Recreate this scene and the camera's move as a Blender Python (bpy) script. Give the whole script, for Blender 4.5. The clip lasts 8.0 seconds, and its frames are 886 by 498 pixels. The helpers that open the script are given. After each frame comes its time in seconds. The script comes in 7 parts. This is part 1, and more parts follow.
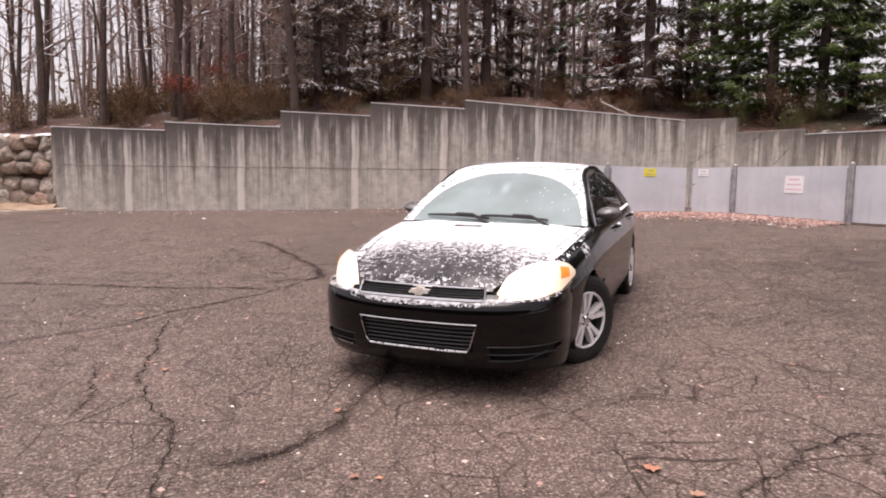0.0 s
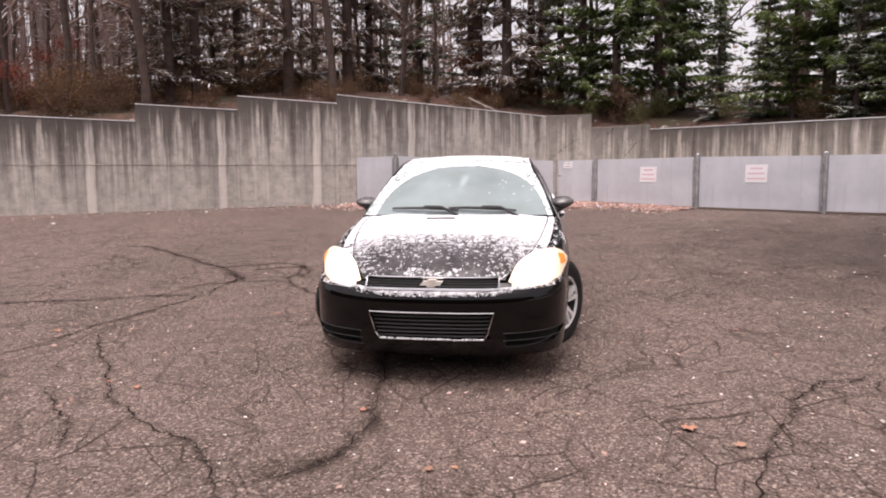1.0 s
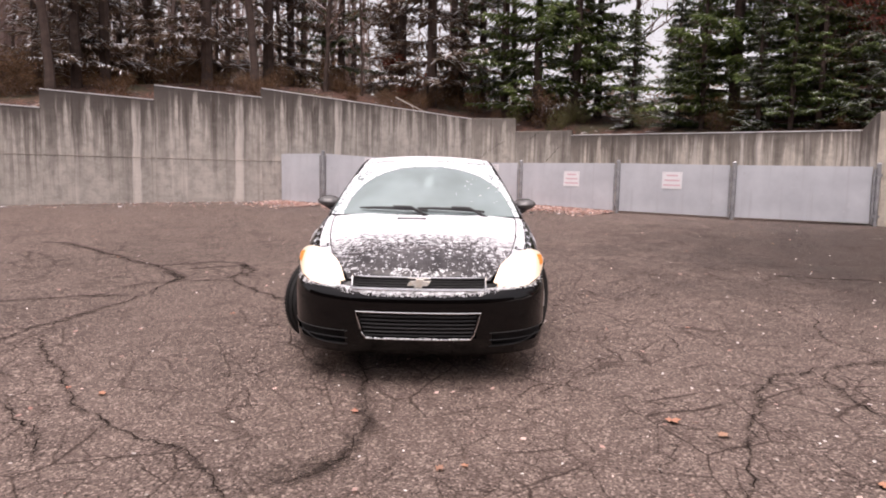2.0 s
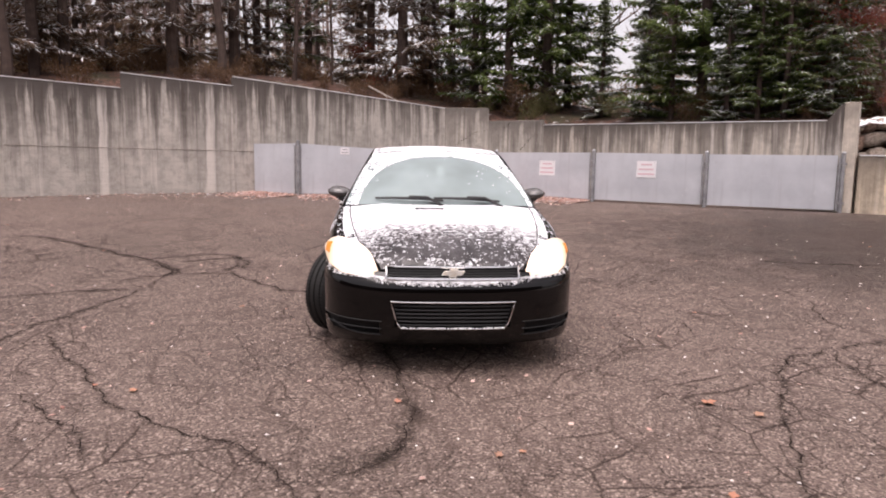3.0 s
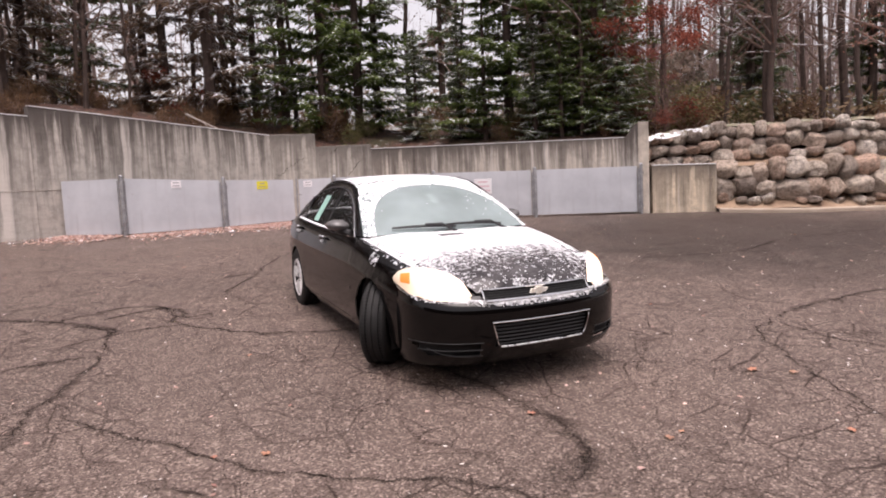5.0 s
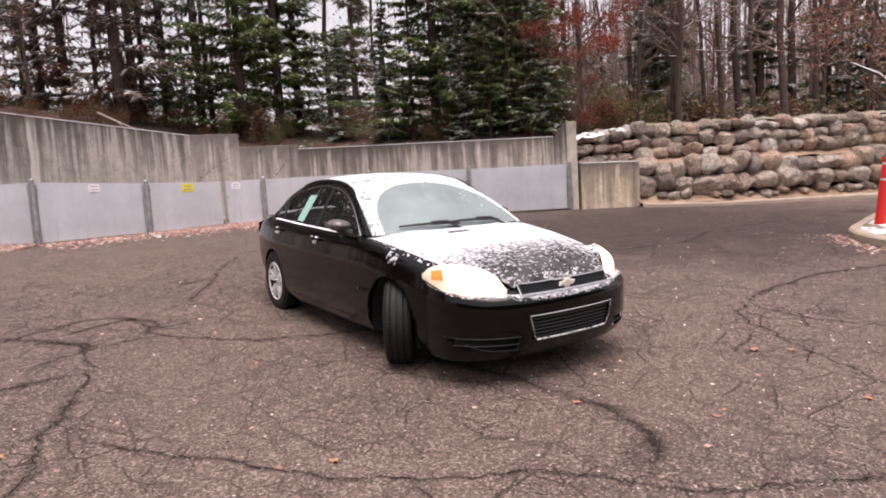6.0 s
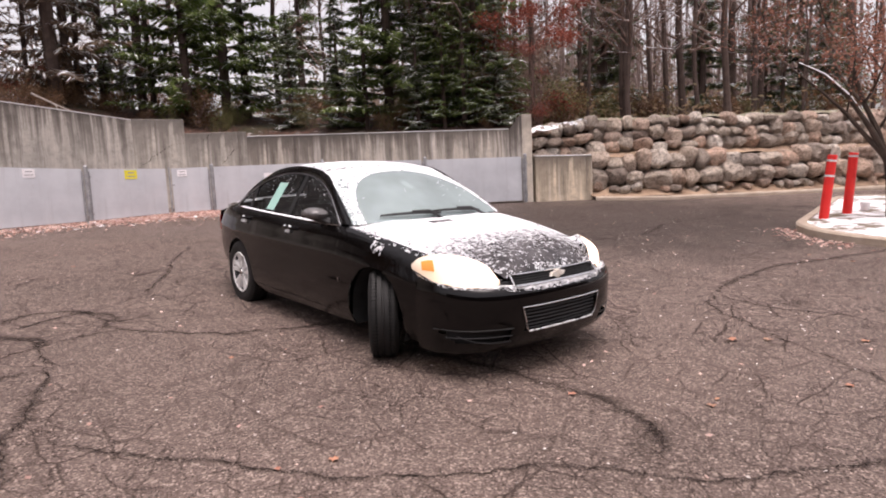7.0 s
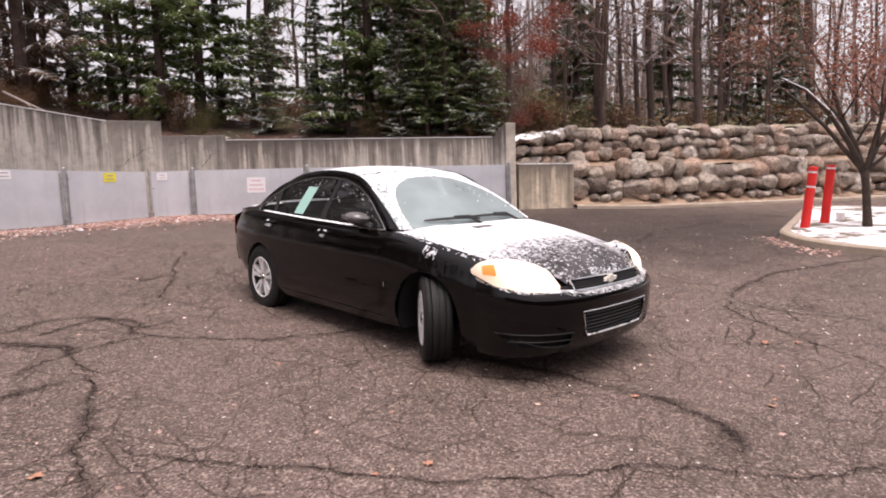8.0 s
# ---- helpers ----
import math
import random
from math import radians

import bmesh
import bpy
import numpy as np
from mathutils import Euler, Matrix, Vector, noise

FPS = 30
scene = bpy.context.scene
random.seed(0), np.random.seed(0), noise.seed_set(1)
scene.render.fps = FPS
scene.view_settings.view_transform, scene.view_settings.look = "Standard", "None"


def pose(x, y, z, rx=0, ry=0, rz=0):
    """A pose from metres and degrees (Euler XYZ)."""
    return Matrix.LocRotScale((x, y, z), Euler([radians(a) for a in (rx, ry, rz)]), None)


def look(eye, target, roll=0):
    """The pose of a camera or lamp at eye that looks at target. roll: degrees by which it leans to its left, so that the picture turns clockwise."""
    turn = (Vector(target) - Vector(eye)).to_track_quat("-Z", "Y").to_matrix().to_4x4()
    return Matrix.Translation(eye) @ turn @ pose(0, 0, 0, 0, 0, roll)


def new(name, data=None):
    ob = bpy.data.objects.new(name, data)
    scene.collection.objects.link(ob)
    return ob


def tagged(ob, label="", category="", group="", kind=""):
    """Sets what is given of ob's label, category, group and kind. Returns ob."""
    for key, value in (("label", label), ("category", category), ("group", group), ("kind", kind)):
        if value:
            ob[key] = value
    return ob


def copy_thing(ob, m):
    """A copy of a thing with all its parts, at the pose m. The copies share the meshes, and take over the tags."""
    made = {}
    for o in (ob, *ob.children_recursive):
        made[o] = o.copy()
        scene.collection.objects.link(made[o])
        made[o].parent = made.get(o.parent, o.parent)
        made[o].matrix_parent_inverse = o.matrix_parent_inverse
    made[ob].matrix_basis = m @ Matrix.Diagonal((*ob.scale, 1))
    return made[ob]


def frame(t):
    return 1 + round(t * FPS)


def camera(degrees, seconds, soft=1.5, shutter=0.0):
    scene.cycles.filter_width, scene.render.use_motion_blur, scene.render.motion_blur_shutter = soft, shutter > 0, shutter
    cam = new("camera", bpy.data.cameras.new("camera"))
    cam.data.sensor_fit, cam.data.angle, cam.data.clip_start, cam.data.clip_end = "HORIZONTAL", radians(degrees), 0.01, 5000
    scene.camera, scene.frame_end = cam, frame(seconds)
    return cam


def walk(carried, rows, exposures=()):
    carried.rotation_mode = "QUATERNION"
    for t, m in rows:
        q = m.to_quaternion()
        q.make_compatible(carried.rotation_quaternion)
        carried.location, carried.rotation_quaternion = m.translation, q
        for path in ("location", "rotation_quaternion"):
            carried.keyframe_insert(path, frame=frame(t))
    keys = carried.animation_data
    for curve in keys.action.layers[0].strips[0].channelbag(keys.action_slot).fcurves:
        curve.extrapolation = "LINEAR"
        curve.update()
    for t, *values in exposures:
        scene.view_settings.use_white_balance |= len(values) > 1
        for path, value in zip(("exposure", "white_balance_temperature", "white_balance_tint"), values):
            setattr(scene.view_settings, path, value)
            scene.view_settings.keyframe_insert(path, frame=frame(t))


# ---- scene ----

cam = camera(68.0, 8.0, soft=1.9)
PATH = [
    (0, (0.381, 0.18, 1.552), (0.244, 2.166, 1.36), 0.7),
    (0.5, (-0.172, 0.181, 1.536), (-0.051, 2.168, 1.342), 0.2),
    (1, (-0.745, 0.181, 1.531), (-0.387, 2.138, 1.327), -0.4),
    (1.5, (-1.136, 0.255, 1.518), (-0.61, 2.173, 1.314), -0.1),
    (1.7, (-1.201, 0.256, 1.537), (-0.625, 2.161, 1.339), 0.3),
    (2.8, (-1.575, 0.426, 1.539), (-0.845, 2.273, 1.304), 1.4),
    (3, (-1.746, 0.441, 1.533), (-0.991, 2.278, 1.3), 0.8),
    (3.5, (-2.28, 0.568, 1.547), (-1.404, 2.353, 1.33), 0.1),
    (4, (-2.769, 0.816, 1.588), (-1.726, 2.51, 1.385), -0.1),
    (4.5, (-3.319, 1.089, 1.605), (-2.116, 2.679, 1.443), -1.0),
    (5, (-3.746, 1.437, 1.618), (-2.378, 2.886, 1.438), -2.6),
    (5.2, (-3.917, 1.559, 1.632), (-2.492, 2.95, 1.447), -2.8),
    (6.3, (-4.439, 2.33, 1.638), (-2.827, 3.496, 1.432), -3.5),
    (6.5, (-4.453, 2.413, 1.64), (-2.817, 3.543, 1.422), -3.4),
    (7, (-4.474, 2.51, 1.623), (-2.801, 3.582, 1.397), -2.6),
    (7.5, (-4.59, 2.722, 1.603), (-2.883, 3.738, 1.368), -2.3),
    (8, (-4.869, 3.138, 1.635), (-3.123, 4.092, 1.426), -1.9),
]
walk(cam, [(t, look(eye, target, roll)) for t, eye, target, roll in PATH], exposures=[(0.0, 1.0, 6880, 22.0), (8.0, 1.0, 6880, 22.0)])

# ---- sky and sun: an overcast winter day ----
world = bpy.data.worlds.new("overcast")
scene.world = world
world.use_nodes = True
wn, wl = world.node_tree.nodes, world.node_tree.links
sky = wn.new("ShaderNodeTexSky")
sky.sky_type, sky.sun_disc = "NISHITA", False
sky.sun_elevation, sky.sun_rotation = radians(79), radians(218)
sky.air_density, sky.dust_density = 1.0, 4.0
grey = wn.new("ShaderNodeHueSaturation")
grey.inputs["Saturation"].default_value = 0.22
wl.new(sky.outputs[0], grey.inputs["Color"])
wl.new(grey.outputs[0], wn["Background"].inputs[0])
wn["Background"].inputs[1].default_value = 0.122
sun = new("sun", bpy.data.lights.new("sun", "SUN"))
sun.data.energy, sun.data.angle, sun.data.color = 1.40, radians(44), (1.0, 0.965, 0.94)
sun.matrix_world = look((0, 0, 30), (0.97, 1.22, 22.0))


# ---- materials ----
def mat(name, base=(0.5, 0.5, 0.5), rough=0.6, metal=0.0, spec=0.5):
    m = bpy.data.materials.new(name)
    m.use_nodes = True
    b = m.node_tree.nodes["Principled BSDF"]
    b.inputs["Base Color"].default_value = (*base, 1)
    b.inputs["Roughness"].default_value, b.inputs["Metallic"].default_value = rough, metal
    b.inputs["Specular IOR Level"].default_value = spec
    return m


class Net:
    """Short names for the nodes of one material."""

    def __init__(self, m):
        self.t, self.n, self.l = m.node_tree, m.node_tree.nodes, m.node_tree.links
        self.b = self.n["Principled BSDF"]
        self.co = self.n.new("ShaderNodeTexCoord").outputs["Object"]

    def put(self, sock, value):
        if isinstance(value, bpy.types.NodeSocket):
            self.l.new(value, sock)
        else:
            sock.default_value = value

    def scaled(self, x, y, z, off=(0, 0, 0), src=None):
        k = self.n.new("ShaderNodeMapping")
        k.inputs["Scale"].default_value, k.inputs["Location"].default_value = (x, y, z), off
        self.l.new(src or self.co, k.inputs[0])
        return k.outputs[0]

    def noise(self, scale, detail=4.0, rough=0.55, co=None, out=0, dist=0.0):
        k = self.n.new("ShaderNodeTexNoise")
        k.inputs["Scale"].default_value, k.inputs["Detail"].default_value = scale, detail
        k.inputs["Roughness"].default_value, k.inputs["Distortion"].default_value = rough, dist
        self.l.new(co or self.co, k.inputs["Vector"])
        return k.outputs[out]

    def edges(self, scale, co=None, rand=1.0):
        k = self.n.new("ShaderNodeTexVoronoi")
        k.feature = "DISTANCE_TO_EDGE"
        k.inputs["Scale"].default_value, k.inputs["Randomness"].default_value = scale, rand
        self.l.new(co or self.co, k.inputs["Vector"])
        return k.outputs["Distance"]

    def cells(self, scale, co=None):
        k = self.n.new("ShaderNodeTexVoronoi")
        k.inputs["Scale"].default_value = scale
        self.l.new(co or self.co, k.inputs["Vector"])
        return k.outputs["Color"]

    def ramp(self, fac, *stops):
        k = self.n.new("ShaderNodeValToRGB")
        e = k.color_ramp.elements
        while len(e) < len(stops):
            e.new(0.5)
        for el, (p, c) in zip(e, stops):
            el.position = p
            el.color = (c, c, c, 1) if not hasattr(c, "__len__") else (*c, 1)
        self.l.new(fac, k.inputs[0])
        return k.outputs[0]

    def mix(self, fac, a, b, how="MIX"):
        k = self.n.new("ShaderNodeMix")
        k.data_type, k.blend_type = "RGBA", how
        self.put(k.inputs[0], fac)
        for sock, v in ((k.inputs[6], a), (k.inputs[7], b)):
            self.put(sock, (*v, 1) if hasattr(v, "__len__") else v)
        return k.outputs[2]

    def sums(self, op, a, b=0.0, c=0.0):
        k = self.n.new("ShaderNodeMath")
        k.operation = op
        for sock, v in zip(k.inputs, (a, b, c)):
            self.put(sock, v)
        return k.outputs[0]

    def axis(self, which, src=None):
        k = self.n.new("ShaderNodeSeparateXYZ")
        self.l.new(src or self.co, k.inputs[0])
        return k.outputs[which]

    def island(self):
        return self.n.new("ShaderNodeNewGeometry").outputs["Random Per Island"]

    def each(self):
        return self.n.new("ShaderNodeObjectInfo").outputs["Random"]

    def bump(self, height, strength=0.4, dist=0.01, under=None):
        k = self.n.new("ShaderNodeBump")
        k.inputs["Strength"].default_value, k.inputs["Distance"].default_value = strength, dist
        self.l.new(height, k.inputs["Height"])
        if under:
            self.l.new(under, k.inputs["Normal"])
        self.l.new(k.outputs[0], self.b.inputs["Normal"])
        return k.outputs[0]

    def colour(self, c):
        self.l.new(c, self.b.inputs["Base Color"])

    def rough(self, r):
        self.l.new(r, self.b.inputs["Roughness"])


def m_asphalt():
    m = mat("damp_asphalt", rough=0.6, spec=0.13)
    k = Net(m)
    jag = k.mix(0.055, k.co, k.noise(6.0, 5, 0.75, out=1), "ADD")
    warp = k.mix(0.22, jag, k.noise(0.8, 3, out=1), "ADD")
    big = k.noise(0.22, 4, 0.6)
    mid = k.noise(1.4, 5, 0.65)
    grit = k.cells(95.0)
    stone = k.noise(58.0, 4, 0.78)
    base = k.mix(k.ramp(big, (0.32, 0.0), (0.68, 1.0)), (0.045, 0.0313, 0.0275), (0.110, 0.0780, 0.0675))
    base = k.mix(k.ramp(mid, (0.38, 0.0), (0.72, 0.7)), base, (0.138, 0.100, 0.086))
    clod = k.noise(15.0, 4, 0.7)
    base = k.mix(k.ramp(clod, (0.34, 0.42), (0.48, 0.0)), base, (0.022, 0.0150, 0.0130))
    base = k.mix(k.ramp(clod, (0.56, 0.0), (0.72, 0.45)), base, (0.20, 0.152, 0.130))
    base = k.mix(k.ramp(stone, (0.46, 0.0), (0.62, 0.85)), base, (0.211, 0.165, 0.142))
    base = k.mix(k.ramp(stone, (0.32, 0.85), (0.44, 0.0)), base, (0.018, 0.013, 0.012))
    base = k.mix(k.ramp(k.axis(0, grit), (0.88, 0.0), (0.96, 0.75)), base, (0.39, 0.31, 0.27))
    chip = k.cells(58.0)
    base = k.mix(k.ramp(k.axis(0, chip), (0.91, 0.0), (0.96, 0.55)), base, (0.33, 0.265, 0.225))
    base = k.mix(k.ramp(k.axis(1, grit), (0.90, 0.0), (0.97, 0.8)), base, (0.020, 0.016, 0.015))
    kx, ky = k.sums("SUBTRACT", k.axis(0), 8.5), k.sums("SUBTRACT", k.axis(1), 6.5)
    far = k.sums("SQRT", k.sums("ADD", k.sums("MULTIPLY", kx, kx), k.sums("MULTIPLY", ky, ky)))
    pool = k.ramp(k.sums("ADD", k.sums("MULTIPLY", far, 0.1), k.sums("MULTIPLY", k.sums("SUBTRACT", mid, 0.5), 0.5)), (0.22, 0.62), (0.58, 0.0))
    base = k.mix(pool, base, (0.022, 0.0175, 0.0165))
    where = k.ramp(k.noise(0.30, 3, 0.6), (0.36, 0.15), (0.54, 0.9))
    dense = k.ramp(k.noise(0.45, 3, 0.6, co=k.scaled(1, 1, 1, (31, 17, 0))), (0.30, 0.30), (0.44, 1.0))
    broken = k.ramp(k.noise(2.2, 3), (0.36, 0.25), (0.50, 1.0))
    c1 = k.sums("MULTIPLY", k.ramp(k.edges(1.7, warp), (0.0, 1.0), (0.007, 0.95), (0.017, 0.0)), k.sums("MULTIPLY", where, broken))
    c2 = k.sums("MULTIPLY", k.ramp(k.edges(4.3, k.mix(0.10, k.co, k.noise(5.0, 6, 0.8, out=1), "ADD")), (0.0, 1.0), (0.010, 0.9), (0.026, 0.0)), k.sums("MULTIPLY", dense, broken))
    soft = k.ramp(k.edges(0.55, warp), (0.0, 0.30), (0.03, 0.0))
    crack = k.sums("MAXIMUM", k.sums("MAXIMUM", c1, k.sums("MULTIPLY", c2, 0.80)), k.sums("MULTIPLY", soft, broken))
    base = k.mix(k.sums("MULTIPLY", crack, 0.88), base, (0.018, 0.0095, 0.0075))
    k.colour(base)
    k.rough(k.ramp(big, (0.3, 0.45), (0.7, 0.72)))
    h = k.sums("SUBTRACT", k.sums("ADD", stone, k.sums("MULTIPLY", k.axis(0, grit), 0.7)), k.sums("MULTIPLY", crack, 2.2))
    k.bump(h, 0.5, 0.006)
    return m


def m_concrete(tone=(0.53, 0.485, 0.435), streak=1.0):
    """Formed concrete; damp has run down it from the top edge, which lies at z = 0."""
    m = mat("weathered_concrete", rough=0.85)
    k = Net(m)
    z = k.axis(2)
    low = k.sums("MULTIPLY", z, -1.0)
    wob = k.mix(0.10, k.co, k.noise(1.2, 4, out=1), "ADD")
    column = k.noise(1.0, 3, 0.5, co=k.scaled(0.8, 0.8, 0.05, src=wob))
    finger = k.noise(1.0, 5, 0.62, co=k.scaled(4.6, 4.6, 0.10, (3, 9, 4), src=wob))
    hair = k.noise(1.0, 4, 0.65, co=k.scaled(9.5, 9.5, 0.16, (7, 1, 2), src=wob))
    chalk = k.noise(1.0, 4, 0.6, co=k.scaled(3.8, 3.8, 0.12, (17, 5, 8), src=wob))
    cloud = k.noise(0.8, 6, 0.65)
    blot = k.noise(4.0, 6, 0.72)
    pits = k.noise(26.0, 3, 0.6)
    base = k.mix(k.ramp(cloud, (0.3, 0.0), (0.7, 1.0)), tuple(c * 0.86 for c in tone), tuple(c * 1.12 for c in tone))
    base = k.mix(k.ramp(column, (0.48, 0.0), (0.64, 0.40)), base, tuple(c * 0.42 for c in tone))
    base = k.mix(k.ramp(blot, (0.44, 0.0), (0.68, 0.62)), base, tuple(c * 0.42 for c in tone))
    # how far down the damp reaches differs from place to place
    reach = k.sums("ADD", 0.10, k.sums("MULTIPLY", k.ramp(finger, (0.36, 0.0), (0.66, 1.0)), 2.5))
    damp = k.ramp(k.sums("DIVIDE", low, reach), (0.0, 1.0), (0.3, 0.88), (0.62, 0.45), (1.0, 0.0))
    base = k.mix(k.sums("MULTIPLY", damp, 0.93 * streak), base, (0.066, 0.053, 0.046))
    long = k.sums("MULTIPLY", k.ramp(hair, (0.50, 0.0), (0.59, 1.0)), k.ramp(k.sums("MULTIPLY", low, 0.42), (0.0, 1.0), (0.3, 0.85), (0.8, 0.22)))
    patchy = k.ramp(k.noise(1.0, 3, 0.55, co=k.scaled(1.1, 1.1, 0.25, (23, 11, 6), src=wob)), (0.40, 0.2), (0.58, 1.0))
    base = k.mix(k.sums("MULTIPLY", k.sums("MULTIPLY", long, patchy), streak), base, (0.075, 0.058, 0.049))
    white = k.sums("MULTIPLY", k.ramp(chalk, (0.54, 0.0), (0.66, 0.7)), k.ramp(low, (0.0, 0.15), (0.3, 1.0)))
    base = k.mix(white, base, (0.74, 0.68, 0.62))
    lift = k.noise(1.0, 4, 0.6, co=k.scaled(0.5, 0.5, 5.5, (2, 8, 13), src=wob))
    base = k.mix(k.ramp(lift, (0.54, 0.0), (0.68, 0.32)), base, tuple(c * 0.5 for c in tone))
    base = k.mix(k.ramp(pits, (0.64, 0.0), (0.72, 0.5)), base, tuple(c * 0.3 for c in tone))
    rim = k.ramp(k.sums("ADD", low, k.sums("MULTIPLY", hair, 0.30)), (0.14, 0.88 * streak), (0.55, 0.0))
    base = k.mix(rim, base, (0.085, 0.072, 0.066))
    k.colour(base)
    board = k.sums("SINE", k.sums("MULTIPLY", z, 62.0))
    h = k.sums("ADD", k.sums("ADD", pits, k.noise(60, 3)), k.sums("MULTIPLY", k.sums("MULTIPLY", board, patchy), 0.16))
    k.bump(h, 0.4, 0.008)
    return m


def speckled(name, a, b, scale=6.0, rough=0.8, bump=0.3, fine=60.0, metal=0.0, each=0.0):
    m = mat(name, rough=rough, metal=metal)
    k = Net(m)
    c = k.mix(k.ramp(k.noise(scale, 5, 0.6), (0.32, 0.0), (0.68, 1.0)), a, b)
    f = k.noise(fine, 3, 0.6)
    c = k.mix(k.ramp(f, (0.4, 0.25), (0.75, 0.0)), c, tuple(x * 0.55 for x in a))
    if each:
        c = k.mix(k.sums("MULTIPLY", k.each(), each), c, tuple(x * 0.4 for x in a))
    k.colour(c)
    if bump:
        k.bump(f, bump, 0.006)
    return m


M_ASPHALT = m_asphalt()
M_WALL = m_concrete()
M_WALL3 = m_concrete((0.55, 0.50, 0.44), 0.6)
M_WALL2 = m_concrete((0.74, 0.62, 0.47), 0.6)
M_WALL4 = m_concrete((0.63, 0.565, 0.49), 0.8)
M_PIER = m_concrete((0.80, 0.71, 0.60), 0.3)
M_CAP = speckled("snow_dusted_coping", (0.86, 0.86, 0.87), (0.70, 0.69, 0.69), 7.0)


def m_panel():
    """Grey paint on sheet steel, dulled and streaked by weather."""
    m = mat("grey_painted_steel", rough=0.5)
    k = Net(m)
    c = k.mix(k.ramp(k.noise(1.3, 5, 0.6), (0.35, 0.0), (0.65, 1.0)), (0.47, 0.485, 0.515), (0.58, 0.595, 0.625))
    run = k.noise(1.0, 4, 0.6, co=k.scaled(9, 9, 0.5))
    c = k.mix(k.ramp(run, (0.56, 0.0), (0.74, 0.35)), c, (0.36, 0.355, 0.37))
    spot = k.noise(7.0, 5, 0.75)
    c = k.mix(k.ramp(spot, (0.64, 0.0), (0.72, 0.5)), c, (0.33, 0.29, 0.28))
    c = k.mix(k.ramp(k.noise(3.0, 3, out=0, co=k.scaled(1, 1, 1, (9, 3, 5))), (0.68, 0.0), (0.72, 0.55)), c, (0.66, 0.665, 0.69))
    k.colour(c)
    k.bump(k.noise(1.6, 2), 0.25, 0.03)
    return m


M_PANEL = m_panel()
M_POST = speckled("dull_galvanised_steel", (0.24, 0.24, 0.25), (0.46, 0.46, 0.47), 5.0, 0.5, 0.2, 40, 0.3)
M_SIGN = speckled("white_sign_face", (0.95, 0.93, 0.94), (0.91, 0.88, 0.90), 8, 0.4, 0)
M_INK = mat("faded_red_ink", (0.74, 0.52, 0.56), 0.6)
M_GREYINK = mat("grey_ink", (0.35, 0.35, 0.37), 0.6)
M_YELLOW = speckled("yellow_sign_face", (0.90, 0.80, 0.06), (0.84, 0.74, 0.06), 8, 0.4, 0)
M_KERB = speckled("kerb_concrete", (0.36, 0.285, 0.22), (0.48, 0.40, 0.325), 4, 0.85)
M_VERGE = speckled("tan_soil", (0.17, 0.105, 0.068), (0.42, 0.30, 0.205), 1.8, 0.95, 0.8, 18)
M_SNOW = speckled("fresh_snow", (0.86, 0.87, 0.90), (0.78, 0.79, 0.82), 8, 0.6, 0.5, 40)
M_RED = speckled("red_plastic", (0.86, 0.032, 0.026), (0.74, 0.026, 0.022), 3, 0.4, 0.05)
M_TAPE = mat("silver_tape", (0.75, 0.74, 0.74), 0.35, 0.3)
M_SOIL = speckled("leaf_strewn_soil", (0.075, 0.040, 0.027), (0.16, 0.085, 0.055), 2.0, 0.95, 0.8, 18)
M_BARK = speckled("grey_brown_bark", (0.050, 0.033, 0.027), (0.110, 0.074, 0.061), 5, 0.95, 0.8, 22)


# ---- building helpers ----
def mesh_of(bm, name, material, smooth=False):
    me = bpy.data.meshes.new(name)
    bmesh.ops.recalc_face_normals(bm, faces=bm.faces)
    bm.to_mesh(me)
    bm.free()
    if smooth:
        for p in me.polygons:
            p.use_smooth = True
        me.set_sharp_from_angle(angle=radians(42))
    me.materials.append(material)
    return me


def part(name, bm, material, parent=None, label="", smooth=False):
    ob = new(name, mesh_of(bm, name, material, smooth))
    ob.parent = parent
    if label:
        tagged(ob, label)
    return ob


def box(bm, x0, x1, y0, y1, z0, z1, bevel=0.0, m=None):
    vs = [bm.verts.new((x, y, z)) for x in (x0, x1) for y in (y0, y1) for z in (z0, z1)]
    idx = ((0, 1, 3, 2), (4, 6, 7, 5), (0, 4, 5, 1), (2, 3, 7, 6), (0, 2, 6, 4), (1, 5, 7, 3))
    fs = [bm.faces.new([vs[i] for i in f]) for f in idx]
    if bevel:
        es = list({e for f in fs for e in f.edges})
        r = bmesh.ops.bevel(bm, geom=es, offset=bevel, segments=2, affect="EDGES")
        vs = list({v for f in r["faces"] for v in f.verts} | {v for v in vs if v.is_valid})
    if m is not None:
        bmesh.ops.transform(bm, matrix=m, verts=[v for v in vs if v.is_valid])
    return vs


def prism(bm, outline, z0, z1):
    """An upright solid over a plan outline; z0 and z1 are numbers or functions of (x, y)."""
    f0 = z0 if callable(z0) else (lambda x, y: z0)
    f1 = z1 if callable(z1) else (lambda x, y: z1)
    lo = [bm.verts.new((x, y, f0(x, y))) for x, y in outline]
    hi = [bm.verts.new((x, y, f1(x, y))) for x, y in outline]
    n = len(outline)
    bm.faces.new(hi)
    bm.faces.new(lo[::-1])
    for i in range(n):
        bm.faces.new((lo[i], lo[(i + 1) % n], hi[(i + 1) % n], hi[i]))


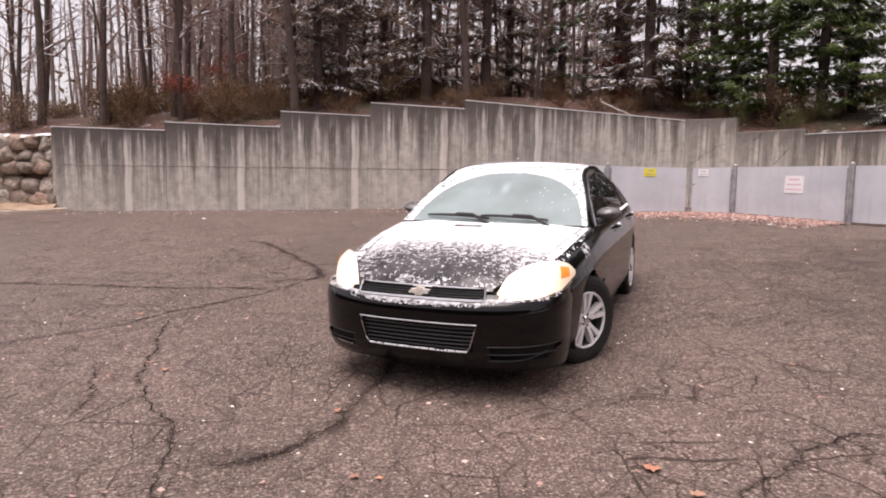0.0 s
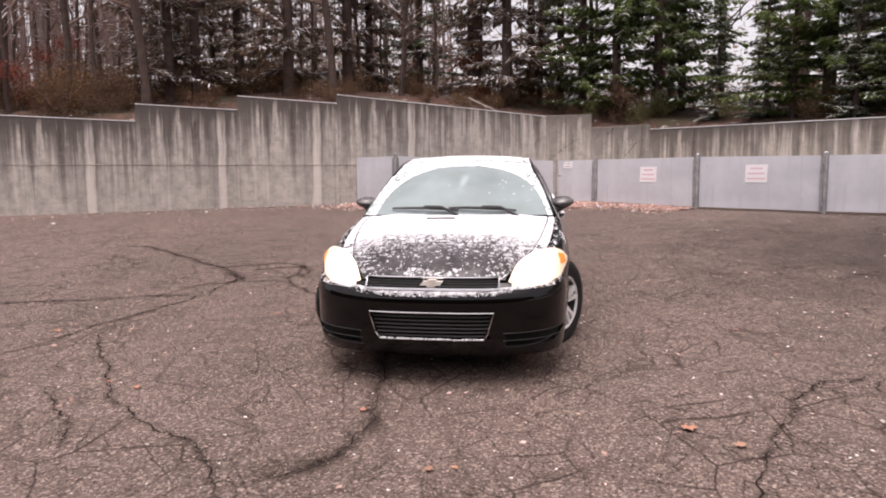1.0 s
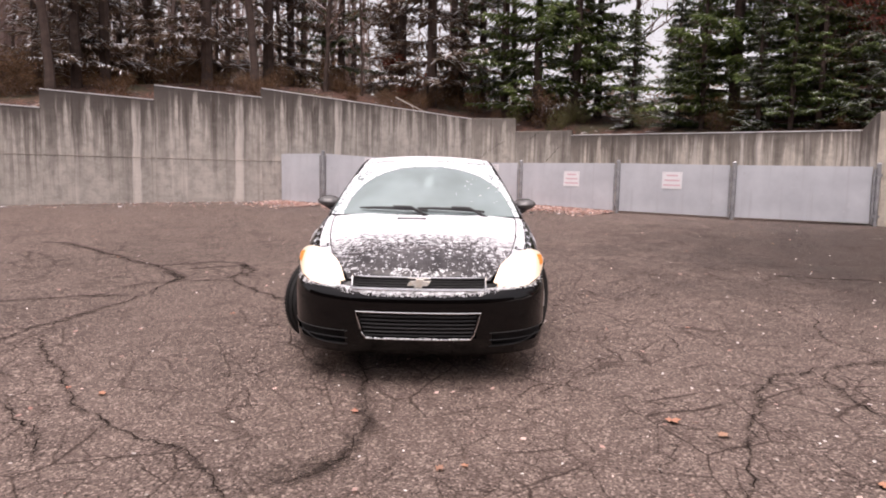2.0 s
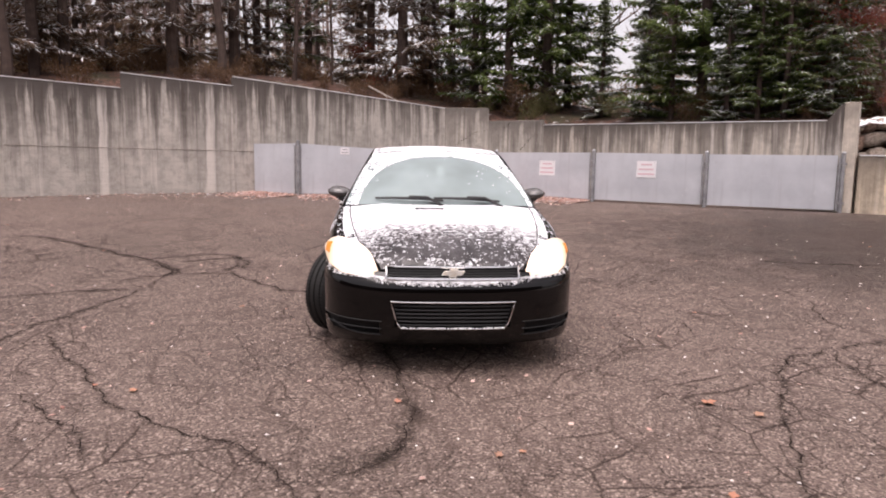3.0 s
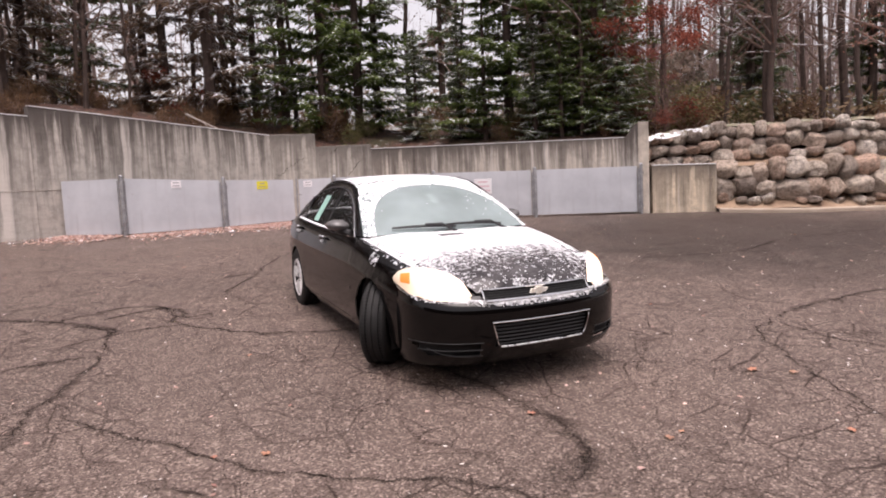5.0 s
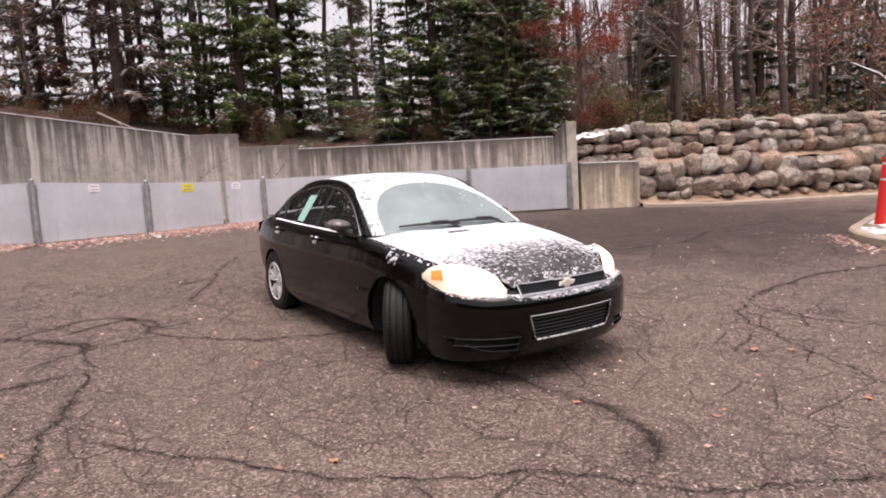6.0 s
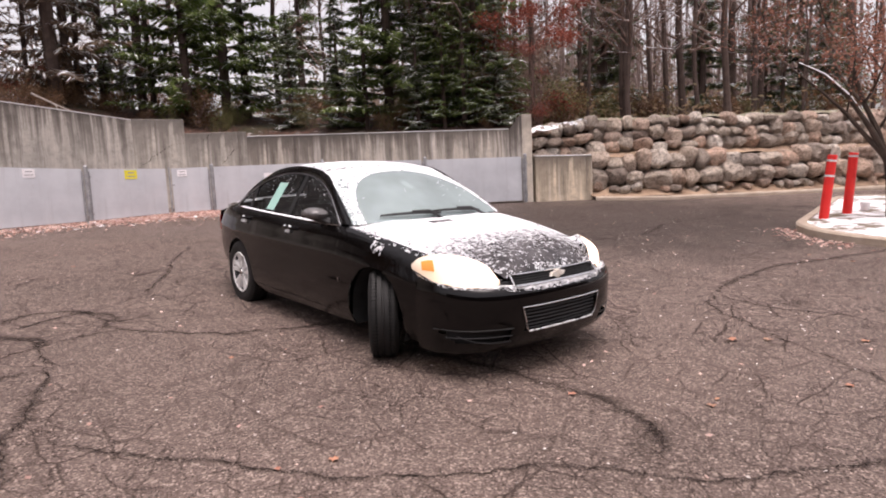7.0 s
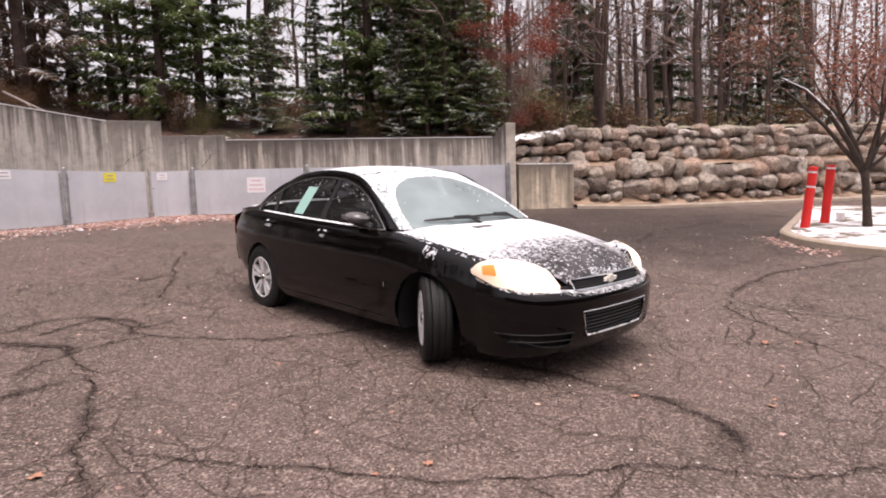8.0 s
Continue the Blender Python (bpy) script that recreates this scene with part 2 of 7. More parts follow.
def tube(bm, pts, radii, sides=8, cap=True):
    """A tapered tube along points."""
    rings = []
    pts = [Vector(p) for p in pts]
    for i, p in enumerate(pts):
        d = (pts[min(i + 1, len(pts) - 1)] - pts[max(i - 1, 0)]).normalized()
        a = d.orthogonal().normalized() if abs(d.z) > 0.9 else d.cross(Vector((0, 0, 1))).normalized()
        b = d.cross(a)
        rings.append([bm.verts.new(p + radii[i] * (math.cos(q) * a + math.sin(q) * b)) for q in (2 * math.pi * j / sides for j in range(sides))])
    for r0, r1 in zip(rings, rings[1:]):
        for j in range(sides):
            bm.faces.new((r0[j], r0[(j + 1) % sides], r1[(j + 1) % sides], r1[j]))
    if cap:
        bm.faces.new(rings[0][::-1])
        bm.faces.new(rings[-1])


def grid(bm, rows, close=False):
    """Faces between rows of points of equal length."""
    vs = [[bm.verts.new(p) for p in r] for r in rows]
    for a, b in zip(vs, vs[1:]):
        n = len(a)
        for j in range(n if close else n - 1):
            bm.faces.new((a[j], a[(j + 1) % n], b[(j + 1) % n], b[j]))
    return vs


def lathe(bm, prof, n=40, axis="y"):
    """A body of revolution about the y axis: profile of (offset along y, radius)."""
    rows = []
    for o, r in prof:
        rows.append([(r * math.cos(2 * math.pi * j / n), o, r * math.sin(2 * math.pi * j / n)) for j in range(n)])
    return grid(bm, rows, close=True)


def curve_at(keys, t):
    """Smooth value from rows (t, value...)."""
    ks = [k[0] for k in keys]
    if t <= ks[0]:
        return keys[0][1] if len(keys[0]) == 2 else keys[0][1:]
    if t >= ks[-1]:
        return keys[-1][1] if len(keys[0]) == 2 else keys[-1][1:]
    i = max(j for j in range(len(ks)) if ks[j] <= t)
    a, b = keys[i], keys[i + 1]
    p, q = keys[max(i - 1, 0)], keys[min(i + 2, len(keys) - 1)]
    h = b[0] - a[0]
    u = (t - a[0]) / h
    out = []
    for c in range(1, len(a)):
        m0 = (b[c] - p[c]) / max(b[0] - p[0], 1e-9) * h
        m1 = (q[c] - a[c]) / max(q[0] - a[0], 1e-9) * h
        out.append((2 * u**3 - 3 * u**2 + 1) * a[c] + (u**3 - 2 * u**2 + u) * m0 + (3 * u**2 - 2 * u**3) * b[c] + (u**3 - u**2) * m1)
    return out[0] if len(out) == 1 else tuple(out)


def ground_z(x, y):
    """The lot rises gently towards the walls."""
    x, y = max(-14, min(20, x)), max(-12, min(24, y))
    dip = 0.035 * math.exp(-((x - 0.6) ** 2 + (y - 8.0) ** 2) / 2.2)
    return -0.0914 - dip + 0.0373 * x + 0.0634 * y + 0.00052 * x * x - 0.0012 * x * y - 0.00026 * y * y


# ---- the lot ----
def lot():
    bm = bmesh.new()
    xs = [-900, -300, -120, -50, -25] + [-14 + i * 1.0 for i in range(35)] + [26, 50, 120, 300, 900]
    ys = [-900, -300, -120, -40, -20] + [-12 + i * 1.0 for i in range(37)] + [30, 60, 120, 300, 900]
    grid(bm, [[(x, y, ground_z(x, y)) for x in xs] for y in ys])
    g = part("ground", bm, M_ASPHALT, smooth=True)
    tagged(g, "damp brown-grey cracked asphalt of a sloping parking lot", "ground", kind="structure")
    return g


GROUND = lot()

WALL = [(-11.0, 16.7), (-8.1, 17.0), (-5.12, 17.3), (-2.80, 17.72), (-0.30, 17.80), (5.45, 17.95), (6.55, 17.37), (7.83, 16.50), (10.575, 10.045)]
TOPS = [(2.96, 2.90), (3.12, 3.03), (3.44, 3.37), (3.72, 3.58), (3.80, 3.32), (3.34, 3.34), (2.98, 3.00), (2.87, 2.68)]


def off(a, b, d):
    """Points a and b moved d to the left of the way from a to b."""
    v = Vector((b[0] - a[0], b[1] - a[1])).normalized()
    n = Vector((-v.y, v.x)) * d
    return (a[0] + n.x, a[1] + n.y), (b[0] + n.x, b[1] + n.y)


def wall_run(name, a, b, h0, h1, front=0.0, thick=0.3, base=-0.6, material=M_WALL, cap=True, label=""):
    """A concrete wall with its face on the line a to b, its top going from h0 to h1."""
    L = math.hypot(b[0] - a[0], b[1] - a[1])
    m = pose(a[0], a[1], max(h0, h1), 0, 0, math.degrees(math.atan2(b[1] - a[1], b[0] - a[0])))
    bm = bmesh.new()
    z0 = min(ground_z(*a), ground_z(*b)) + base - max(h0, h1)
    peak = max(h0, h1)
    h0, h1 = h0 - peak, h1 - peak
    n = 8
    lo = [(L * i / n, h0 + (h1 - h0) * i / n) for i in range(n + 1)]
    rows = [[(x, -front, z0), (x, -front, h - 0.012), (x, -front + 0.012, h), (x, thick - 0.012, h), (x, thick, h - 0.012), (x, thick, z0)] for x, h in lo]
    vs = grid(bm, rows)
    bm.faces.new(vs[0])
    bm.faces.new(vs[-1][::-1])
    ob = part(name, bm, material)
    ob.matrix_world = m
    tagged(ob, label or "tall weathered concrete retaining wall panel with dark water streaks", "wall", kind="structure")
    if cap:
        bm = bmesh.new()
        rows = [[(x, -front - 0.012, h - 0.01), (x, -front - 0.012, h + 0.010), (x, thick * 0.6, h + 0.020), (x, thick * 0.6, h + 0.004)] for x, h in ((0.01, h0), (L - 0.01, h1))]
        vs = grid(bm, rows, close=True)
        bm.faces.new(vs[0])
        bm.faces.new(vs[1][::-1])
        part("coping", bm, M_CAP, ob, "thin line of old snow along the wall's top edge")
    return ob


for i, ((a, b), (h0, h1)) in enumerate(zip(zip(WALL, WALL[1:]), TOPS)):
    w = wall_run(f"wall_{i + 1}", a, b, h0, h1, front=0.02 * ((i + 1) % 2) if i < 5 else 0.0, material=M_WALL3 if i in (5, 6) else M_WALL4 if i == 7 else M_WALL, cap=i not in (5, 6))
    if i < 5:
        bm = bmesh.new()
        L = math.hypot(b[0] - a[0], b[1] - a[1])
        zj = 1.98 - max(h0, h1)
        f = 0.02 * ((i + 1) % 2)
        vs = grid(bm, [[(x, -f - 0.006, zj), (x, -f - 0.010, zj + 0.008), (x, -f + 0.002, zj + 0.013), (x, -f + 0.002, zj - 0.004)] for x in (0.02, L - 0.02)], close=True)
        part("joint_line", bm, speckled("dark_joint", (0.16, 0.135, 0.12), (0.62, 0.55, 0.49), 1.7, 0.9, 0), w)

# the return at the wall's end, sweeping up to a pale pier behind the last gate post
def prism(name, line, thick, tops, z0, material, label):
    """An upright slab with its face on the plan line a to b; tops: (share of the way, height)."""
    a, b = line
    d = Vector((b[0] - a[0], b[1] - a[1]))
    n = Vector((-d.y, d.x)).normalized() * thick
    bm = bmesh.new()
    rows = []
    for u, h in tops:
        p = (a[0] + d.x * u, a[1] + d.y * u)
        q = (p[0] + n.x, p[1] + n.y)
        rows.append([(*p, z0 - h0_of(tops)), (*p, h - 0.01 - h0_of(tops)), (p[0] + n.x * 0.04, p[1] + n.y * 0.04, h - h0_of(tops)), (*q, h - h0_of(tops)), (*q, z0 - h0_of(tops))])
    vs = grid(bm, rows)
    bm.faces.new(vs[0])
    bm.faces.new(vs[-1][::-1])
    ob = part(name, bm, material)
    ob.matrix_world = pose(0, 0, h0_of(tops))
    tagged(ob, label, "wall", kind="structure")


def h0_of(tops):
    return max(h for _, h in tops)


prism("wall_9", ((10.555, 10.09), (10.642, 9.703)), 0.30, [(0.0, 2.66), (0.2, 2.68), (0.45, 2.80), (0.7, 2.93), (0.86, 2.985), (1.0, 3.0)], -0.6, M_WALL, "short return of the concrete wall sweeping up to a pier")
prism("pier", ((10.640, 9.715), (10.765, 9.495)), 0.30, [(0.0, 3.012), (0.5, 3.015), (1.0, 3.012)], -0.6, M_PIER, "plain pale concrete pier at the wall's end")
wall_run("wall_10", (10.78, 9.42), (11.75, 8.30), 1.97, 1.94, thick=0.3, material=M_WALL2, cap=True, label="low stained concrete wing wall with rust-brown streaks")

# ---- the gates: grey steel panels between posts ----
GATES = [(0.12, 17.70), (1.07, 16.62), (3.20, 16.22), (5.08, 16.10), (5.97, 15.72), (7.33, 13.42), (8.88, 11.50), (10.62, 9.66)]
GTOP = [2.17, 2.17, 2.07, 2.04, 2.05, 2.03, 1.99, 1.97]


def gate(a, b, ta, tb, gap=0.07):
    ang = math.degrees(math.atan2(b[1] - a[1], b[0] - a[0]))
    L = math.hypot(b[0] - a[0], b[1] - a[1])
    root = new("steel_gate")
    root.matrix_world = pose(a[0], a[1], 0, 0, 0, ang)
    za, zb = ground_z(*a) + 0.05, ground_z(*b) + 0.05
    bm = bmesh.new()
    n = 6
    rows = []
    for i in range(n + 1):
        u = i / n
        x = gap + (L - 2 * gap) * u
        z0, z1 = za + (zb - za) * u, ta + (tb - ta) * u
        rows.append([(x, 0, z0), (x, 0, z1), (x, 0.012, z1), (x, 0.012, z0)])
    vs = grid(bm, rows, close=True)
    bm.faces.new(vs[0])
    bm.faces.new(vs[-1][::-1])
    part("sheet", bm, M_PANEL, root)
    for dz, nm in ((0.0, "top_rail"), (1.0, "bottom_rail")):
        bm = bmesh.new()
        q = lambda u: (za + 0.05 if dz else ta - 0.05) + u * ((zb - za) if dz else (tb - ta))
        tube(bm, [(gap + (L - 2 * gap) * u, 0.045, q(u)) for u in (0, 0.5, 1)], [0.025] * 3, 8)
        part(nm, bm, M_POST, root)
    tagged(root, "plain grey painted steel gate panel standing closed before the wall", "gate", "row of steel gates")
    return root


def gate_post(p, top, thin=False):
    root = new("gate_post")
    root.matrix_world = pose(p[0], p[1], ground_z(*p) - 0.02)
    h = top - ground_z(*p) + 0.05
    r = 0.02 if thin else 0.042
    bm = bmesh.new()
    tube(bm, [(0, -0.03, 0), (0, -0.03, h)], [r, r], 12)
    part("pole", bm, M_POST, root, smooth=False)
    if not thin:
        bm = bmesh.new()
        tube(bm, [(0, -0.03, h), (0, -0.03, h + 0.02), (0, -0.03, h + 0.045)], [0.047, 0.044, 0.02], 12)
        part("cap", bm, M_POST, root)
        for s in (-1, 1):
            bm = bmesh.new()
            tube(bm, [(0.068 * s, -0.005, 0.06), (0.068 * s, -0.005, h - 0.08)], [0.02, 0.02], 8)
            part("stile", bm, M_POST, root)
        for z in (0.18, h - 0.22):
            bm = bmesh.new()
            box(bm, -0.085, 0.085, -0.055, 0.0, z, z + 0.05, 0.006)
            part("hinge", bm, M_POST, root)
    else:
        bm = bmesh.new()
        box(bm, -0.03, 0.13, -0.05, -0.02, h * 0.62, h * 0.62 + 0.025, 0.004)
        part("latch", bm, M_POST, root)
    tagged(root, "slim latch post between two grey gate panels" if thin else "round galvanised gate post with hinges and a cap", "post", "gate posts")


for (a, b), (ta, tb) in zip(zip(GATES, GATES[1:]), zip(GTOP, GTOP[1:])):
    gate(a, b, ta, tb)
for i, (p, t) in enumerate(zip(GATES, GTOP)):
    if i:
        gate_post(p, t, thin=(i == 3))


def sign(i, x, z, w, h, face, ink, rows, label):
    """A sheet sign on gate i, x along it and z up to its middle; its lines stay unreadable bars."""
    a, b = GATES[i], GATES[i + 1]
    root = new("sign")
    root.matrix_world = pose(a[0], a[1], 0, 0, 0, math.degrees(math.atan2(b[1] - a[1], b[0] - a[0]))) @ pose(x, -0.006, z, 0, random.uniform(-1.5, 1.5), 0)
    bm = bmesh.new()
    box(bm, -w / 2, w / 2, -0.003, 0.003, -h / 2, h / 2, 0.001)
    part("plate", bm, face, root)
    for r, (u, n) in enumerate(rows):
        bm = bmesh.new()
        zc = h * 0.5 - h * (r + 0.75) / (len(rows) + 0.5)
        box(bm, -w * n / 2, w * n / 2, -0.0065, -0.0045, zc - h * u / 2, zc + h * u / 2)
        part("lettering_bar", bm, ink, root)
    for sx in (-1, 1):
        bm = bmesh.new()
        tube(bm, [(sx * w * 0.42, -0.008, h * 0.42), (sx * w * 0.42, -0.002, h * 0.42)], [0.006, 0.006], 6)
        part("screw", bm, M_POST, root)
    tagged(root, label, "sign", "signs on the gates")


sign(4, 1.49, 1.665, 0.43, 0.36, M_SIGN, M_INK, ((0.085, 0.56), (0.085, 0.74), (0.085, 0.84)), "white notice with faded red lines fixed to a gate")
sign(5, 1.23, 1.655, 0.43, 0.37, M_SIGN, M_INK, ((0.085, 0.56), (0.085, 0.74), (0.085, 0.84)), "white notice with faded red lines fixed to a gate")
sign(2, 0.98, 1.925, 0.28, 0.19, M_YELLOW, M_GREYINK, ((0.12, 0.5), (0.10, 0.7)), "small yellow warning sign fixed to a gate")
sign(3, 0.30, 1.925, 0.22, 0.16, M_SIGN, M_GREYINK, ((0.12, 0.6), (0.10, 0.7)), "small white sign fixed to a gate")
sign(1, 1.13, 2.01, 0.22, 0.17, M_SIGN, M_GREYINK, ((0.12, 0.6), (0.10, 0.7)), "small white sign fixed to a gate")


# ---- the car ----
def m_paint():
    m = mat("black_car_paint", (0.006, 0.0055, 0.006), 0.25)
    k = Net(m)
    k.b.inputs["Coat Weight"].default_value, k.b.inputs["Coat Roughness"].default_value = 0.62, 0.04
    k.b.inputs["Specular IOR Level"].default_value = 0.06
    dirt = k.noise(5, 5, 0.7)
    k.colour(k.mix(k.ramp(dirt, (0.5, 0.0), (0.85, 0.25)), (0.0016, 0.0013, 0.0014), (0.008, 0.006, 0.0055)))
    k.rough(k.ramp(dirt, (0.35, 0.12), (0.75, 0.26)))
    return m


def m_glass(name, tint, veil, veil_tone, gloss=0.03):
    m = bpy.data.materials.new(name)
    m.use_nodes = True
    n, l = m.node_tree.nodes, m.node_tree.links
    n.remove(n["Principled BSDF"])
    tr, gl, df = n.new("ShaderNodeBsdfTransparent"), n.new("ShaderNodeBsdfGlossy"), n.new("ShaderNodeBsdfDiffuse")
    tr.inputs[0].default_value = (*tint, 1)
    gl.inputs["Roughness"].default_value = gloss
    df.inputs[0].default_value = (*veil_tone, 1)
    fr = n.new("ShaderNodeFresnel")
    fr.inputs[0].default_value = 1.42 if gloss > 0.1 else 1.5
    co = n.new("ShaderNodeTexCoord")
    nz = n.new("ShaderNodeTexNoise")
    nz.inputs["Scale"].default_value = 2.5
    mul = n.new("ShaderNodeMath")
    mul.operation = "MULTIPLY_ADD"
    mul.inputs[1].default_value, mul.inputs[2].default_value = veil * 0.8, veil * 0.6
    a, b = n.new("ShaderNodeMixShader"), n.new("ShaderNodeMixShader")
    l.new(co.outputs["Object"], nz.inputs["Vector"])
    l.new(nz.outputs[0], mul.inputs[0])
    l.new(mul.outputs[0], a.inputs[0])
    l.new(tr.outputs[0], a.inputs[1])
    l.new(df.outputs[0], a.inputs[2])
    l.new(fr.outputs[0], b.inputs[0])
    l.new(a.outputs[0], b.inputs[1])
    l.new(gl.outputs[0], b.inputs[2])
    l.new(b.outputs[0], n["Material Output"].inputs[0])
    return m


def m_glow(name, base, tone, strength):
    m = mat(name, base, 0.2)
    b = m.node_tree.nodes["Principled BSDF"]
    b.inputs["Emission Color"].default_value = (*tone, 1)
    b.inputs["Emission Strength"].default_value = strength
    return m


def m_headlamp():
    """A clear lens with a burning bulb behind it: brightest before the bulb."""
    m = mat("lit_headlamp_lens", (0.5, 0.46, 0.40), 0.15)
    k = Net(m)
    xyz = k.n.new("ShaderNodeSeparateXYZ")
    k.l.new(k.co, xyz.inputs[0])
    dx = k.sums("SUBTRACT", xyz.outputs[0], 0.76)
    dy = k.sums("SUBTRACT", k.sums("ABSOLUTE", xyz.outputs[1]), 0.64)
    dz = k.sums("SUBTRACT", xyz.outputs[2], 0.735)
    d2 = k.sums("ADD", k.sums("ADD", k.sums("MULTIPLY", dx, dx), k.sums("MULTIPLY", dy, dy)), k.sums("MULTIPLY", dz, dz))
    d = k.sums("SQRT", d2)
    k.put(k.b.inputs["Emission Strength"], k.sums("MULTIPLY", 1.15, k.ramp(d, (0.0, 1.0), (0.13, 0.80), (0.26, 0.38), (0.42, 0.17))))
    k.put(k.b.inputs["Emission Color"], k.ramp(d, (0.0, (1.0, 0.82, 0.62)), (0.16, (1.0, 0.76, 0.52)), (0.30, (1.0, 0.72, 0.48)), (0.44, (1.0, 0.68, 0.42))))
    return m


M_PAINT = m_paint()


def m_frosted():
    m = m_paint()
    m.name = "frosted_black_paint"
    k = Net(m)
    k.b.inputs["Coat Weight"].default_value = 0.3
    old = k.b.inputs["Base Color"].links[0].from_socket
    # fine frost, made stronger to paint in the sky's sheen on the bonnet
    frost_sheen = k.sums("MULTIPLY", k.ramp(k.noise(7.0, 4, 0.6), (0.30, 0.25), (0.62, 1.0)), k.ramp(k.noise(150.0, 3, 0.7), (0.32, 0.16), (0.68, 0.58)))
    xyz = k.n.new("ShaderNodeSeparateXYZ")
    k.l.new(k.co, xyz.inputs[0])
    frost_sheen = k.sums("MULTIPLY", frost_sheen, k.ramp(xyz.outputs[0], (0.30, 1.0), (0.62, 0.56), (0.85, 0.34)))
    k.colour(k.mix(frost_sheen, old, (0.56, 0.52, 0.54)))
    return m


M_FROST = m_frosted()


def m_thin_snow():
    """Half-melted flakes through which the paint shows."""
    m = mat("half_melted_snow", (0.84, 0.85, 0.88), 0.5)
    k = Net(m)
    clear, both = k.n.new("ShaderNodeBsdfTransparent"), k.n.new("ShaderNodeMixShader")
    k.l.new(k.ramp(k.noise(22, 4, 0.7), (0.36, 0.72), (0.64, 0.10)), both.inputs[0])
    k.l.new(k.b.outputs[0], both.inputs[1])
    k.l.new(clear.outputs[0], both.inputs[2])
    k.l.new(both.outputs[0], k.n["Material Output"].inputs[0])
    return m


M_THIN = m_thin_snow()
# black shell painted grey, for the sky it reflects and a little snow
M_SHELL = speckled("sky_greyed_mirror_housing", (0.09, 0.086, 0.085), (0.17, 0.165, 0.165), 14, 0.18, 0.05, 60)
M_DARK = mat("black_trim_plastic", (0.012, 0.012, 0.013), 0.55)
M_VOID = mat("unlit_underbody", (0.006, 0.006, 0.006), 0.9)
M_CHROME = speckled("chrome", (0.75, 0.75, 0.76), (0.6, 0.6, 0.6), 8, 0.14, 0.02, 50, 1.0)
M_TRIM = speckled("satin_trim", (0.34, 0.34, 0.35), (0.24, 0.24, 0.25), 8, 0.32, 0.02, 50, 1.0)
M_ALLOY = speckled("silver_alloy", (0.90, 0.90, 0.90), (0.78, 0.77, 0.76), 5, 0.32, 0.03, 60, 0.25)
M_TYRE = speckled("tyre_rubber", (0.005, 0.0047, 0.0047), (0.011, 0.010, 0.0095), 9, 0.75, 0.3, 70)
# the screen's pale diffuse layer stands in for sky mirrored in the glass
M_WIND = m_glass("sky_pale_windscreen", (0.62, 0.71, 0.70), 0.42, (0.505, 0.62, 0.625), 0.22)
M_SIDE = m_glass("tinted_side_glass", (0.48, 0.52, 0.52), 0.03, (0.4, 0.4, 0.4))
M_LENS = m_headlamp()
M_AMBER = m_glow("amber_lens", (0.50, 0.19, 0.04), (1.0, 0.34, 0.05), 0.26)
M_TAIL = mat("red_tail_lens", (0.35, 0.01, 0.012), 0.2)
M_BADGE = speckled("gold_badge", (0.80, 0.72, 0.60), (0.90, 0.88, 0.86), 30, 0.4, 0.1, 60, 0.1)
M_SEAT = speckled("grey_seat_cloth", (0.06, 0.058, 0.06), (0.10, 0.095, 0.095), 8, 0.9)
M_MINT = mat("mint_green_paper", (0.30, 0.52, 0.455), 0.7)
M_PAPER = mat("white_paper", (0.40, 0.42, 0.42), 0.8)

KW = [(-3.84, 0.68), (-3.70, 0.760), (-3.5, 0.832), (-3.2, 0.888), (-2.8, 0.922), (-1.5, 0.927), (-0.3, 0.925), (0.2, 0.902), (0.42, 0.872), (0.6, 0.835)]
KS = [(-4.02, 0.82), (-3.70, 0.935), (-3.35, 1.0), (-3.0, 1.020), (-2.0, 0.992), (-1.0, 0.972), (-0.66, 0.970), (-0.45, 0.950), (0.0, 0.885), (0.42, 0.812), (0.6, 0.785)]
KB = [(0.0, 0.065), (0.08, 0.035), (0.2, 0.012), (0.45, 0.0), (0.7, 0.012), (0.85, 0.03), (0.94, 0.052), (1.0, 0.092)]
KH = [(-0.5, 1.002), (-0.3, 0.985), (0.0, 0.955), (0.3, 0.917), (0.6, 0.864), (0.82, 0.800), (0.92, 0.748), (0.96, 0.720)]
HEDGE = [(-0.62, 0.765), (-0.4, 0.757), (0.0, 0.72), (0.42, 0.655), (0.7, 0.58), (0.82, 0.52), (0.90, 0.465)]
ARCHES = ((-0.10, 0.335, 0.372), (-2.807, 0.335, 0.365))


def side_point(x, v):
    w, s = curve_at(KW, x), curve_at(KS, x)
    zb = 0.20 if x > -3 else 0.20 + (-3 - x) * 0.34
    z = zb + v * (s - zb)
    crease = 0.010 * math.exp(-((v - 0.72) / 0.05) ** 2)
    return (x, w - curve_at(KB, v) + crease, z)


def fender_top(x, u):
    """From the shoulder to the edge of the bonnet."""
    _, y0, z0 = side_point(x, 1.0)
    y1, z1 = curve_at(HEDGE, x), hood_z(x, 1.0)
    z = z0 + (z1 - z0) * (1 - (1 - u) ** 1.8)
    return (x, y0 + (y1 - y0) * u, z)


def hood_z(x, v):
    return curve_at(KH, x) - (0.034 + 0.012 * max(0, min(1, (x + 0.4) / 0.6)) + 0.02 * max(0, min(x, 0.5)) - 0.05 * max(0, x - 0.5)) * abs(v) ** 2.2 + 0.012 * math.exp(-((abs(v) - 0.62) / 0.16) ** 2)


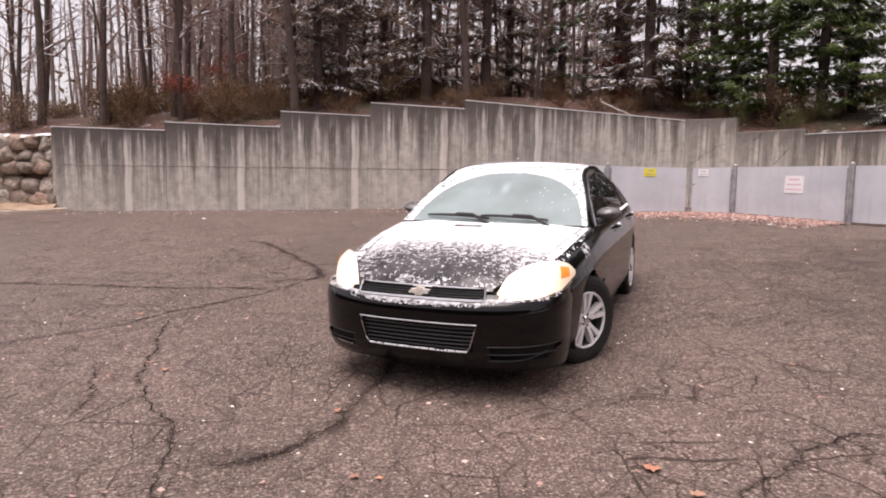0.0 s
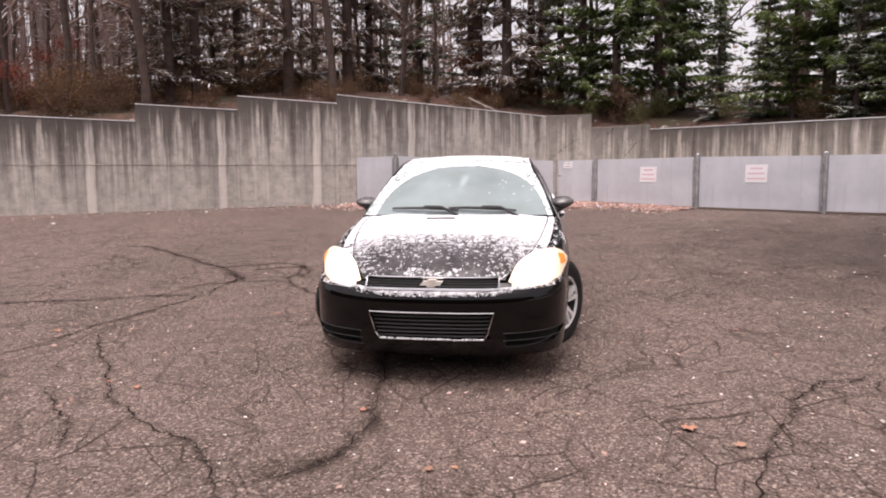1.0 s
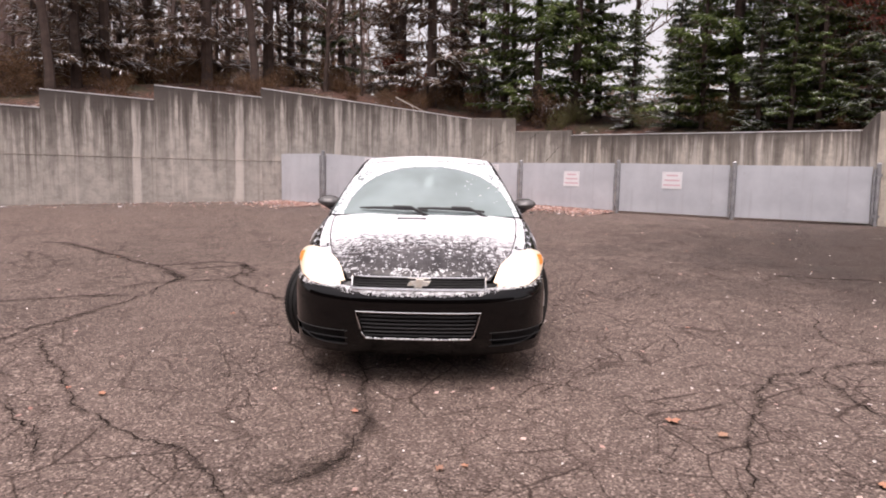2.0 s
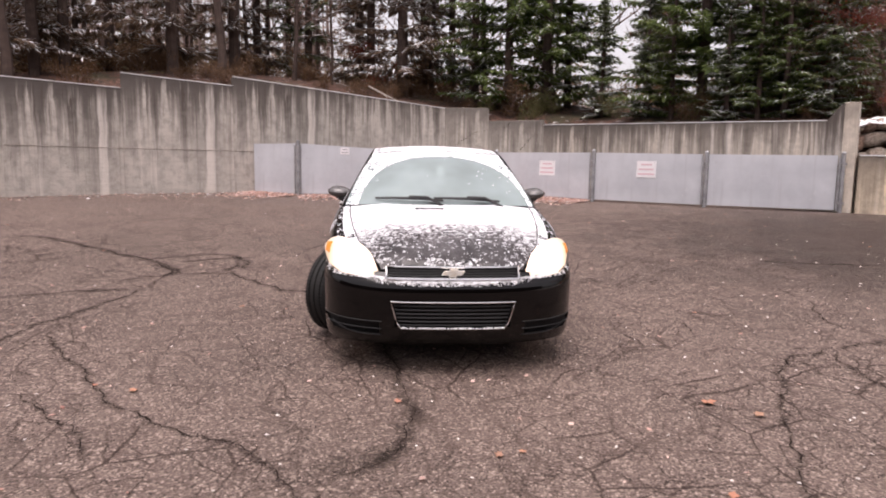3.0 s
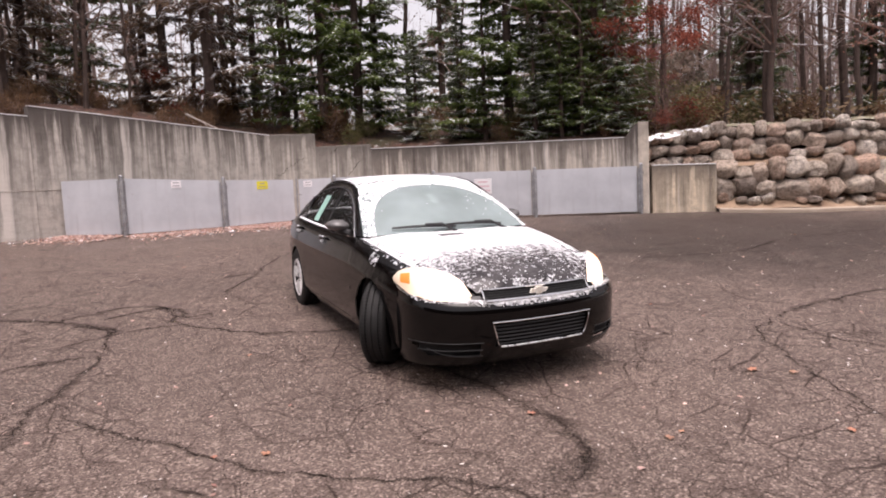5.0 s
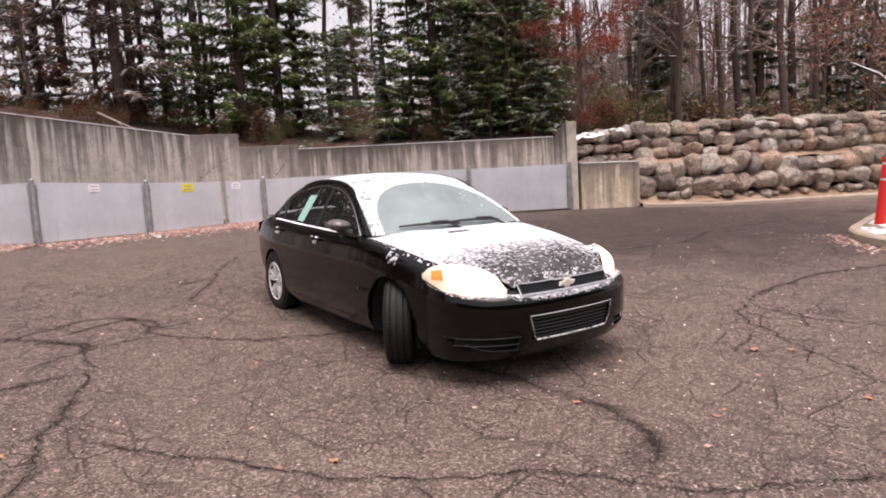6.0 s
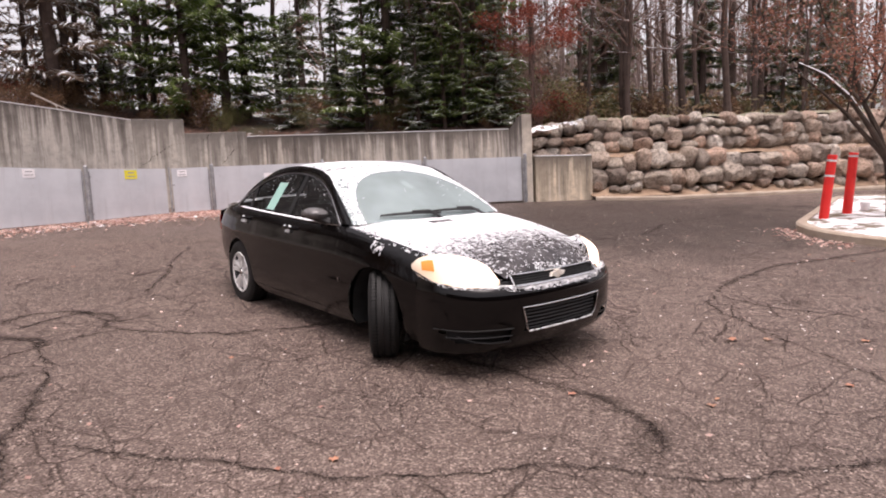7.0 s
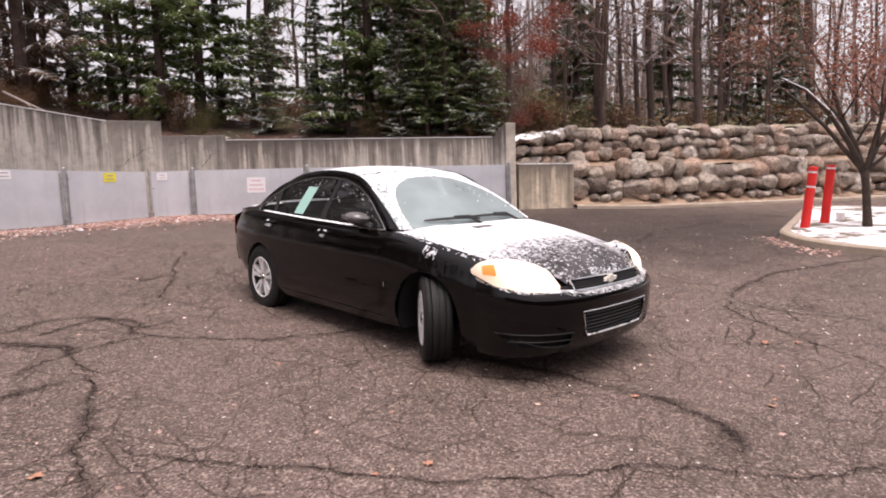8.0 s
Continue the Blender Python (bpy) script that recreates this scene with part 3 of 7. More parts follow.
def hood_point(u, v, lift=0.0):
    """u: 0 at the cowl, 1 at the leading edge; v: -1 to 1 across."""
    xc = -0.47 + u * (0.955 + 0.47)
    bow = 0.12 * (1 - u) ** 3 + 0.040 * u ** 4
    x = xc - bow * abs(v) ** 2.2
    hw = curve_at(HEDGE, x)
    return (x, v * hw, hood_z(xc if u > 0.4 else x, v) + lift)


def cut_arches(bm):
    """Takes out the faces inside the wheel arches and rounds the edge."""
    for cx, cz, r in ARCHES:
        dead = [f for f in bm.faces if (f.calc_center_median().x - cx) ** 2 + (f.calc_center_median().z - cz) ** 2 < r * r]
        bmesh.ops.delete(bm, geom=dead, context="FACES")
        for v in bm.verts:
            if v.is_boundary:
                d = math.hypot(v.co.x - cx, v.co.z - cz)
                if abs(d - r) < 0.035 and v.co.z > 0.21:
                    v.co.x, v.co.z = cx + (v.co.x - cx) * r / d, cz + (v.co.z - cz) * r / d


def thicken(bm, t=0.012):
    """Folds the open edges of a skin inwards, so that it has a thickness."""
    bmesh.ops.recalc_face_normals(bm, faces=bm.faces)
    r = bmesh.ops.extrude_edge_only(bm, edges=[e for e in bm.edges if e.is_boundary])
    for v in (g for g in r["geom"] if isinstance(g, bmesh.types.BMVert)):
        v.co.y -= math.copysign(t, v.co.y) if abs(v.co.y) > 0.05 else 0
        v.co.z -= t * 0.4


def mirror(bm, s):
    if s < 0:
        for v in bm.verts:
            v.co.y = -v.co.y
    return bm


def strip(xa, xb, va, vb, s, nx=None, nv=22, cut=True):
    bm = bmesh.new()
    nx = nx or max(4, int(abs(xb - xa) / 0.022))
    grid(bm, [[side_point(xa + (xb - xa) * i / nx, va + (vb - va) * j / nv) for j in range(nv + 1)] for i in range(nx + 1)])
    if cut:
        cut_arches(bm)
    thicken(bm)
    return mirror(bm, s)


def front_plan(phi, n=2.7):
    a = phi * math.pi / 2
    return 0.42 + 0.635 * math.sin(a) ** (2 / n), 0.872 * max(math.cos(a), 0) ** (2 / n)


KN = [(0.18, -0.13), (0.22, -0.075), (0.28, -0.035), (0.36, -0.008), (0.46, 0.0), (0.55, 0.002), (0.59, -0.004), (0.62, -0.022), (0.645, -0.055), (0.68, -0.085), (0.712, -0.105), (0.75, -0.12)]


def nose_point(phi, z, out=0.0):
    """A point of the front end at height z; phi runs from one side (0) over the middle (1) to the other (2)."""
    s = 1 if phi <= 1 else -1
    x, y = front_plan(phi if phi <= 1 else 2 - phi)
    d = curve_at(KN, z) + out
    f = (x - 0.42) / 0.635
    return (x + d * f, s * (y + d * 0.20 * (1 - f) * (1 if f < 0.98 else 0)), z)


def phi_at(y):
    lo, hi = 0.0, 1.0
    for _ in range(40):
        m = (lo + hi) / 2
        if front_plan(m)[1] > abs(y):
            lo = m
        else:
            hi = m
    return lo if y >= 0 else 2 - lo


def nose_yz(y, z, out=0.0):
    p = nose_point(phi_at(y), z, out)
    return (p[0], y, z)


def top_z(phi):
    return curve_at([(0.0, 0.705), (0.12, 0.672), (0.3, 0.645), (0.55, 0.642), (1.0, 0.642)], phi if phi <= 1 else 2 - phi)


LAMP_LOW = [(0.0, 0.895, 0.498, 0.650), (0.25, 0.865, 0.600, 0.641), (0.5, 0.775, 0.710, 0.643), (0.75, 0.615, 0.812, 0.667), (0.9, 0.470, 0.864, 0.703), (1.0, 0.388, 0.880, 0.755)]
LAMP_TOP = [(0.0, 0.885, 0.485, 0.675), (0.25, 0.800, 0.540, 0.782), (0.5, 0.660, 0.640, 0.841), (0.75, 0.505, 0.762, 0.853), (0.9, 0.418, 0.838, 0.826), (1.0, 0.380, 0.876, 0.780)]


def lamp_point(u, v):
    a, b = Vector(curve_at(LAMP_LOW, u)), Vector(curve_at(LAMP_TOP, u))
    p = a.lerp(b, v)
    bulge = 0.055 * math.sin(math.pi * v) * math.sin(math.pi * min(1, u * 0.9 + 0.08))
    return p + Vector((0.62, 0.45, 0.62)) * bulge


def quad_loft(fa, fb, n, m, bulge=None):
    """Rows of points between two curves fa(u) and fb(u)."""
    rows = []
    for i in range(n + 1):
        a, b = Vector(fa(i / n)), Vector(fb(i / n))
        rows.append([a.lerp(b, j / m) + (bulge(i / n, j / m) if bulge else Vector()) for j in range(m + 1)])
    return rows


# glasshouse curves, for the left side
SILL_F, SILL_R = -0.69, -2.98
DLO = [(0.0, -0.690, 0.0), (0.12, -0.875, 0.115), (0.25, -1.11, 0.245), (0.38, -1.42, 0.350), (0.5, -1.80, 0.388), (0.62, -2.16, 0.368), (0.74, -2.46, 0.295), (0.86, -2.72, 0.180), (0.94, -2.87, 0.090), (1.0, -2.98, 0.0)]
RAIL = [(0.0, -0.575, 0.808, 0.990), (0.12, -0.78, 0.755, 1.120), (0.25, -1.05, 0.685, 1.272), (0.38, -1.37, 0.622, 1.408), (0.5, -1.80, 0.596, 1.452), (0.62, -2.20, 0.588, 1.438), (0.74, -2.56, 0.592, 1.376), (0.86, -2.92, 0.622, 1.225), (0.94, -3.12, 0.650, 1.130), (1.0, -3.26, 0.668, 1.068)]


def sill(x):
    _, y, z = side_point(x, 1.0)
    return (x, y - 0.004, z + 0.008)


def glass_side(x, h):
    """A point of the side windows, h above the sill."""
    _, y, z = sill(x)
    return Vector((x, y - h * 0.50 - 0.10 * h * h, z + h))


def dlo(u):
    x, h = curve_at(DLO, u)
    return glass_side(x, h)


def rail(u):
    return Vector(curve_at(RAIL, u))


def wind_low(v):
    return Vector((-0.43 - 0.120 * abs(v) ** 2.2, 0.802 * v, 1.004 - 0.016 * v * v))


def wind_top(v):
    return Vector((-1.30 - 0.08 * abs(v) ** 2, 0.612 * v, 1.438 - 0.036 * v * v))


def wind_point(u, v, lift=0.0):
    a, b = wind_low(v), wind_top(v)
    p = a.lerp(b, u)
    p += Vector((0.45, 0, 0.9)) * (0.028 * math.sin(math.pi * u) + lift)
    return p


def roof_point(u, v, lift=0.0):
    """u: 0 at the windscreen, 1 at the rear window."""
    a, b = wind_top(v), Vector((-2.62 + 0.06 * v * v, 0.592 * v, 1.405 - 0.033 * v * v))
    p = a.lerp(b, u)
    p.z += 0.062 * math.sin(math.pi * (u * 0.92 + 0.02)) + lift
    return p


def rear_point(u, v):
    a = Vector((-2.62 + 0.06 * v * v, 0.592 * v, 1.405 - 0.033 * v * v))
    b = Vector((-3.34 + 0.08 * v * v, 0.668 * v, 1.085 - 0.017 * v * v))
    return a.lerp(b, u) + Vector((-0.4, 0, 0.9)) * 0.03 * math.sin(math.pi * u)


def deck_point(u, v):
    x = -3.34 - u * 0.48
    return Vector((x + 0.06 * v * v * (1 - u) + 0.05 * u * v * v, v * (0.70 - 0.06 * u), 1.070 - 0.05 * u - 0.03 * v * v + 0.012 * math.sin(math.pi * u)))


def snowy(p, cover, scale=26.0):
    """Whether snow lies at p: cover 0 (none) to 1 (all)."""
    q = Vector(p)
    n = noise.noise(q * scale) * 0.55 + noise.noise(q * scale * 0.37 + Vector((7, 3, 1))) * 0.5 + noise.noise(q * scale * 2.3) * 0.25
    return n * 0.62 + 0.5 < cover


def snow_sheet(f, nu, nv, cover, lift=0.006, scale=26.0):
    """A thin, broken layer of snow over a surface f(u, v)."""
    bm = bmesh.new()
    pts = [[Vector(f(i / nu, -1 + 2 * j / nv)) for j in range(nv + 1)] for i in range(nu + 1)]
    on = {}
    for i in range(nu):
        for j in range(nv):
            p = (pts[i][j] + pts[i + 1][j + 1]) / 2
            if not snowy(p, cover((i + 0.5) / nu, -1 + 2 * (j + 0.5) / nv), scale):
                continue
            vs = []
            for a, b in ((i, j), (i + 1, j), (i + 1, j + 1), (i, j + 1)):
                if (a, b) not in on:
                    q = pts[a][b]
                    on[a, b] = bm.verts.new((q.x, q.y, q.z + lift * (0.75 + 0.5 * noise.noise(q * 31))))
                vs.append(on[a, b])
            bm.faces.new(vs)
    if not bm.faces:
        return bm
    bmesh.ops.recalc_face_normals(bm, faces=bm.faces)
    if sum(f.normal.z for f in bm.faces) < 0:
        bmesh.ops.reverse_faces(bm, faces=bm.faces)
    r = bmesh.ops.extrude_edge_only(bm, edges=[e for e in bm.edges if e.is_boundary])
    for v in (g for g in r["geom"] if isinstance(g, bmesh.types.BMVert)):
        v.co.z -= lift + 0.004
    return bm


def ring_bar(pts, r, sides=6, close=True):
    bm = bmesh.new()
    pts = [Vector(p) for p in pts]
    if close:
        pts = pts + [pts[0], pts[1]]
    tube(bm, pts, [r] * len(pts), sides, cap=not close)
    return bm


def wheel(parent, x, y, turn):
    w = new("wheel")
    w.parent = parent
    s = 1 if y > 0 else -1
    w.matrix_local = pose(x, y, 0.335, 0, 0, turn + (0 if s > 0 else 180))
    R = 0.335
    bm = bmesh.new()
    prof = [(-0.10, 0.205), (-0.108, 0.24), (-0.112, 0.275), (-0.106, 0.308), (-0.092, 0.326), (-0.080, R), (-0.058, R), (-0.054, R - 0.009), (-0.047, R - 0.009), (-0.043, R), (-0.010, R + 0.001), (-0.006, R - 0.009), (0.006, R - 0.009), (0.010, R + 0.001),
            (0.043, R), (0.047, R - 0.009), (0.054, R - 0.009), (0.058, R), (0.080, R), (0.092, 0.326), (0.106, 0.308), (0.112, 0.275), (0.108, 0.24), (0.10, 0.205)]
    lathe(bm, prof, 56)
    part("tyre", bm, M_TYRE, w, smooth=False)
    bm = bmesh.new()
    for i in range(72):
        a = 2 * math.pi * i / 72
        for side in (-1, 1):
            box(bm, -0.0035, 0.0035, 0.062 * side - 0.02, 0.062 * side + 0.03, R - 0.004, R + 0.0022, 0, Matrix.Rotation(a, 4, "Y"))
    tagged(part("tread_pattern", bm, M_VOID, w), kind="stuff")
    bm = bmesh.new()
    lathe(bm, [(-0.10, 0.206), (-0.10, 0.196), (-0.06, 0.188), (0.02, 0.180), (0.075, 0.187), (0.098, 0.200), (0.106, 0.210), (0.10, 0.214)], 48)
    lathe(bm, [(0.02, 0.0), (0.02, 0.182)], 32)
    part("rim_barrel", bm, M_DARK, w, smooth=True)
    bm = bmesh.new()
    lathe(bm, [(0.088, 0.196), (0.104, 0.198), (0.109, 0.207), (0.103, 0.214)], 48)
    lathe(bm, [(0.05, 0.058), (0.088, 0.056), (0.094, 0.045), (0.094, 0.0)], 28)
    for i in range(5):
        for d in (-1, 1):
            a = 2 * math.pi * i / 5 + d * 0.145
            m = Matrix.Rotation(a, 4, "Y")
            vs = []
            for r, hw, y0, y1 in ((0.045, 0.020, 0.05, 0.090), (0.11, 0.0185, 0.055, 0.100), (0.16, 0.022, 0.06, 0.103), (0.200, 0.028, 0.07, 0.104)):
                t = d * (0.0 + r * 0.06)
                vs.append([m @ Vector(c) for c in ((t - hw, y0, r), (t - hw * 0.75, y1, r), (t + hw * 0.75, y1, r), (t + hw, y0, r))])
            g = grid(bm, vs, close=True)
    rim = part("rim", bm, M_ALLOY, w, "silver five double-spoke alloy rim", smooth=False)
    bm = bmesh.new()
    lathe(bm, [(0.094, 0.030), (0.100, 0.027), (0.101, 0.0)], 20)
    part("hub_cap", bm, M_CHROME, w)
    for i in range(5):
        a = 2 * math.pi * i / 5 + 0.63
        bm = bmesh.new()
        tube(bm, [(0.042 * math.cos(a), 0.088, 0.042 * math.sin(a)), (0.042 * math.cos(a), 0.101, 0.042 * math.sin(a))], [0.009, 0.008], 6)
        part("wheel_nut", bm, M_DARK, w)
    return w


def car():
    root = new("car")
    root.matrix_world = CAR @ Matrix.Diagonal((0.955, 1.02, 1.0, 1.0))
    tagged(root, "black four-door sedan with lit headlights, dusted with snow", "car")
    # skins of the two sides
    for s in (1, -1):
        bm = bmesh.new()
        xs = [-0.66 + i * (0.42 + 0.66) / 50 for i in range(51)]
        rows = []
        for x in xs:
            rows.append([side_point(x, j / 22) for j in range(23)] + [fender_top(x, j / 6) for j in range(1, 7)])
        grid(bm, rows)
        cut_arches(bm)
        thicken(bm)
        part("front_wing", mirror(bm, s), M_PAINT, root, smooth=True)
        bm = bmesh.new()
        rows = quad_loft(lambda u: (0.42 + 0.48 * u, curve_at(HEDGE, 0.42 + 0.48 * u), hood_z(0.42 + 0.48 * u + 0.10 * u * u, 1.0) - 0.004),
                         lambda u: Vector(curve_at(LAMP_TOP, 1.0 - u)) + Vector((0, 0, -0.004)), 16, 5)
        grid(bm, rows)
        part("wing_tip", mirror(bm, s), M_PAINT, root, smooth=True)
        for nm, xa, xb in (("front_door", -0.6615, -1.7230), ("rear_door", -1.7245, -2.8055)):
            d = part(nm, strip(xa, xb, 0.105, 1.0, s), M_PAINT, root, smooth=True)
            hx = xb + (0.17 if nm == "front_door" else 0.20)
            p = side_point(hx, 0.90)
            bm = bmesh.new()
            pts = [(hx - 0.11, p[1] - 0.012, p[2]), (hx - 0.10, p[1] + 0.022, p[2]), (hx - 0.04, p[1] + 0.030, p[2] + 0.003), (hx + 0.04, p[1] + 0.030, p[2] + 0.003), (hx + 0.10, p[1] + 0.022, p[2]), (hx + 0.11, p[1] - 0.012, p[2])]
            tube(bm, pts, [0.012, 0.014, 0.015, 0.015, 0.014, 0.012], 8)
            part("door_handle", mirror(bm, s), M_PAINT, d, "body-coloured pull handle", smooth=True)
            bm = bmesh.new()
            for k in range(5):
                q = Vector((hx + random.uniform(-0.07, 0.07), p[1] + 0.028, p[2] + random.choice((-0.03, 0.014))))
                bmesh.ops.create_icosphere(bm, subdivisions=1, radius=random.uniform(0.012, 0.022), matrix=Matrix.Translation(q))
            tagged(part("snow_dab", mirror(bm, s), M_SNOW, d, "dabs of snow on the handle"), kind="stuff")
        part("sill_panel", strip(-0.40, -2.42, 0.0, 0.098, s, nv=4), M_PAINT, root, smooth=True)
        part("rear_wing", strip(-2.807, -3.70, 0.0, 1.0, s), M_PAINT, root, smooth=True)
        # glasshouse
        bm = bmesh.new()
        grid(bm, quad_loft(lambda u: dlo(u), lambda u: rail(u), 60, 6, lambda u, v: Vector((0, 0.5, 0.6)) * 0.012 * math.sin(math.pi * v)))
        thicken(bm, 0.02)
        part("roof_rail", mirror(bm, s), M_PAINT, root, smooth=True)
        bm = bmesh.new()
        tube(bm, [dlo(i / 60) + Vector((0, 0.006, 0)) for i in range(61)], [0.0055] * 61, 6)
        part("window_trim", mirror(bm, s), M_TRIM, root, "bright strip round the side windows")
        bm = bmesh.new()
        tube(bm, [Vector(sill(SILL_F + (SILL_R - SILL_F) * i / 40)) + Vector((0, 0.008, 0)) for i in range(41)], [0.010] * 41, 6)
        part("sill_trim", mirror(bm, s), M_CHROME, root, "bright strip below the side windows")
        bm = bmesh.new()
        grid(bm, [[Vector(sill(SILL_F + (SILL_R - SILL_F) * i / 90)) + Vector((0, 0.004 + 0.012 * j, 0.012 - 0.004 * j + 0.004 * noise.noise(Vector((i * 0.4, j, 0))))) for j in range(3)] for i in range(18, 84)])
        part("snow_line", mirror(bm, s), M_SNOW, root, "line of snow along the window sill")
        for nm, xa, xb in (("front_window", -0.69, -1.66), ("rear_window", -1.74, -2.56), ("quarter_window", -2.62, -2.98)):
            bm = bmesh.new()
            rows = []
            for i in range(31):
                x = xa + (xb - xa) * i / 30
                h = max(0.003, curve_at([(-k[1], k[2]) for k in DLO], -x)) - 0.002
                rows.append([glass_side(x, h * j / 6) for j in range(7)])
            grid(bm, rows)
            g = part(nm, mirror(bm, s), M_SIDE, root, "dark tinted side window", smooth=True)
            g.visible_shadow = False
            def on_glass(u, v):
                x = xa + (xb - xa) * (0.06 + 0.88 * u)
                h = max(0.003, curve_at([(-k[1], k[2]) for k in DLO], -x)) - 0.012
                return glass_side(x, h * (v + 1) / 2) + Vector((0, 0.005, 0.004))
            # pale specks: some snow, some imitating the trees and sky mirrored in the window
            specks = snow_sheet(on_glass, 110, 50, lambda u, v: 0.20 if v > 0.1 + 0.5 * noise.noise(Vector((u * 5, xa, 0))) else 0.08, 0.0015, 170.0)
            if specks.faces:
                tagged(part("glass_snow", mirror(specks, s), M_THIN, g, "specks of snow and of mirrored bright sky on the glass"), kind="stuff")
        for xc in (-1.70, -2.59):
            bm = bmesh.new()
            h = curve_at([(-k[1], k[2]) for k in DLO], -xc)
            grid(bm, [[glass_side(xc + d + 0.05 * (j / 6 if xc > -2 else -j / 6), h * j / 6) + Vector((0, 0.006, 0)) for j in range(7)] for d in (-0.035, 0.0, 0.035)])
            part("pillar", mirror(bm, s), M_DARK, root, "black pillar between the side windows")
        # mirror on its stalk
        mr = part("wing_mirror", mirror(mirror_shell(), s), M_SHELL, root, "black door mirror, greyed for a dusting of snow and reflected sky", smooth=True)
        bm = bmesh.new()
        grid(bm, [[(-1.16, 0.835 + 0.12 * i / 6, 1.028 + 0.06 * j / 4) for j in range(5)] for i in range(7)])
        part("mirror_glass", mirror(bm, s), M_CHROME, mr)
        bm = bmesh.new()
        tube(bm, [(-0.92, 0.80, 0.985), (-0.97, 0.86, 1.01), (-1.02, 0.91, 1.035)], [0.035, 0.03, 0.03], 8)
        part("mirror_stalk", mirror(bm, s), M_DARK, mr)
        # headlamp
        bm = bmesh.new()
        grid(bm, [[lamp_point(i / 32, j / 10) for j in range(11)] for i in range(33)])
        lamp = part("headlamp", mirror(bm, s), M_LENS, root, "large lit headlamp, glowing warm white", smooth=True)
        bm = bmesh.new()
        grid(bm, [[lamp_point(0.775 + 0.105 * i / 8, 0.30 + 0.42 * j / 8) + Vector((0.005, 0.006, 0.005)) for j in range(9)] for i in range(9)])
        part("turn_signal", mirror(bm, s), M_AMBER, lamp, "amber turn signal in the lamp's corner", smooth=True)
        bm = bmesh.new()
        tube(bm, [Vector(lamp_point(u, 0.0)) + Vector((0.01, 0.004, -0.004)) for u in (0.05, 0.3, 0.55, 0.8, 0.98)], [0.006] * 5, 5)
        part("lamp_edge", mirror(bm, s), M_DARK, lamp)
        # the bumper's shelf below the lamp
        def shelf(u, v, lift=0.0):
            a = Vector(curve_at(LAMP_LOW, u)) + Vector((-0.01, -0.004, -0.004))
            ph = phi_at(min(0.868, a.y + 0.035 * (1 - u)))
            b = Vector(nose_point(ph, top_z(ph) - 0.004))
            q = a.lerp(b, (v + 1) / 2)
            return q + Vector((0, 0, 0.010 * math.sin(math.pi * (v + 1) / 2) + lift))
        bm = bmesh.new()
        grid(bm, [[shelf(i / 20, -1 + 2 * j / 6) for j in range(7)] for i in range(21)])
        part("bumper_shelf", mirror(bm, s), M_PAINT, root, smooth=True)
        tagged(part("shelf_snow", mirror(snow_sheet(shelf, 160, 40, lambda u, v: 0.66 - 0.36 * u, 0.002, 120.0), s), M_THIN, root, "thin snow below the headlamp"), kind="stuff")
        # dark inner arch and repeater
        for cx, cz, r in ARCHES:
            bm = bmesh.new()
            rows = []
            for y in (0.55, 0.87):
                rows.append([(cx + (r + 0.012) * math.cos(a), y, cz + (r + 0.012) * math.sin(a)) for a in (math.pi * (-0.12 + 1.24 * j / 24) for j in range(25))])
            grid(bm, rows)
            grid(bm, [[(cx + r * q * math.cos(a), 0.56, cz + r * q * math.sin(a)) for a in (math.pi * (-0.12 + 1.24 * j / 24) for j in range(25))] for q in (0.05, 1.03)])
            part("arch_liner", mirror(bm, s), M_VOID, root)
        bm = bmesh.new()
        p = side_point(-0.60, 0.46)
        box(bm, p[0] - 0.006, p[0] + 0.006, p[1] + 0.001, p[1] + 0.007, p[2] - 0.02, p[2] + 0.02, 0.002)
        part("side_badge", mirror(bm, s), M_CHROME, root)
        # snow on the wing
        def tip(u, v):
            a = (0.42 + 0.48 * u, curve_at(HEDGE, 0.42 + 0.48 * u), hood_z(0.42 + 0.48 * u + 0.10 * u * u, 1.0) - 0.004)
            b = Vector(curve_at(LAMP_TOP, 1.0 - u)) + Vector((0, 0, -0.004))
            return Vector(a).lerp(b, (v + 1) / 2)
        tagged(part("tip_snow", mirror(snow_sheet(tip, 90, 34, lambda u, v: 0.58 - 0.18 * u if u < 0.72 else 0.0, 0.003, 80), s), M_SNOW, root, "thin broken snow above the headlamp"), kind="stuff")
        bm = snow_sheet(lambda u, v: fender_top(-0.62 + 1.04 * u, (v + 1) / 2), 170, 34, lambda u, v: 0.34 if v < -0.2 else 0.60, 0.003, 85)
        tagged(part("wing_snow", mirror(bm, s), M_SNOW, root, "thin broken snow on the wing"), kind="stuff")
        bm = snow_sheet(lambda u, v: (lambda p: (p[0], p[1] + 0.004, p[2]))(side_point(-0.34 + 0.52 * u, 0.79 + 0.10 * (v + 1))), 110, 40, lambda u, v: 0.40 if 0.35 < u < 0.62 and v > -0.1 else 0.10, 0.002, 75)
        tagged(part("arch_snow", mirror(bm, s), M_SNOW, root, "specks of snow over the wheel arch"), kind="stuff")
    # inner body: dark, seen in the gaps
    bm = bmesh.new()
    rows = []
    for i in range(40):
        x = 0.35 - i * (0.35 + 3.85) / 39
        if min(abs(x - a[0]) for a in ARCHES) < 0.42:
            w = 0.55
        else:
            w = curve_at(KW, x) - 0.13
        s = curve_at(KS, x) - 0.05
        rows.append([(x, w, 0.22), (x, w, s), (x, 0, s), (x, -w, s), (x, -w, 0.22), (x, 0, 0.22)])
    grid(bm, rows, close=True)
    part("inner_body", bm, M_VOID, root)
    # bonnet
    bm = bmesh.new()
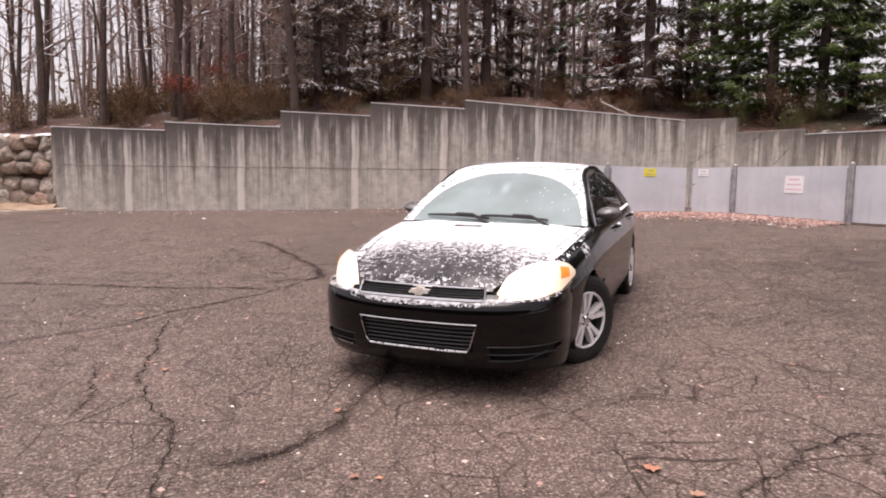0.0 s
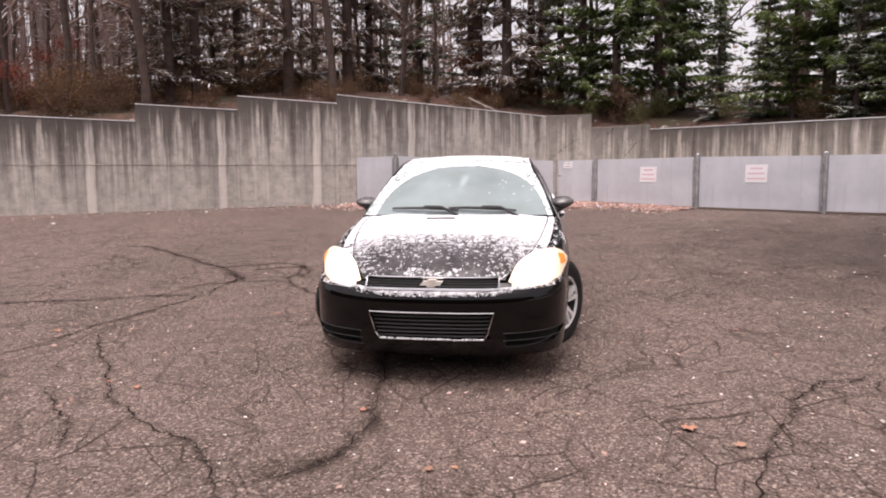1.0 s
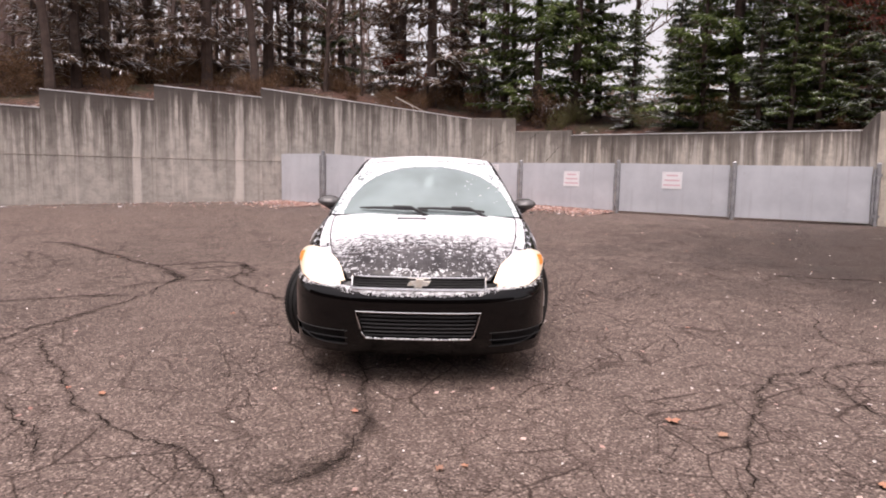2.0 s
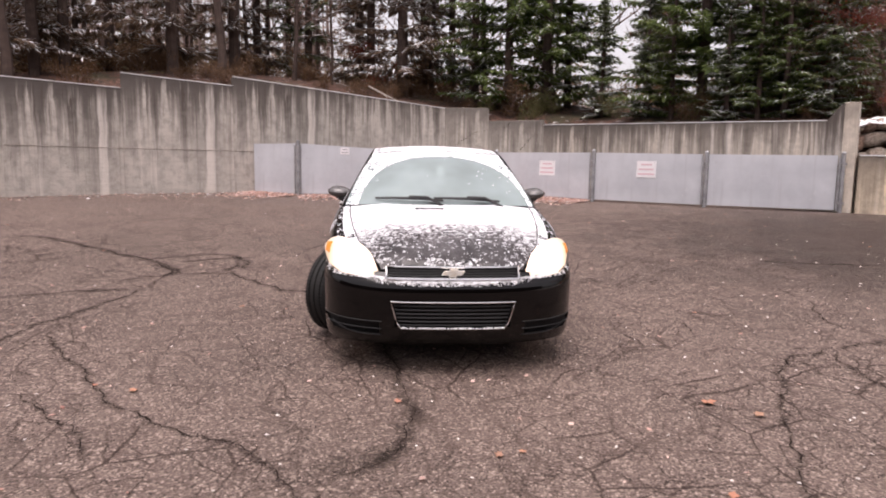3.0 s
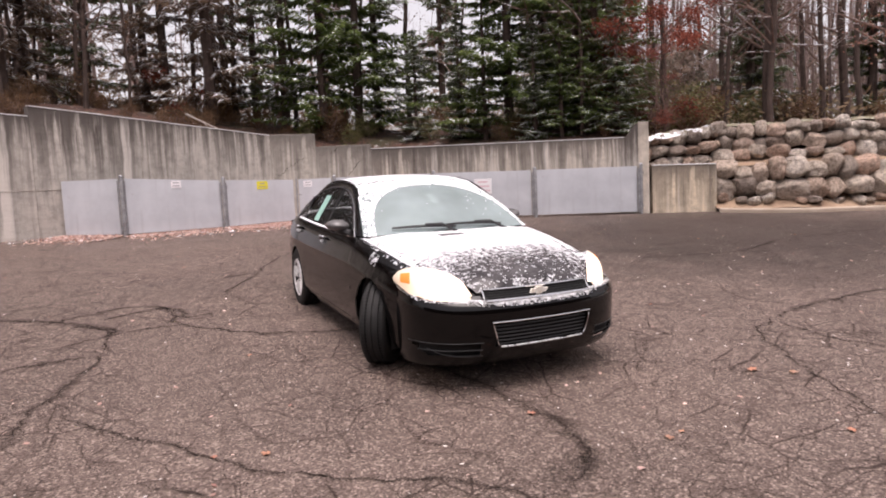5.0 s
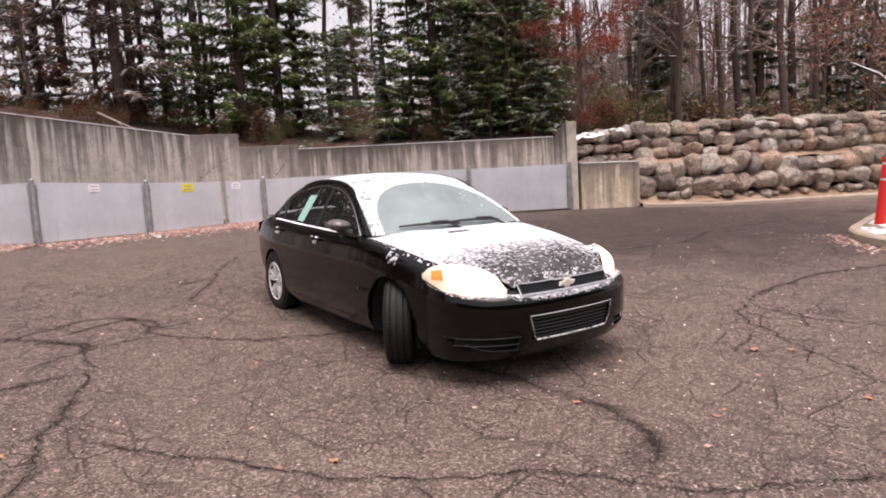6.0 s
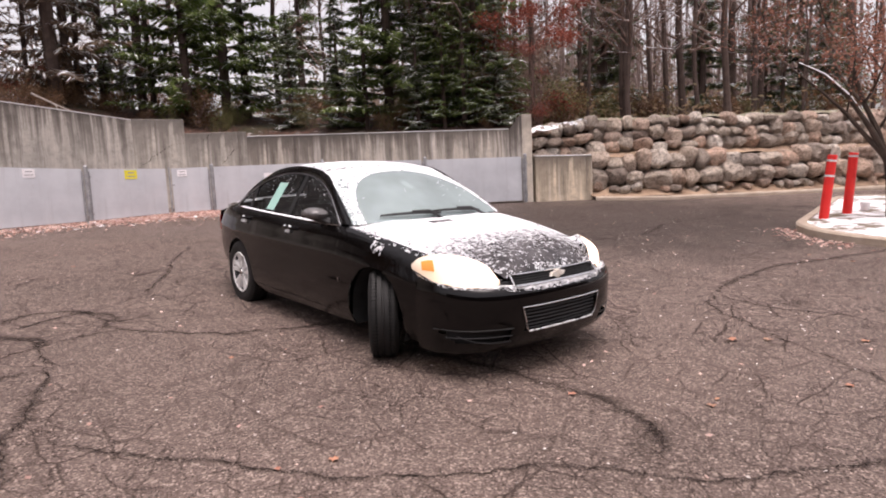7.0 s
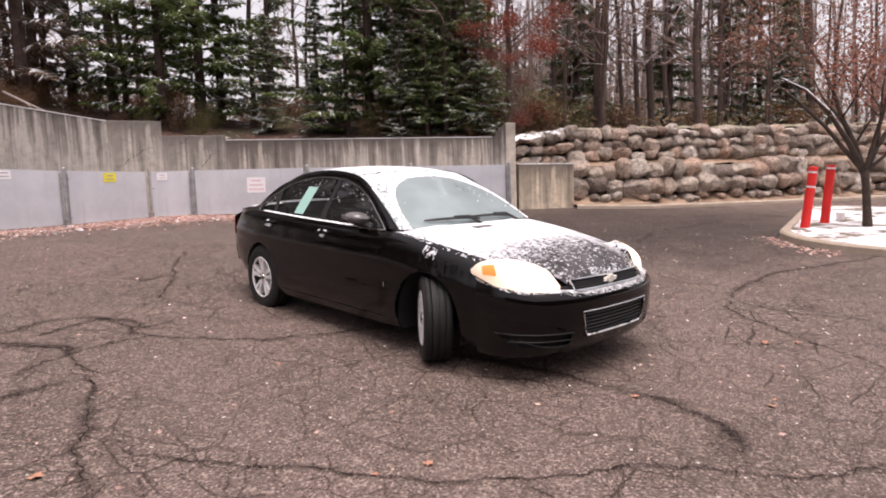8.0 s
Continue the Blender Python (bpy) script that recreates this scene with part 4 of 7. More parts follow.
    grid(bm, [[hood_point(i / 40, -1 + 2 * j / 30) for j in range(31)] for i in range(41)])
    part("bonnet", bm, M_FROST, root, smooth=True)
    def hood_cover(u, v):
        c = curve_at([(0.0, 1.2), (0.26, 1.1), (0.40, 0.82), (0.52, 0.60), (0.64, 0.45), (0.78, 0.33), (0.92, 0.25), (1.0, 0.26)], u) + 0.14 * abs(v) ** 3
        if 0.10 < u < 0.17 and -0.30 < v < 0.02:
            c = 0.0
        if u > 0.955 and abs(v) < 0.4:
            c = 0.42
        return c if u > 0.02 else 0.5
    split = 0.52
    tagged(part("bonnet_snow", snow_sheet(lambda u, v: hood_point(u * split, v * 0.985), 150, 300, lambda u, v: hood_cover(u * split, v), 0.003, 70.0), M_SNOW, root, "snow lying thick toward the screen"), kind="stuff")
    tagged(part("flake_layer", snow_sheet(lambda u, v: hood_point(split + (1 - split) * u, v * 0.985), 260, 420, lambda u, v: hood_cover(split + (1 - split) * u, v), 0.002, 84.0), M_THIN, root, "thin half-melted snow flakes toward the nose"), kind="stuff")
    # windscreen, roof, rear
    bm = bmesh.new()
    grid(bm, [[wind_point(i / 16, -1 + 2 * j / 24) for j in range(25)] for i in range(17)])
    ws = part("windscreen", bm, M_WIND, root, "windscreen half cleared of snow", smooth=True)
    ws.visible_shadow = False

    def wind_cover(u, v):
        r = (abs(v - 0.04) / 0.95) ** 2.6 + (max(0, u - 0.02) / 0.88) ** 2.8
        return (0.51 if abs(v) > 0.5 and u < 0.8 else 0.66) if r > 1.12 else ((0.15 if v > 0.45 and u > 0.3 else 0.06) if r < 0.90 else 0.62)
    tagged(part("windscreen_snow", snow_sheet(lambda u, v: wind_point(u, v * 0.99), 230, 300, wind_cover, 0.004, 62.0), M_SNOW, ws, "snow left round the cleared part of the glass"), kind="stuff")
    bm = bmesh.new()
    grid(bm, [[roof_point(i / 24, -1 + 2 * j / 24) for j in range(25)] for i in range(25)])
    part("roof", bm, M_PAINT, root, smooth=True)
    part("roof_snow", snow_sheet(lambda u, v: roof_point(u, v * 0.985), 220, 220, lambda u, v: 0.62 if 0.03 < u < 0.97 and abs(v) < 0.88 else 0.48, 0.004, 75.0), M_SNOW, root, "snow lying on the roof")
    bm = bmesh.new()
    grid(bm, [[rear_point(i / 12, -1 + 2 * j / 16) for j in range(17)] for i in range(13)])
    part("rear_screen", bm, M_SIDE, root, smooth=True)
    bm = bmesh.new()
    grid(bm, [[deck_point(i / 12, -1 + 2 * j / 16) for j in range(17)] for i in range(13)])
    part("boot_lid", bm, M_PAINT, root, smooth=True)
    part("boot_snow", snow_sheet(lambda u, v: deck_point(u, v * 0.97), 40, 60, lambda u, v: 0.9, 0.008), M_SNOW, root, "snow on the boot lid")
    for s in (1, -1):
        bm = bmesh.new()
        grid(bm, quad_loft(lambda u: side_point(-2.99 - 0.71 * u, 1.0), lambda u: Vector(deck_point(max(0, (u - 0.36) / 0.64), 1.0)) if u > 0.36 else Vector(rail(0.94 + 0.06 * u / 0.36)), 14, 4))
        part("rear_shoulder", mirror(bm, s), M_PAINT, root, smooth=True)
    # tail
    def tail(q, v, lift=0.0):
        d = 0.05 * math.sin(math.pi * min(1, q * 1.4)) - 0.045 * max(0, q - 0.6) / 0.4
        return (-3.70 - lift - (0.16 + d) * (1 - abs(v) ** 2.2), v * (curve_at(KW, -3.70) * (1 - 0.03 * (1 - min(1, q * 4))) + lift), 0.42 + (0.60 - 0.09 * abs(v) ** 3) * q)
    bm = bmesh.new()
    grid(bm, [[tail(j / 14, -1 + 2 * i / 24) for i in range(25)] for j in range(15)])
    part("rear_bumper", bm, M_PAINT, root, smooth=True)
    for s in (1, -1):
        bm = bmesh.new()
        grid(bm, [[tail(0.58 + 0.34 * j / 8, 0.50 + 0.5 * i / 14, 0.006) for j in range(9)] for i in range(15)])
        grid(bm, [[(lambda p: (p[0], p[1] + 0.005, p[2]))(side_point(-3.60 - 0.10 * i / 6, 0.72 + 0.20 * j / 6)) for j in range(7)] for i in range(7)])
        part("tail_lamp", mirror(bm, s), M_TAIL, root, "red tail lamp wrapping round the corner", smooth=True)
    # front bumper with its openings
    bm = bmesh.new()
    rows = []
    for i in range(97):
        phi = 2 * i / 96
        rows.append([nose_point(phi, 0.18 + (top_z(phi) - 0.18) * j / 26) for j in range(27)])
    grid(bm, rows)
    dead = []
    for f in bm.faces:
        c = f.calc_center_median()
        if 0.322 < c.z < 0.492 and abs(c.y) < 0.362 + (c.z - 0.322) * 0.16 and c.x > 0.8:
            dead.append(f)
        elif 0.262 < c.z < 0.355 and 0.47 < abs(c.y) < 0.865 - (0.355 - c.z) * 1.0:
            dead.append(f)
    bmesh.ops.delete(bm, geom=dead, context="FACES")
    part("front_bumper", bm, M_PAINT, root, smooth=True)
    bm = bmesh.new()
    grid(bm, [[nose_point(0.25 + 1.5 * i / 40, 0.25 + 0.36 * j / 8, -0.06) for j in range(9)] for i in range(41)])
    grid(bm, [[nose_yz(-0.43 + 0.86 * i / 20, 0.60 + 0.11 * j / 3, -0.05) for j in range(4)] for i in range(21)])
    part("nose_backing", bm, M_VOID, root)
    # lower grille
    def low_ring(d):
        pts = []
        for a in range(13):
            pts.append(nose_yz(0.335 - 0.67 * a / 12, 0.315 - d, 0.006))
        for a in range(1, 6):
            pts.append(nose_yz(-0.35 - 0.05 * a / 5 - d, 0.315 + 0.182 * a / 5, 0.006))
        for a in range(1, 13):
            pts.append(nose_yz(-0.40 + 0.80 * a / 12, 0.497 + d, 0.006))
        for a in range(1, 5):
            pts.append(nose_yz(0.40 - 0.05 * a / 5 + d, 0.497 - 0.182 * a / 5, 0.006))
        return pts
    lg = part("lower_grille", ring_bar(low_ring(0.0), 0.0058), M_CHROME, root, "wide lower grille in a thin bright frame")
    for i in range(6):
        z = 0.335 + 0.026 * i
        bm = bmesh.new()
        w = 0.34 + (z - 0.315) * 0.25
        tube(bm, [nose_yz(-w + 2 * w * a / 16, z, -0.018) for a in range(17)], [0.0065] * 17, 6)
        part("grille_slat", bm, M_DARK, lg)
    bm = bmesh.new()
    for i in range(90):
        q = Vector(nose_yz(random.uniform(-0.33, 0.33), 0.320, 0.008))
        bmesh.ops.create_icosphere(bm, subdivisions=1, radius=random.uniform(0.004, 0.008), matrix=Matrix.Translation(q))
    tagged(part("grille_snow", bm, M_SNOW, lg, "snow caught on the lower frame"), kind="stuff")
    # upper grille
    def up_ring():
        pts = []
        for a in range(13):
            pts.append(nose_yz(0.432 - 0.864 * a / 12, 0.644, 0.010))
        for a in range(13):
            pts.append(nose_yz(-0.428 + 0.856 * a / 12, 0.712, 0.004))
        return pts
    ug = part("upper_grille", ring_bar(up_ring(), 0.0085), M_CHROME, root, "slim upper grille in a bright frame")
    for i in range(4):
        bm = bmesh.new()
        tube(bm, [nose_yz(-0.42 + 0.84 * a / 16, 0.657 + 0.015 * i, -0.010) for a in range(17)], [0.006] * 17, 6)
        part("grille_slat", bm, M_DARK, ug)
    bm = bmesh.new()
    tube(bm, [nose_yz(0.425 - 0.85 * a / 16, 0.640, 0.012) for a in range(17)], [0.008] + [0.0105] * 15 + [0.008], 8)
    part("lower_bar", bm, M_CHROME, ug, "thick bright lower bar of the grille", smooth=True)
    for s in (1, -1):
        bm = bmesh.new()
        grid(bm, [[nose_yz(s * (0.395 + 0.115 * a / 6), 0.612 + 0.062 * b / 6, -0.006 - 0.012 * b / 6) for b in range(7)] for a in range(7)])
        part("grille_surround", bm, M_PAINT, root, smooth=True)
    bm = snow_sheet(lambda u, v: nose_yz(-0.58 + 1.16 * u, 0.622 + 0.024 * abs(2 * u - 1) ** 4 + 0.019 * v, 0.0045), 480, 16, lambda u, v: 0.60 + 0.26 * v - 0.30 * abs(2 * u - 1) ** 3, 0.001, 150.0)
    tagged(part("bar_snow", bm, M_THIN, ug, "thin snow on the bumper below the grille", smooth=True), kind="stuff")
    bm = bmesh.new()
    cx = nose_yz(0, 0.685, 0)[0]
    for pts in (((-0.075, -0.014), (0.055, -0.014), (0.075, 0.014), (-0.055, 0.014)), ((-0.030, -0.026), (0.020, -0.026), (0.032, 0.026), (-0.020, 0.026))):
        f0 = [bm.verts.new((cx + 0.02, y, 0.677 + z)) for y, z in pts]
        f1 = [bm.verts.new((cx - 0.01, y, 0.677 + z)) for y, z in pts]
        bm.faces.new(f0)
        for i in range(4):
            bm.faces.new((f0[i], f0[(i + 1) % 4], f1[(i + 1) % 4], f1[i]))
    part("badge", bm, M_BADGE, ug, "plain gold cross-shaped badge")
    for s in (1, -1):
        fg = None
        for z in (0.260, 0.305, 0.357):
            bm = bmesh.new()
            tube(bm, [nose_yz(s * (0.46 + (0.33 if z < 0.27 else 0.37 if z < 0.31 else 0.40) * a / 10), z + (0.06 * (a / 10) ** 4 if z < 0.3 else 0), 0.001) for a in range(11)], [0.004] * 11, 6)
            if fg is None:
                fg = part("fog_recess", bm, M_DARK, root, "dark slot in the bumper's corner")
            else:
                part("slot_trim", bm, M_DARK, fg)
    # wipers
    for y0, y1 in ((0.50, -0.06), (0.02, -0.56)):
        bm = bmesh.new()
        up = Vector((0.015, 0, 0.03))
        tube(bm, [wind_point(0.03 + 0.035 * t, (y0 + (y1 - y0) * t) / 0.802) + up * (0.6 + 0.3 * math.sin(math.pi * t)) for t in (0, 0.25, 0.5, 0.75, 1)], [0.010, 0.012, 0.013, 0.012, 0.008], 6)
        wp = part("wiper", bm, M_DARK, root, "black wiper blade lying across the screen's foot")
        bm = bmesh.new()
        ym = (y0 + y1) / 2
        tube(bm, [Vector((-0.42, ym + 0.30, 0.985)), wind_point(0.03, (ym + 0.15) / 0.802) + up * 1.6, wind_point(0.05, ym / 0.802) + up * 1.3], [0.014, 0.012, 0.012], 6)
        part("wiper_arm", bm, M_DARK, wp)
    # cabin
    bm = bmesh.new()
    grid(bm, [[(-0.62 - 0.34 * i / 5 - 0.06 * abs(v), 0.70 * v, 0.93 + 0.035 * math.sin(math.pi * i / 5) - 0.10 * (i == 5)) for v in (-1 + 2 * j / 12 for j in range(13))] for i in range(6)])
    part("dashboard", bm, M_DARK, root)
    ringp = [(-1.08 + 0.06 * math.sin(a) * 1.0, 0.37 + 0.19 * math.cos(a), 0.93 + 0.175 * math.sin(a)) for a in (2 * math.pi * j / 24 for j in range(24))]
    part("steering_wheel", ring_bar(ringp, 0.015), M_DARK, root)
    for y in (0.37, -0.37):
        bm = bmesh.new()
        box(bm, -2.0, -1.45, y - 0.25, y + 0.25, 0.45, 0.62, 0.05)
        box(bm, -2.08, -1.94, y - 0.24, y + 0.24, 0.55, 1.12, 0.05)
        box(bm, -2.10, -2.00, y - 0.13, y + 0.13, 1.13, 1.30, 0.04)
        part("front_seat", bm, M_SEAT, root)
    bm = bmesh.new()
    box(bm, -2.95, -2.80, -0.62, 0.62, 0.5, 1.10, 0.05)
    part("rear_bench", bm, M_SEAT, root)
    bm = bmesh.new()
    rows = [[wind_point(0.50 + 0.20 * i, (-0.02 + 0.085 * j) / 0.802) + Vector((-0.02, 0, -0.02)) for j in range(2)] for i in range(2)]
    grid(bm, rows)
    part("window_paper", bm, M_PAPER, root, "white sheet of paper behind the windscreen")
    bm = bmesh.new()
    rows = []
    for i in range(2):
        rows.append([glass_side(-1.98 - 0.17 * i - 0.075 * (1 - j / 5), 0.03 + 0.26 * j / 5) + Vector((0, 0.004, 0)) for j in range(6)])
    grid(bm, rows)
    part("window_sticker", mirror(bm, -1), M_MINT, root, "mint-green paper strip on the rear side window")
    # wheels: the front pair steered to the car's right
    for x, y, t in ((-0.115, 0.80, -28), (-0.115, -0.80, -34), (-2.807, 0.80, 0), (-2.807, -0.80, 0)):
        wheel(root, x, y, t)
    bm = bmesh.new()
    box(bm, -3.7, 0.75, -0.58, 0.58, 0.205, 0.24)
    box(bm, -2.40, -0.52, -0.84, 0.84, 0.20, 0.236)
    box(bm, 0.30, 0.78, -0.60, 0.60, 0.21, 0.238)
    part("floor_pan", bm, M_VOID, root)
    for s in (1, -1):
        lamp = new("headlamp_light", bpy.data.lights.new("headlamp_light", "AREA"))
        lamp.data.shape, lamp.data.size, lamp.data.energy, lamp.data.color = "DISK", 0.14, 0.3, (1.0, 0.74, 0.44)
        lamp.matrix_world = CAR @ look((0.93, 0.70 * s, 0.70), (4.0, 0.9 * s, 0.35))
    return root


def mirror_shell():
    bm = bmesh.new()
    rows = []
    for i in range(9):
        a = i / 8
        y = 0.805 + 0.185 * a
        r = 0.055 * (1 - 0.55 * abs(2 * a - 0.9) ** 2.6)
        row = []
        for j in range(16):
            q = 2 * math.pi * j / 16
            row.append((-1.045 + (0.135 if math.cos(q) > 0 else 0.125) * math.cos(q) * (r / 0.055) ** 0.7, y, 1.055 + 0.012 * a + r * math.sin(q)))
        rows.append(row)
    vs = grid(bm, rows, close=True)
    bm.faces.new(vs[0])
    bm.faces.new(vs[-1][::-1])
    return bm


CAR = pose(0.245, 5.275, 0.236, 0, 2.45, 251.6)
car()


# ---- the wooded bank behind the walls ----
EDGE = [(-60, 6, 2.2), (-30, 13, 2.2), (-15, 16.6, 2.4), (-11.0, 17.0, 2.75), (-8.1, 17.3, 2.92), (-5.1, 17.6, 3.05), (-2.8, 18.0, 3.30), (-0.3, 18.1, 3.50), (2.6, 18.2, 3.45), (5.6, 18.2, 3.20), (6.8, 17.6, 3.0), (8.1, 16.7, 2.72), (9.4, 13.4, 2.64), (10.8, 10.4, 2.56),
        (11.6, 9.75, 2.62), (12.9, 8.6, 2.74), (13.5, 6.9, 2.72), (15.6, 4.6, 2.64), (17.4, 2.6, 2.55), (19.6, -0.2, 2.5), (26, -10, 2.5), (45, -40, 2.5)]


def bank_rise(d):
    return 0.26 * min(d, 3.5) + 0.05 * max(0, min(d, 30) - 3.5)


def edge_normals():
    out = []
    for i in range(len(EDGE)):
        a, b = EDGE[max(i - 1, 0)], EDGE[min(i + 1, len(EDGE) - 1)]
        v = Vector((b[0] - a[0], b[1] - a[1])).normalized()
        out.append(Vector((-v.y, v.x)))
    return out


NORMALS = edge_normals()


def bank_point(s, d, rough=True):
    """s: along the edge, in its points; d: metres behind it."""
    i = min(int(s), len(EDGE) - 2)
    u = s - i
    a, b = EDGE[i], EDGE[i + 1]
    n = NORMALS[i].lerp(NORMALS[i + 1], u).normalized()
    x, y = a[0] + (b[0] - a[0]) * u + n.x * d, a[1] + (b[1] - a[1]) * u + n.y * d
    z = a[2] + (b[2] - a[2]) * u + bank_rise(d) * (0.45 if s > 13.5 else 1.0)
    if rough:
        z += 0.10 * noise.noise(Vector((x * 0.7, y * 0.7, 0))) * min(1, d)
    return Vector((x, y, z))


def m_bank():
    m = mat("leaf_litter", rough=0.95)
    k = Net(m)
    leaf = k.cells(16.0)
    c = k.mix(k.ramp(k.axis(0, leaf), (0.1, 0.0), (0.9, 1.0)), (0.018, 0.010, 0.008), (0.135, 0.062, 0.040))
    c = k.mix(k.ramp(k.noise(0.5, 4), (0.5, 0.0), (0.66, 0.7)), c, (0.045, 0.05, 0.022))
    c = k.mix(k.ramp(k.noise(2.4, 5, 0.7), (0.60, 0.0), (0.68, 0.8)), c, (0.62, 0.60, 0.60))
    k.colour(c)
    k.bump(k.axis(1, leaf), 0.9, 0.03)
    return m


def bank():
    bm = bmesh.new()
    ds = [-0.05, 0.4, 0.9, 1.6, 2.5, 3.5, 5, 7, 10, 15, 22, 35, 60, 110]
    grid(bm, [[bank_point(i / 4, d) for d in ds] for i in range(4 * (len(EDGE) - 1) + 1)])
    ob = part("forest_ground", bm, m_bank(), smooth=True)
    tagged(ob, "wooded bank covered in brown fallen leaves and patchy snow", "ground", kind="structure")


bank()


# ---- trees ----
def m_leaf(name, a, b, rough=0.7):
    m = mat(name, a, rough)
    k = Net(m)
    tone = k.mix(k.island(), a, b)
    k.colour(tone)
    thin, both = k.n.new("ShaderNodeBsdfTranslucent"), k.n.new("ShaderNodeMixShader")
    k.l.new(tone, thin.inputs[0])
    both.inputs[0].default_value = 0.5
    k.l.new(k.b.outputs[0], both.inputs[1])
    k.l.new(thin.outputs[0], both.inputs[2])
    k.l.new(both.outputs[0], k.n["Material Output"].inputs[0])
    return m


M_NEEDLE = m_leaf("pine_needles", (0.064, 0.084, 0.044), (0.205, 0.244, 0.120))
M_NEEDLE2 = m_leaf("dry_spruce_needles", (0.095, 0.068, 0.048), (0.27, 0.19, 0.135))
M_GREEN = m_leaf("bright_pine_needles", (0.064, 0.102, 0.033), (0.205, 0.262, 0.082))
M_OAK = m_leaf("red_oak_leaves", (0.10, 0.024, 0.016), (0.33, 0.085, 0.050))
M_TWIG = speckled("bare_twigs", (0.15, 0.095, 0.078), (0.27, 0.182, 0.152), 6, 0.95, 0.3)
M_BROWN = m_leaf("withered_leaves", (0.07, 0.04, 0.022), (0.20, 0.11, 0.055))
M_BRUSH = m_leaf("olive_brush", (0.09, 0.10, 0.04), (0.27, 0.25, 0.11))


def leaf_quad(bm, p, along, side, l, w):
    a, b, c, d = p - side * w * 0.35, p + along * l * 0.5 - side * w, p + along * l, p + along * l * 0.5 + side * w
    vs = [bm.verts.new(q) for q in (a, b, c, d)]
    bm.faces.new(vs)


def limb(bm, rng, p, d, length, r, sides, depth, tips, wander=0.25, up=0.15):
    """A crooked limb that forks; its ends are gathered in tips."""
    n = max(3, int(length / 0.5)) if depth > 0 else 3
    pts, rad = [p.copy()], [r]
    for i in range(n):
        d = (d + Vector((rng.uniform(-1, 1), rng.uniform(-1, 1), rng.uniform(-0.6, 0.6) + up)) * wander).normalized()
        p = p + d * length / n
        pts.append(p.copy())
        rad.append(r * (1 - 0.75 * (i + 1) / n))
        if depth > 0 and i >= 0 and rng.random() < (0.8 if depth > 1 else 0.95):
            side = d.cross(Vector((rng.uniform(-1, 1), rng.uniform(-1, 1), rng.uniform(-0.3, 1)))).normalized()
            limb(bm, rng, p, (d * 0.6 + side * 0.8).normalized(), length * rng.uniform(0.35, 0.6), rad[-1] * 0.65, 4 if depth > 1 else 3, depth - 1, tips, wander, up)
    tube(bm, pts, rad, sides, cap=False)
    tips.append((p, d))


def bare_tree(seed, h=13.0, r=0.15, leaves=0):
    rng = random.Random(seed)
    root = new("bare_tree")
    bm = bmesh.new()
    pts, rad = [], []
    lean = Vector((rng.uniform(-0.05, 0.05), rng.uniform(-0.05, 0.05), 0))
    p = Vector((0, 0, -0.3))
    for i in range(15):
        pts.append(p.copy())
        rad.append(r * (1.25 if i == 0 else 1 - 0.85 * i / 15))
        p = p + Vector((rng.uniform(-0.09, 0.09), rng.uniform(-0.09, 0.09), h / 14)) + lean * h / 14
    tube(bm, pts, rad, 8)
    part("trunk", bm, M_BARK, root, smooth=True)
    bm = bmesh.new()
    tips = []
    for i in range(2, 15):
        for _ in range(2):
            a = rng.uniform(0, 2 * math.pi)
            d = Vector((math.cos(a), math.sin(a), rng.uniform(0.25, 1.0))).normalized()
            limb(bm, rng, pts[i].lerp(pts[min(14, i + 1)], rng.random()), d, rng.uniform(1.2, 2.8) * (1.2 - i / 22), rad[i] * 0.40, 5, 2, tips, 0.22)
    bm.normal_update()
    bs = bmesh.new()
    for f in bm.faces:
        c = f.calc_center_median()
        if abs(f.normal.z) > 0.45 and noise.noise(c * 1.3) > 0.02 and rng.random() < 0.8:
            bs.faces.new([bs.verts.new(c.lerp(v.co, 0.65) + Vector((0, 0, 0.018))) for v in f.verts])
    part("crown", bm, M_TWIG, root)
    tagged(part("snow_dusting", bs, M_SNOW, root, "snow lying along the limbs"), kind="stuff")
    if leaves:
        bm = bmesh.new()
        for p, d in tips:
            if rng.random() < leaves:
                for _ in range(5):
                    q = p + Vector((rng.uniform(-0.2, 0.2), rng.uniform(-0.2, 0.2), rng.uniform(-0.2, 0.2)))
                    al = Vector((rng.uniform(-1, 1), rng.uniform(-1, 1), rng.uniform(-1, 0.2))).normalized()
                    leaf_quad(bm, q, al, al.orthogonal().normalized(), 0.09, 0.034)
        part("withered_foliage", bm, M_BROWN, root, "few brown leaves still hanging")
    tagged(root, "tall bare deciduous tree with grey-brown bark on the bank", "tree", "trees on the bank")
    return root


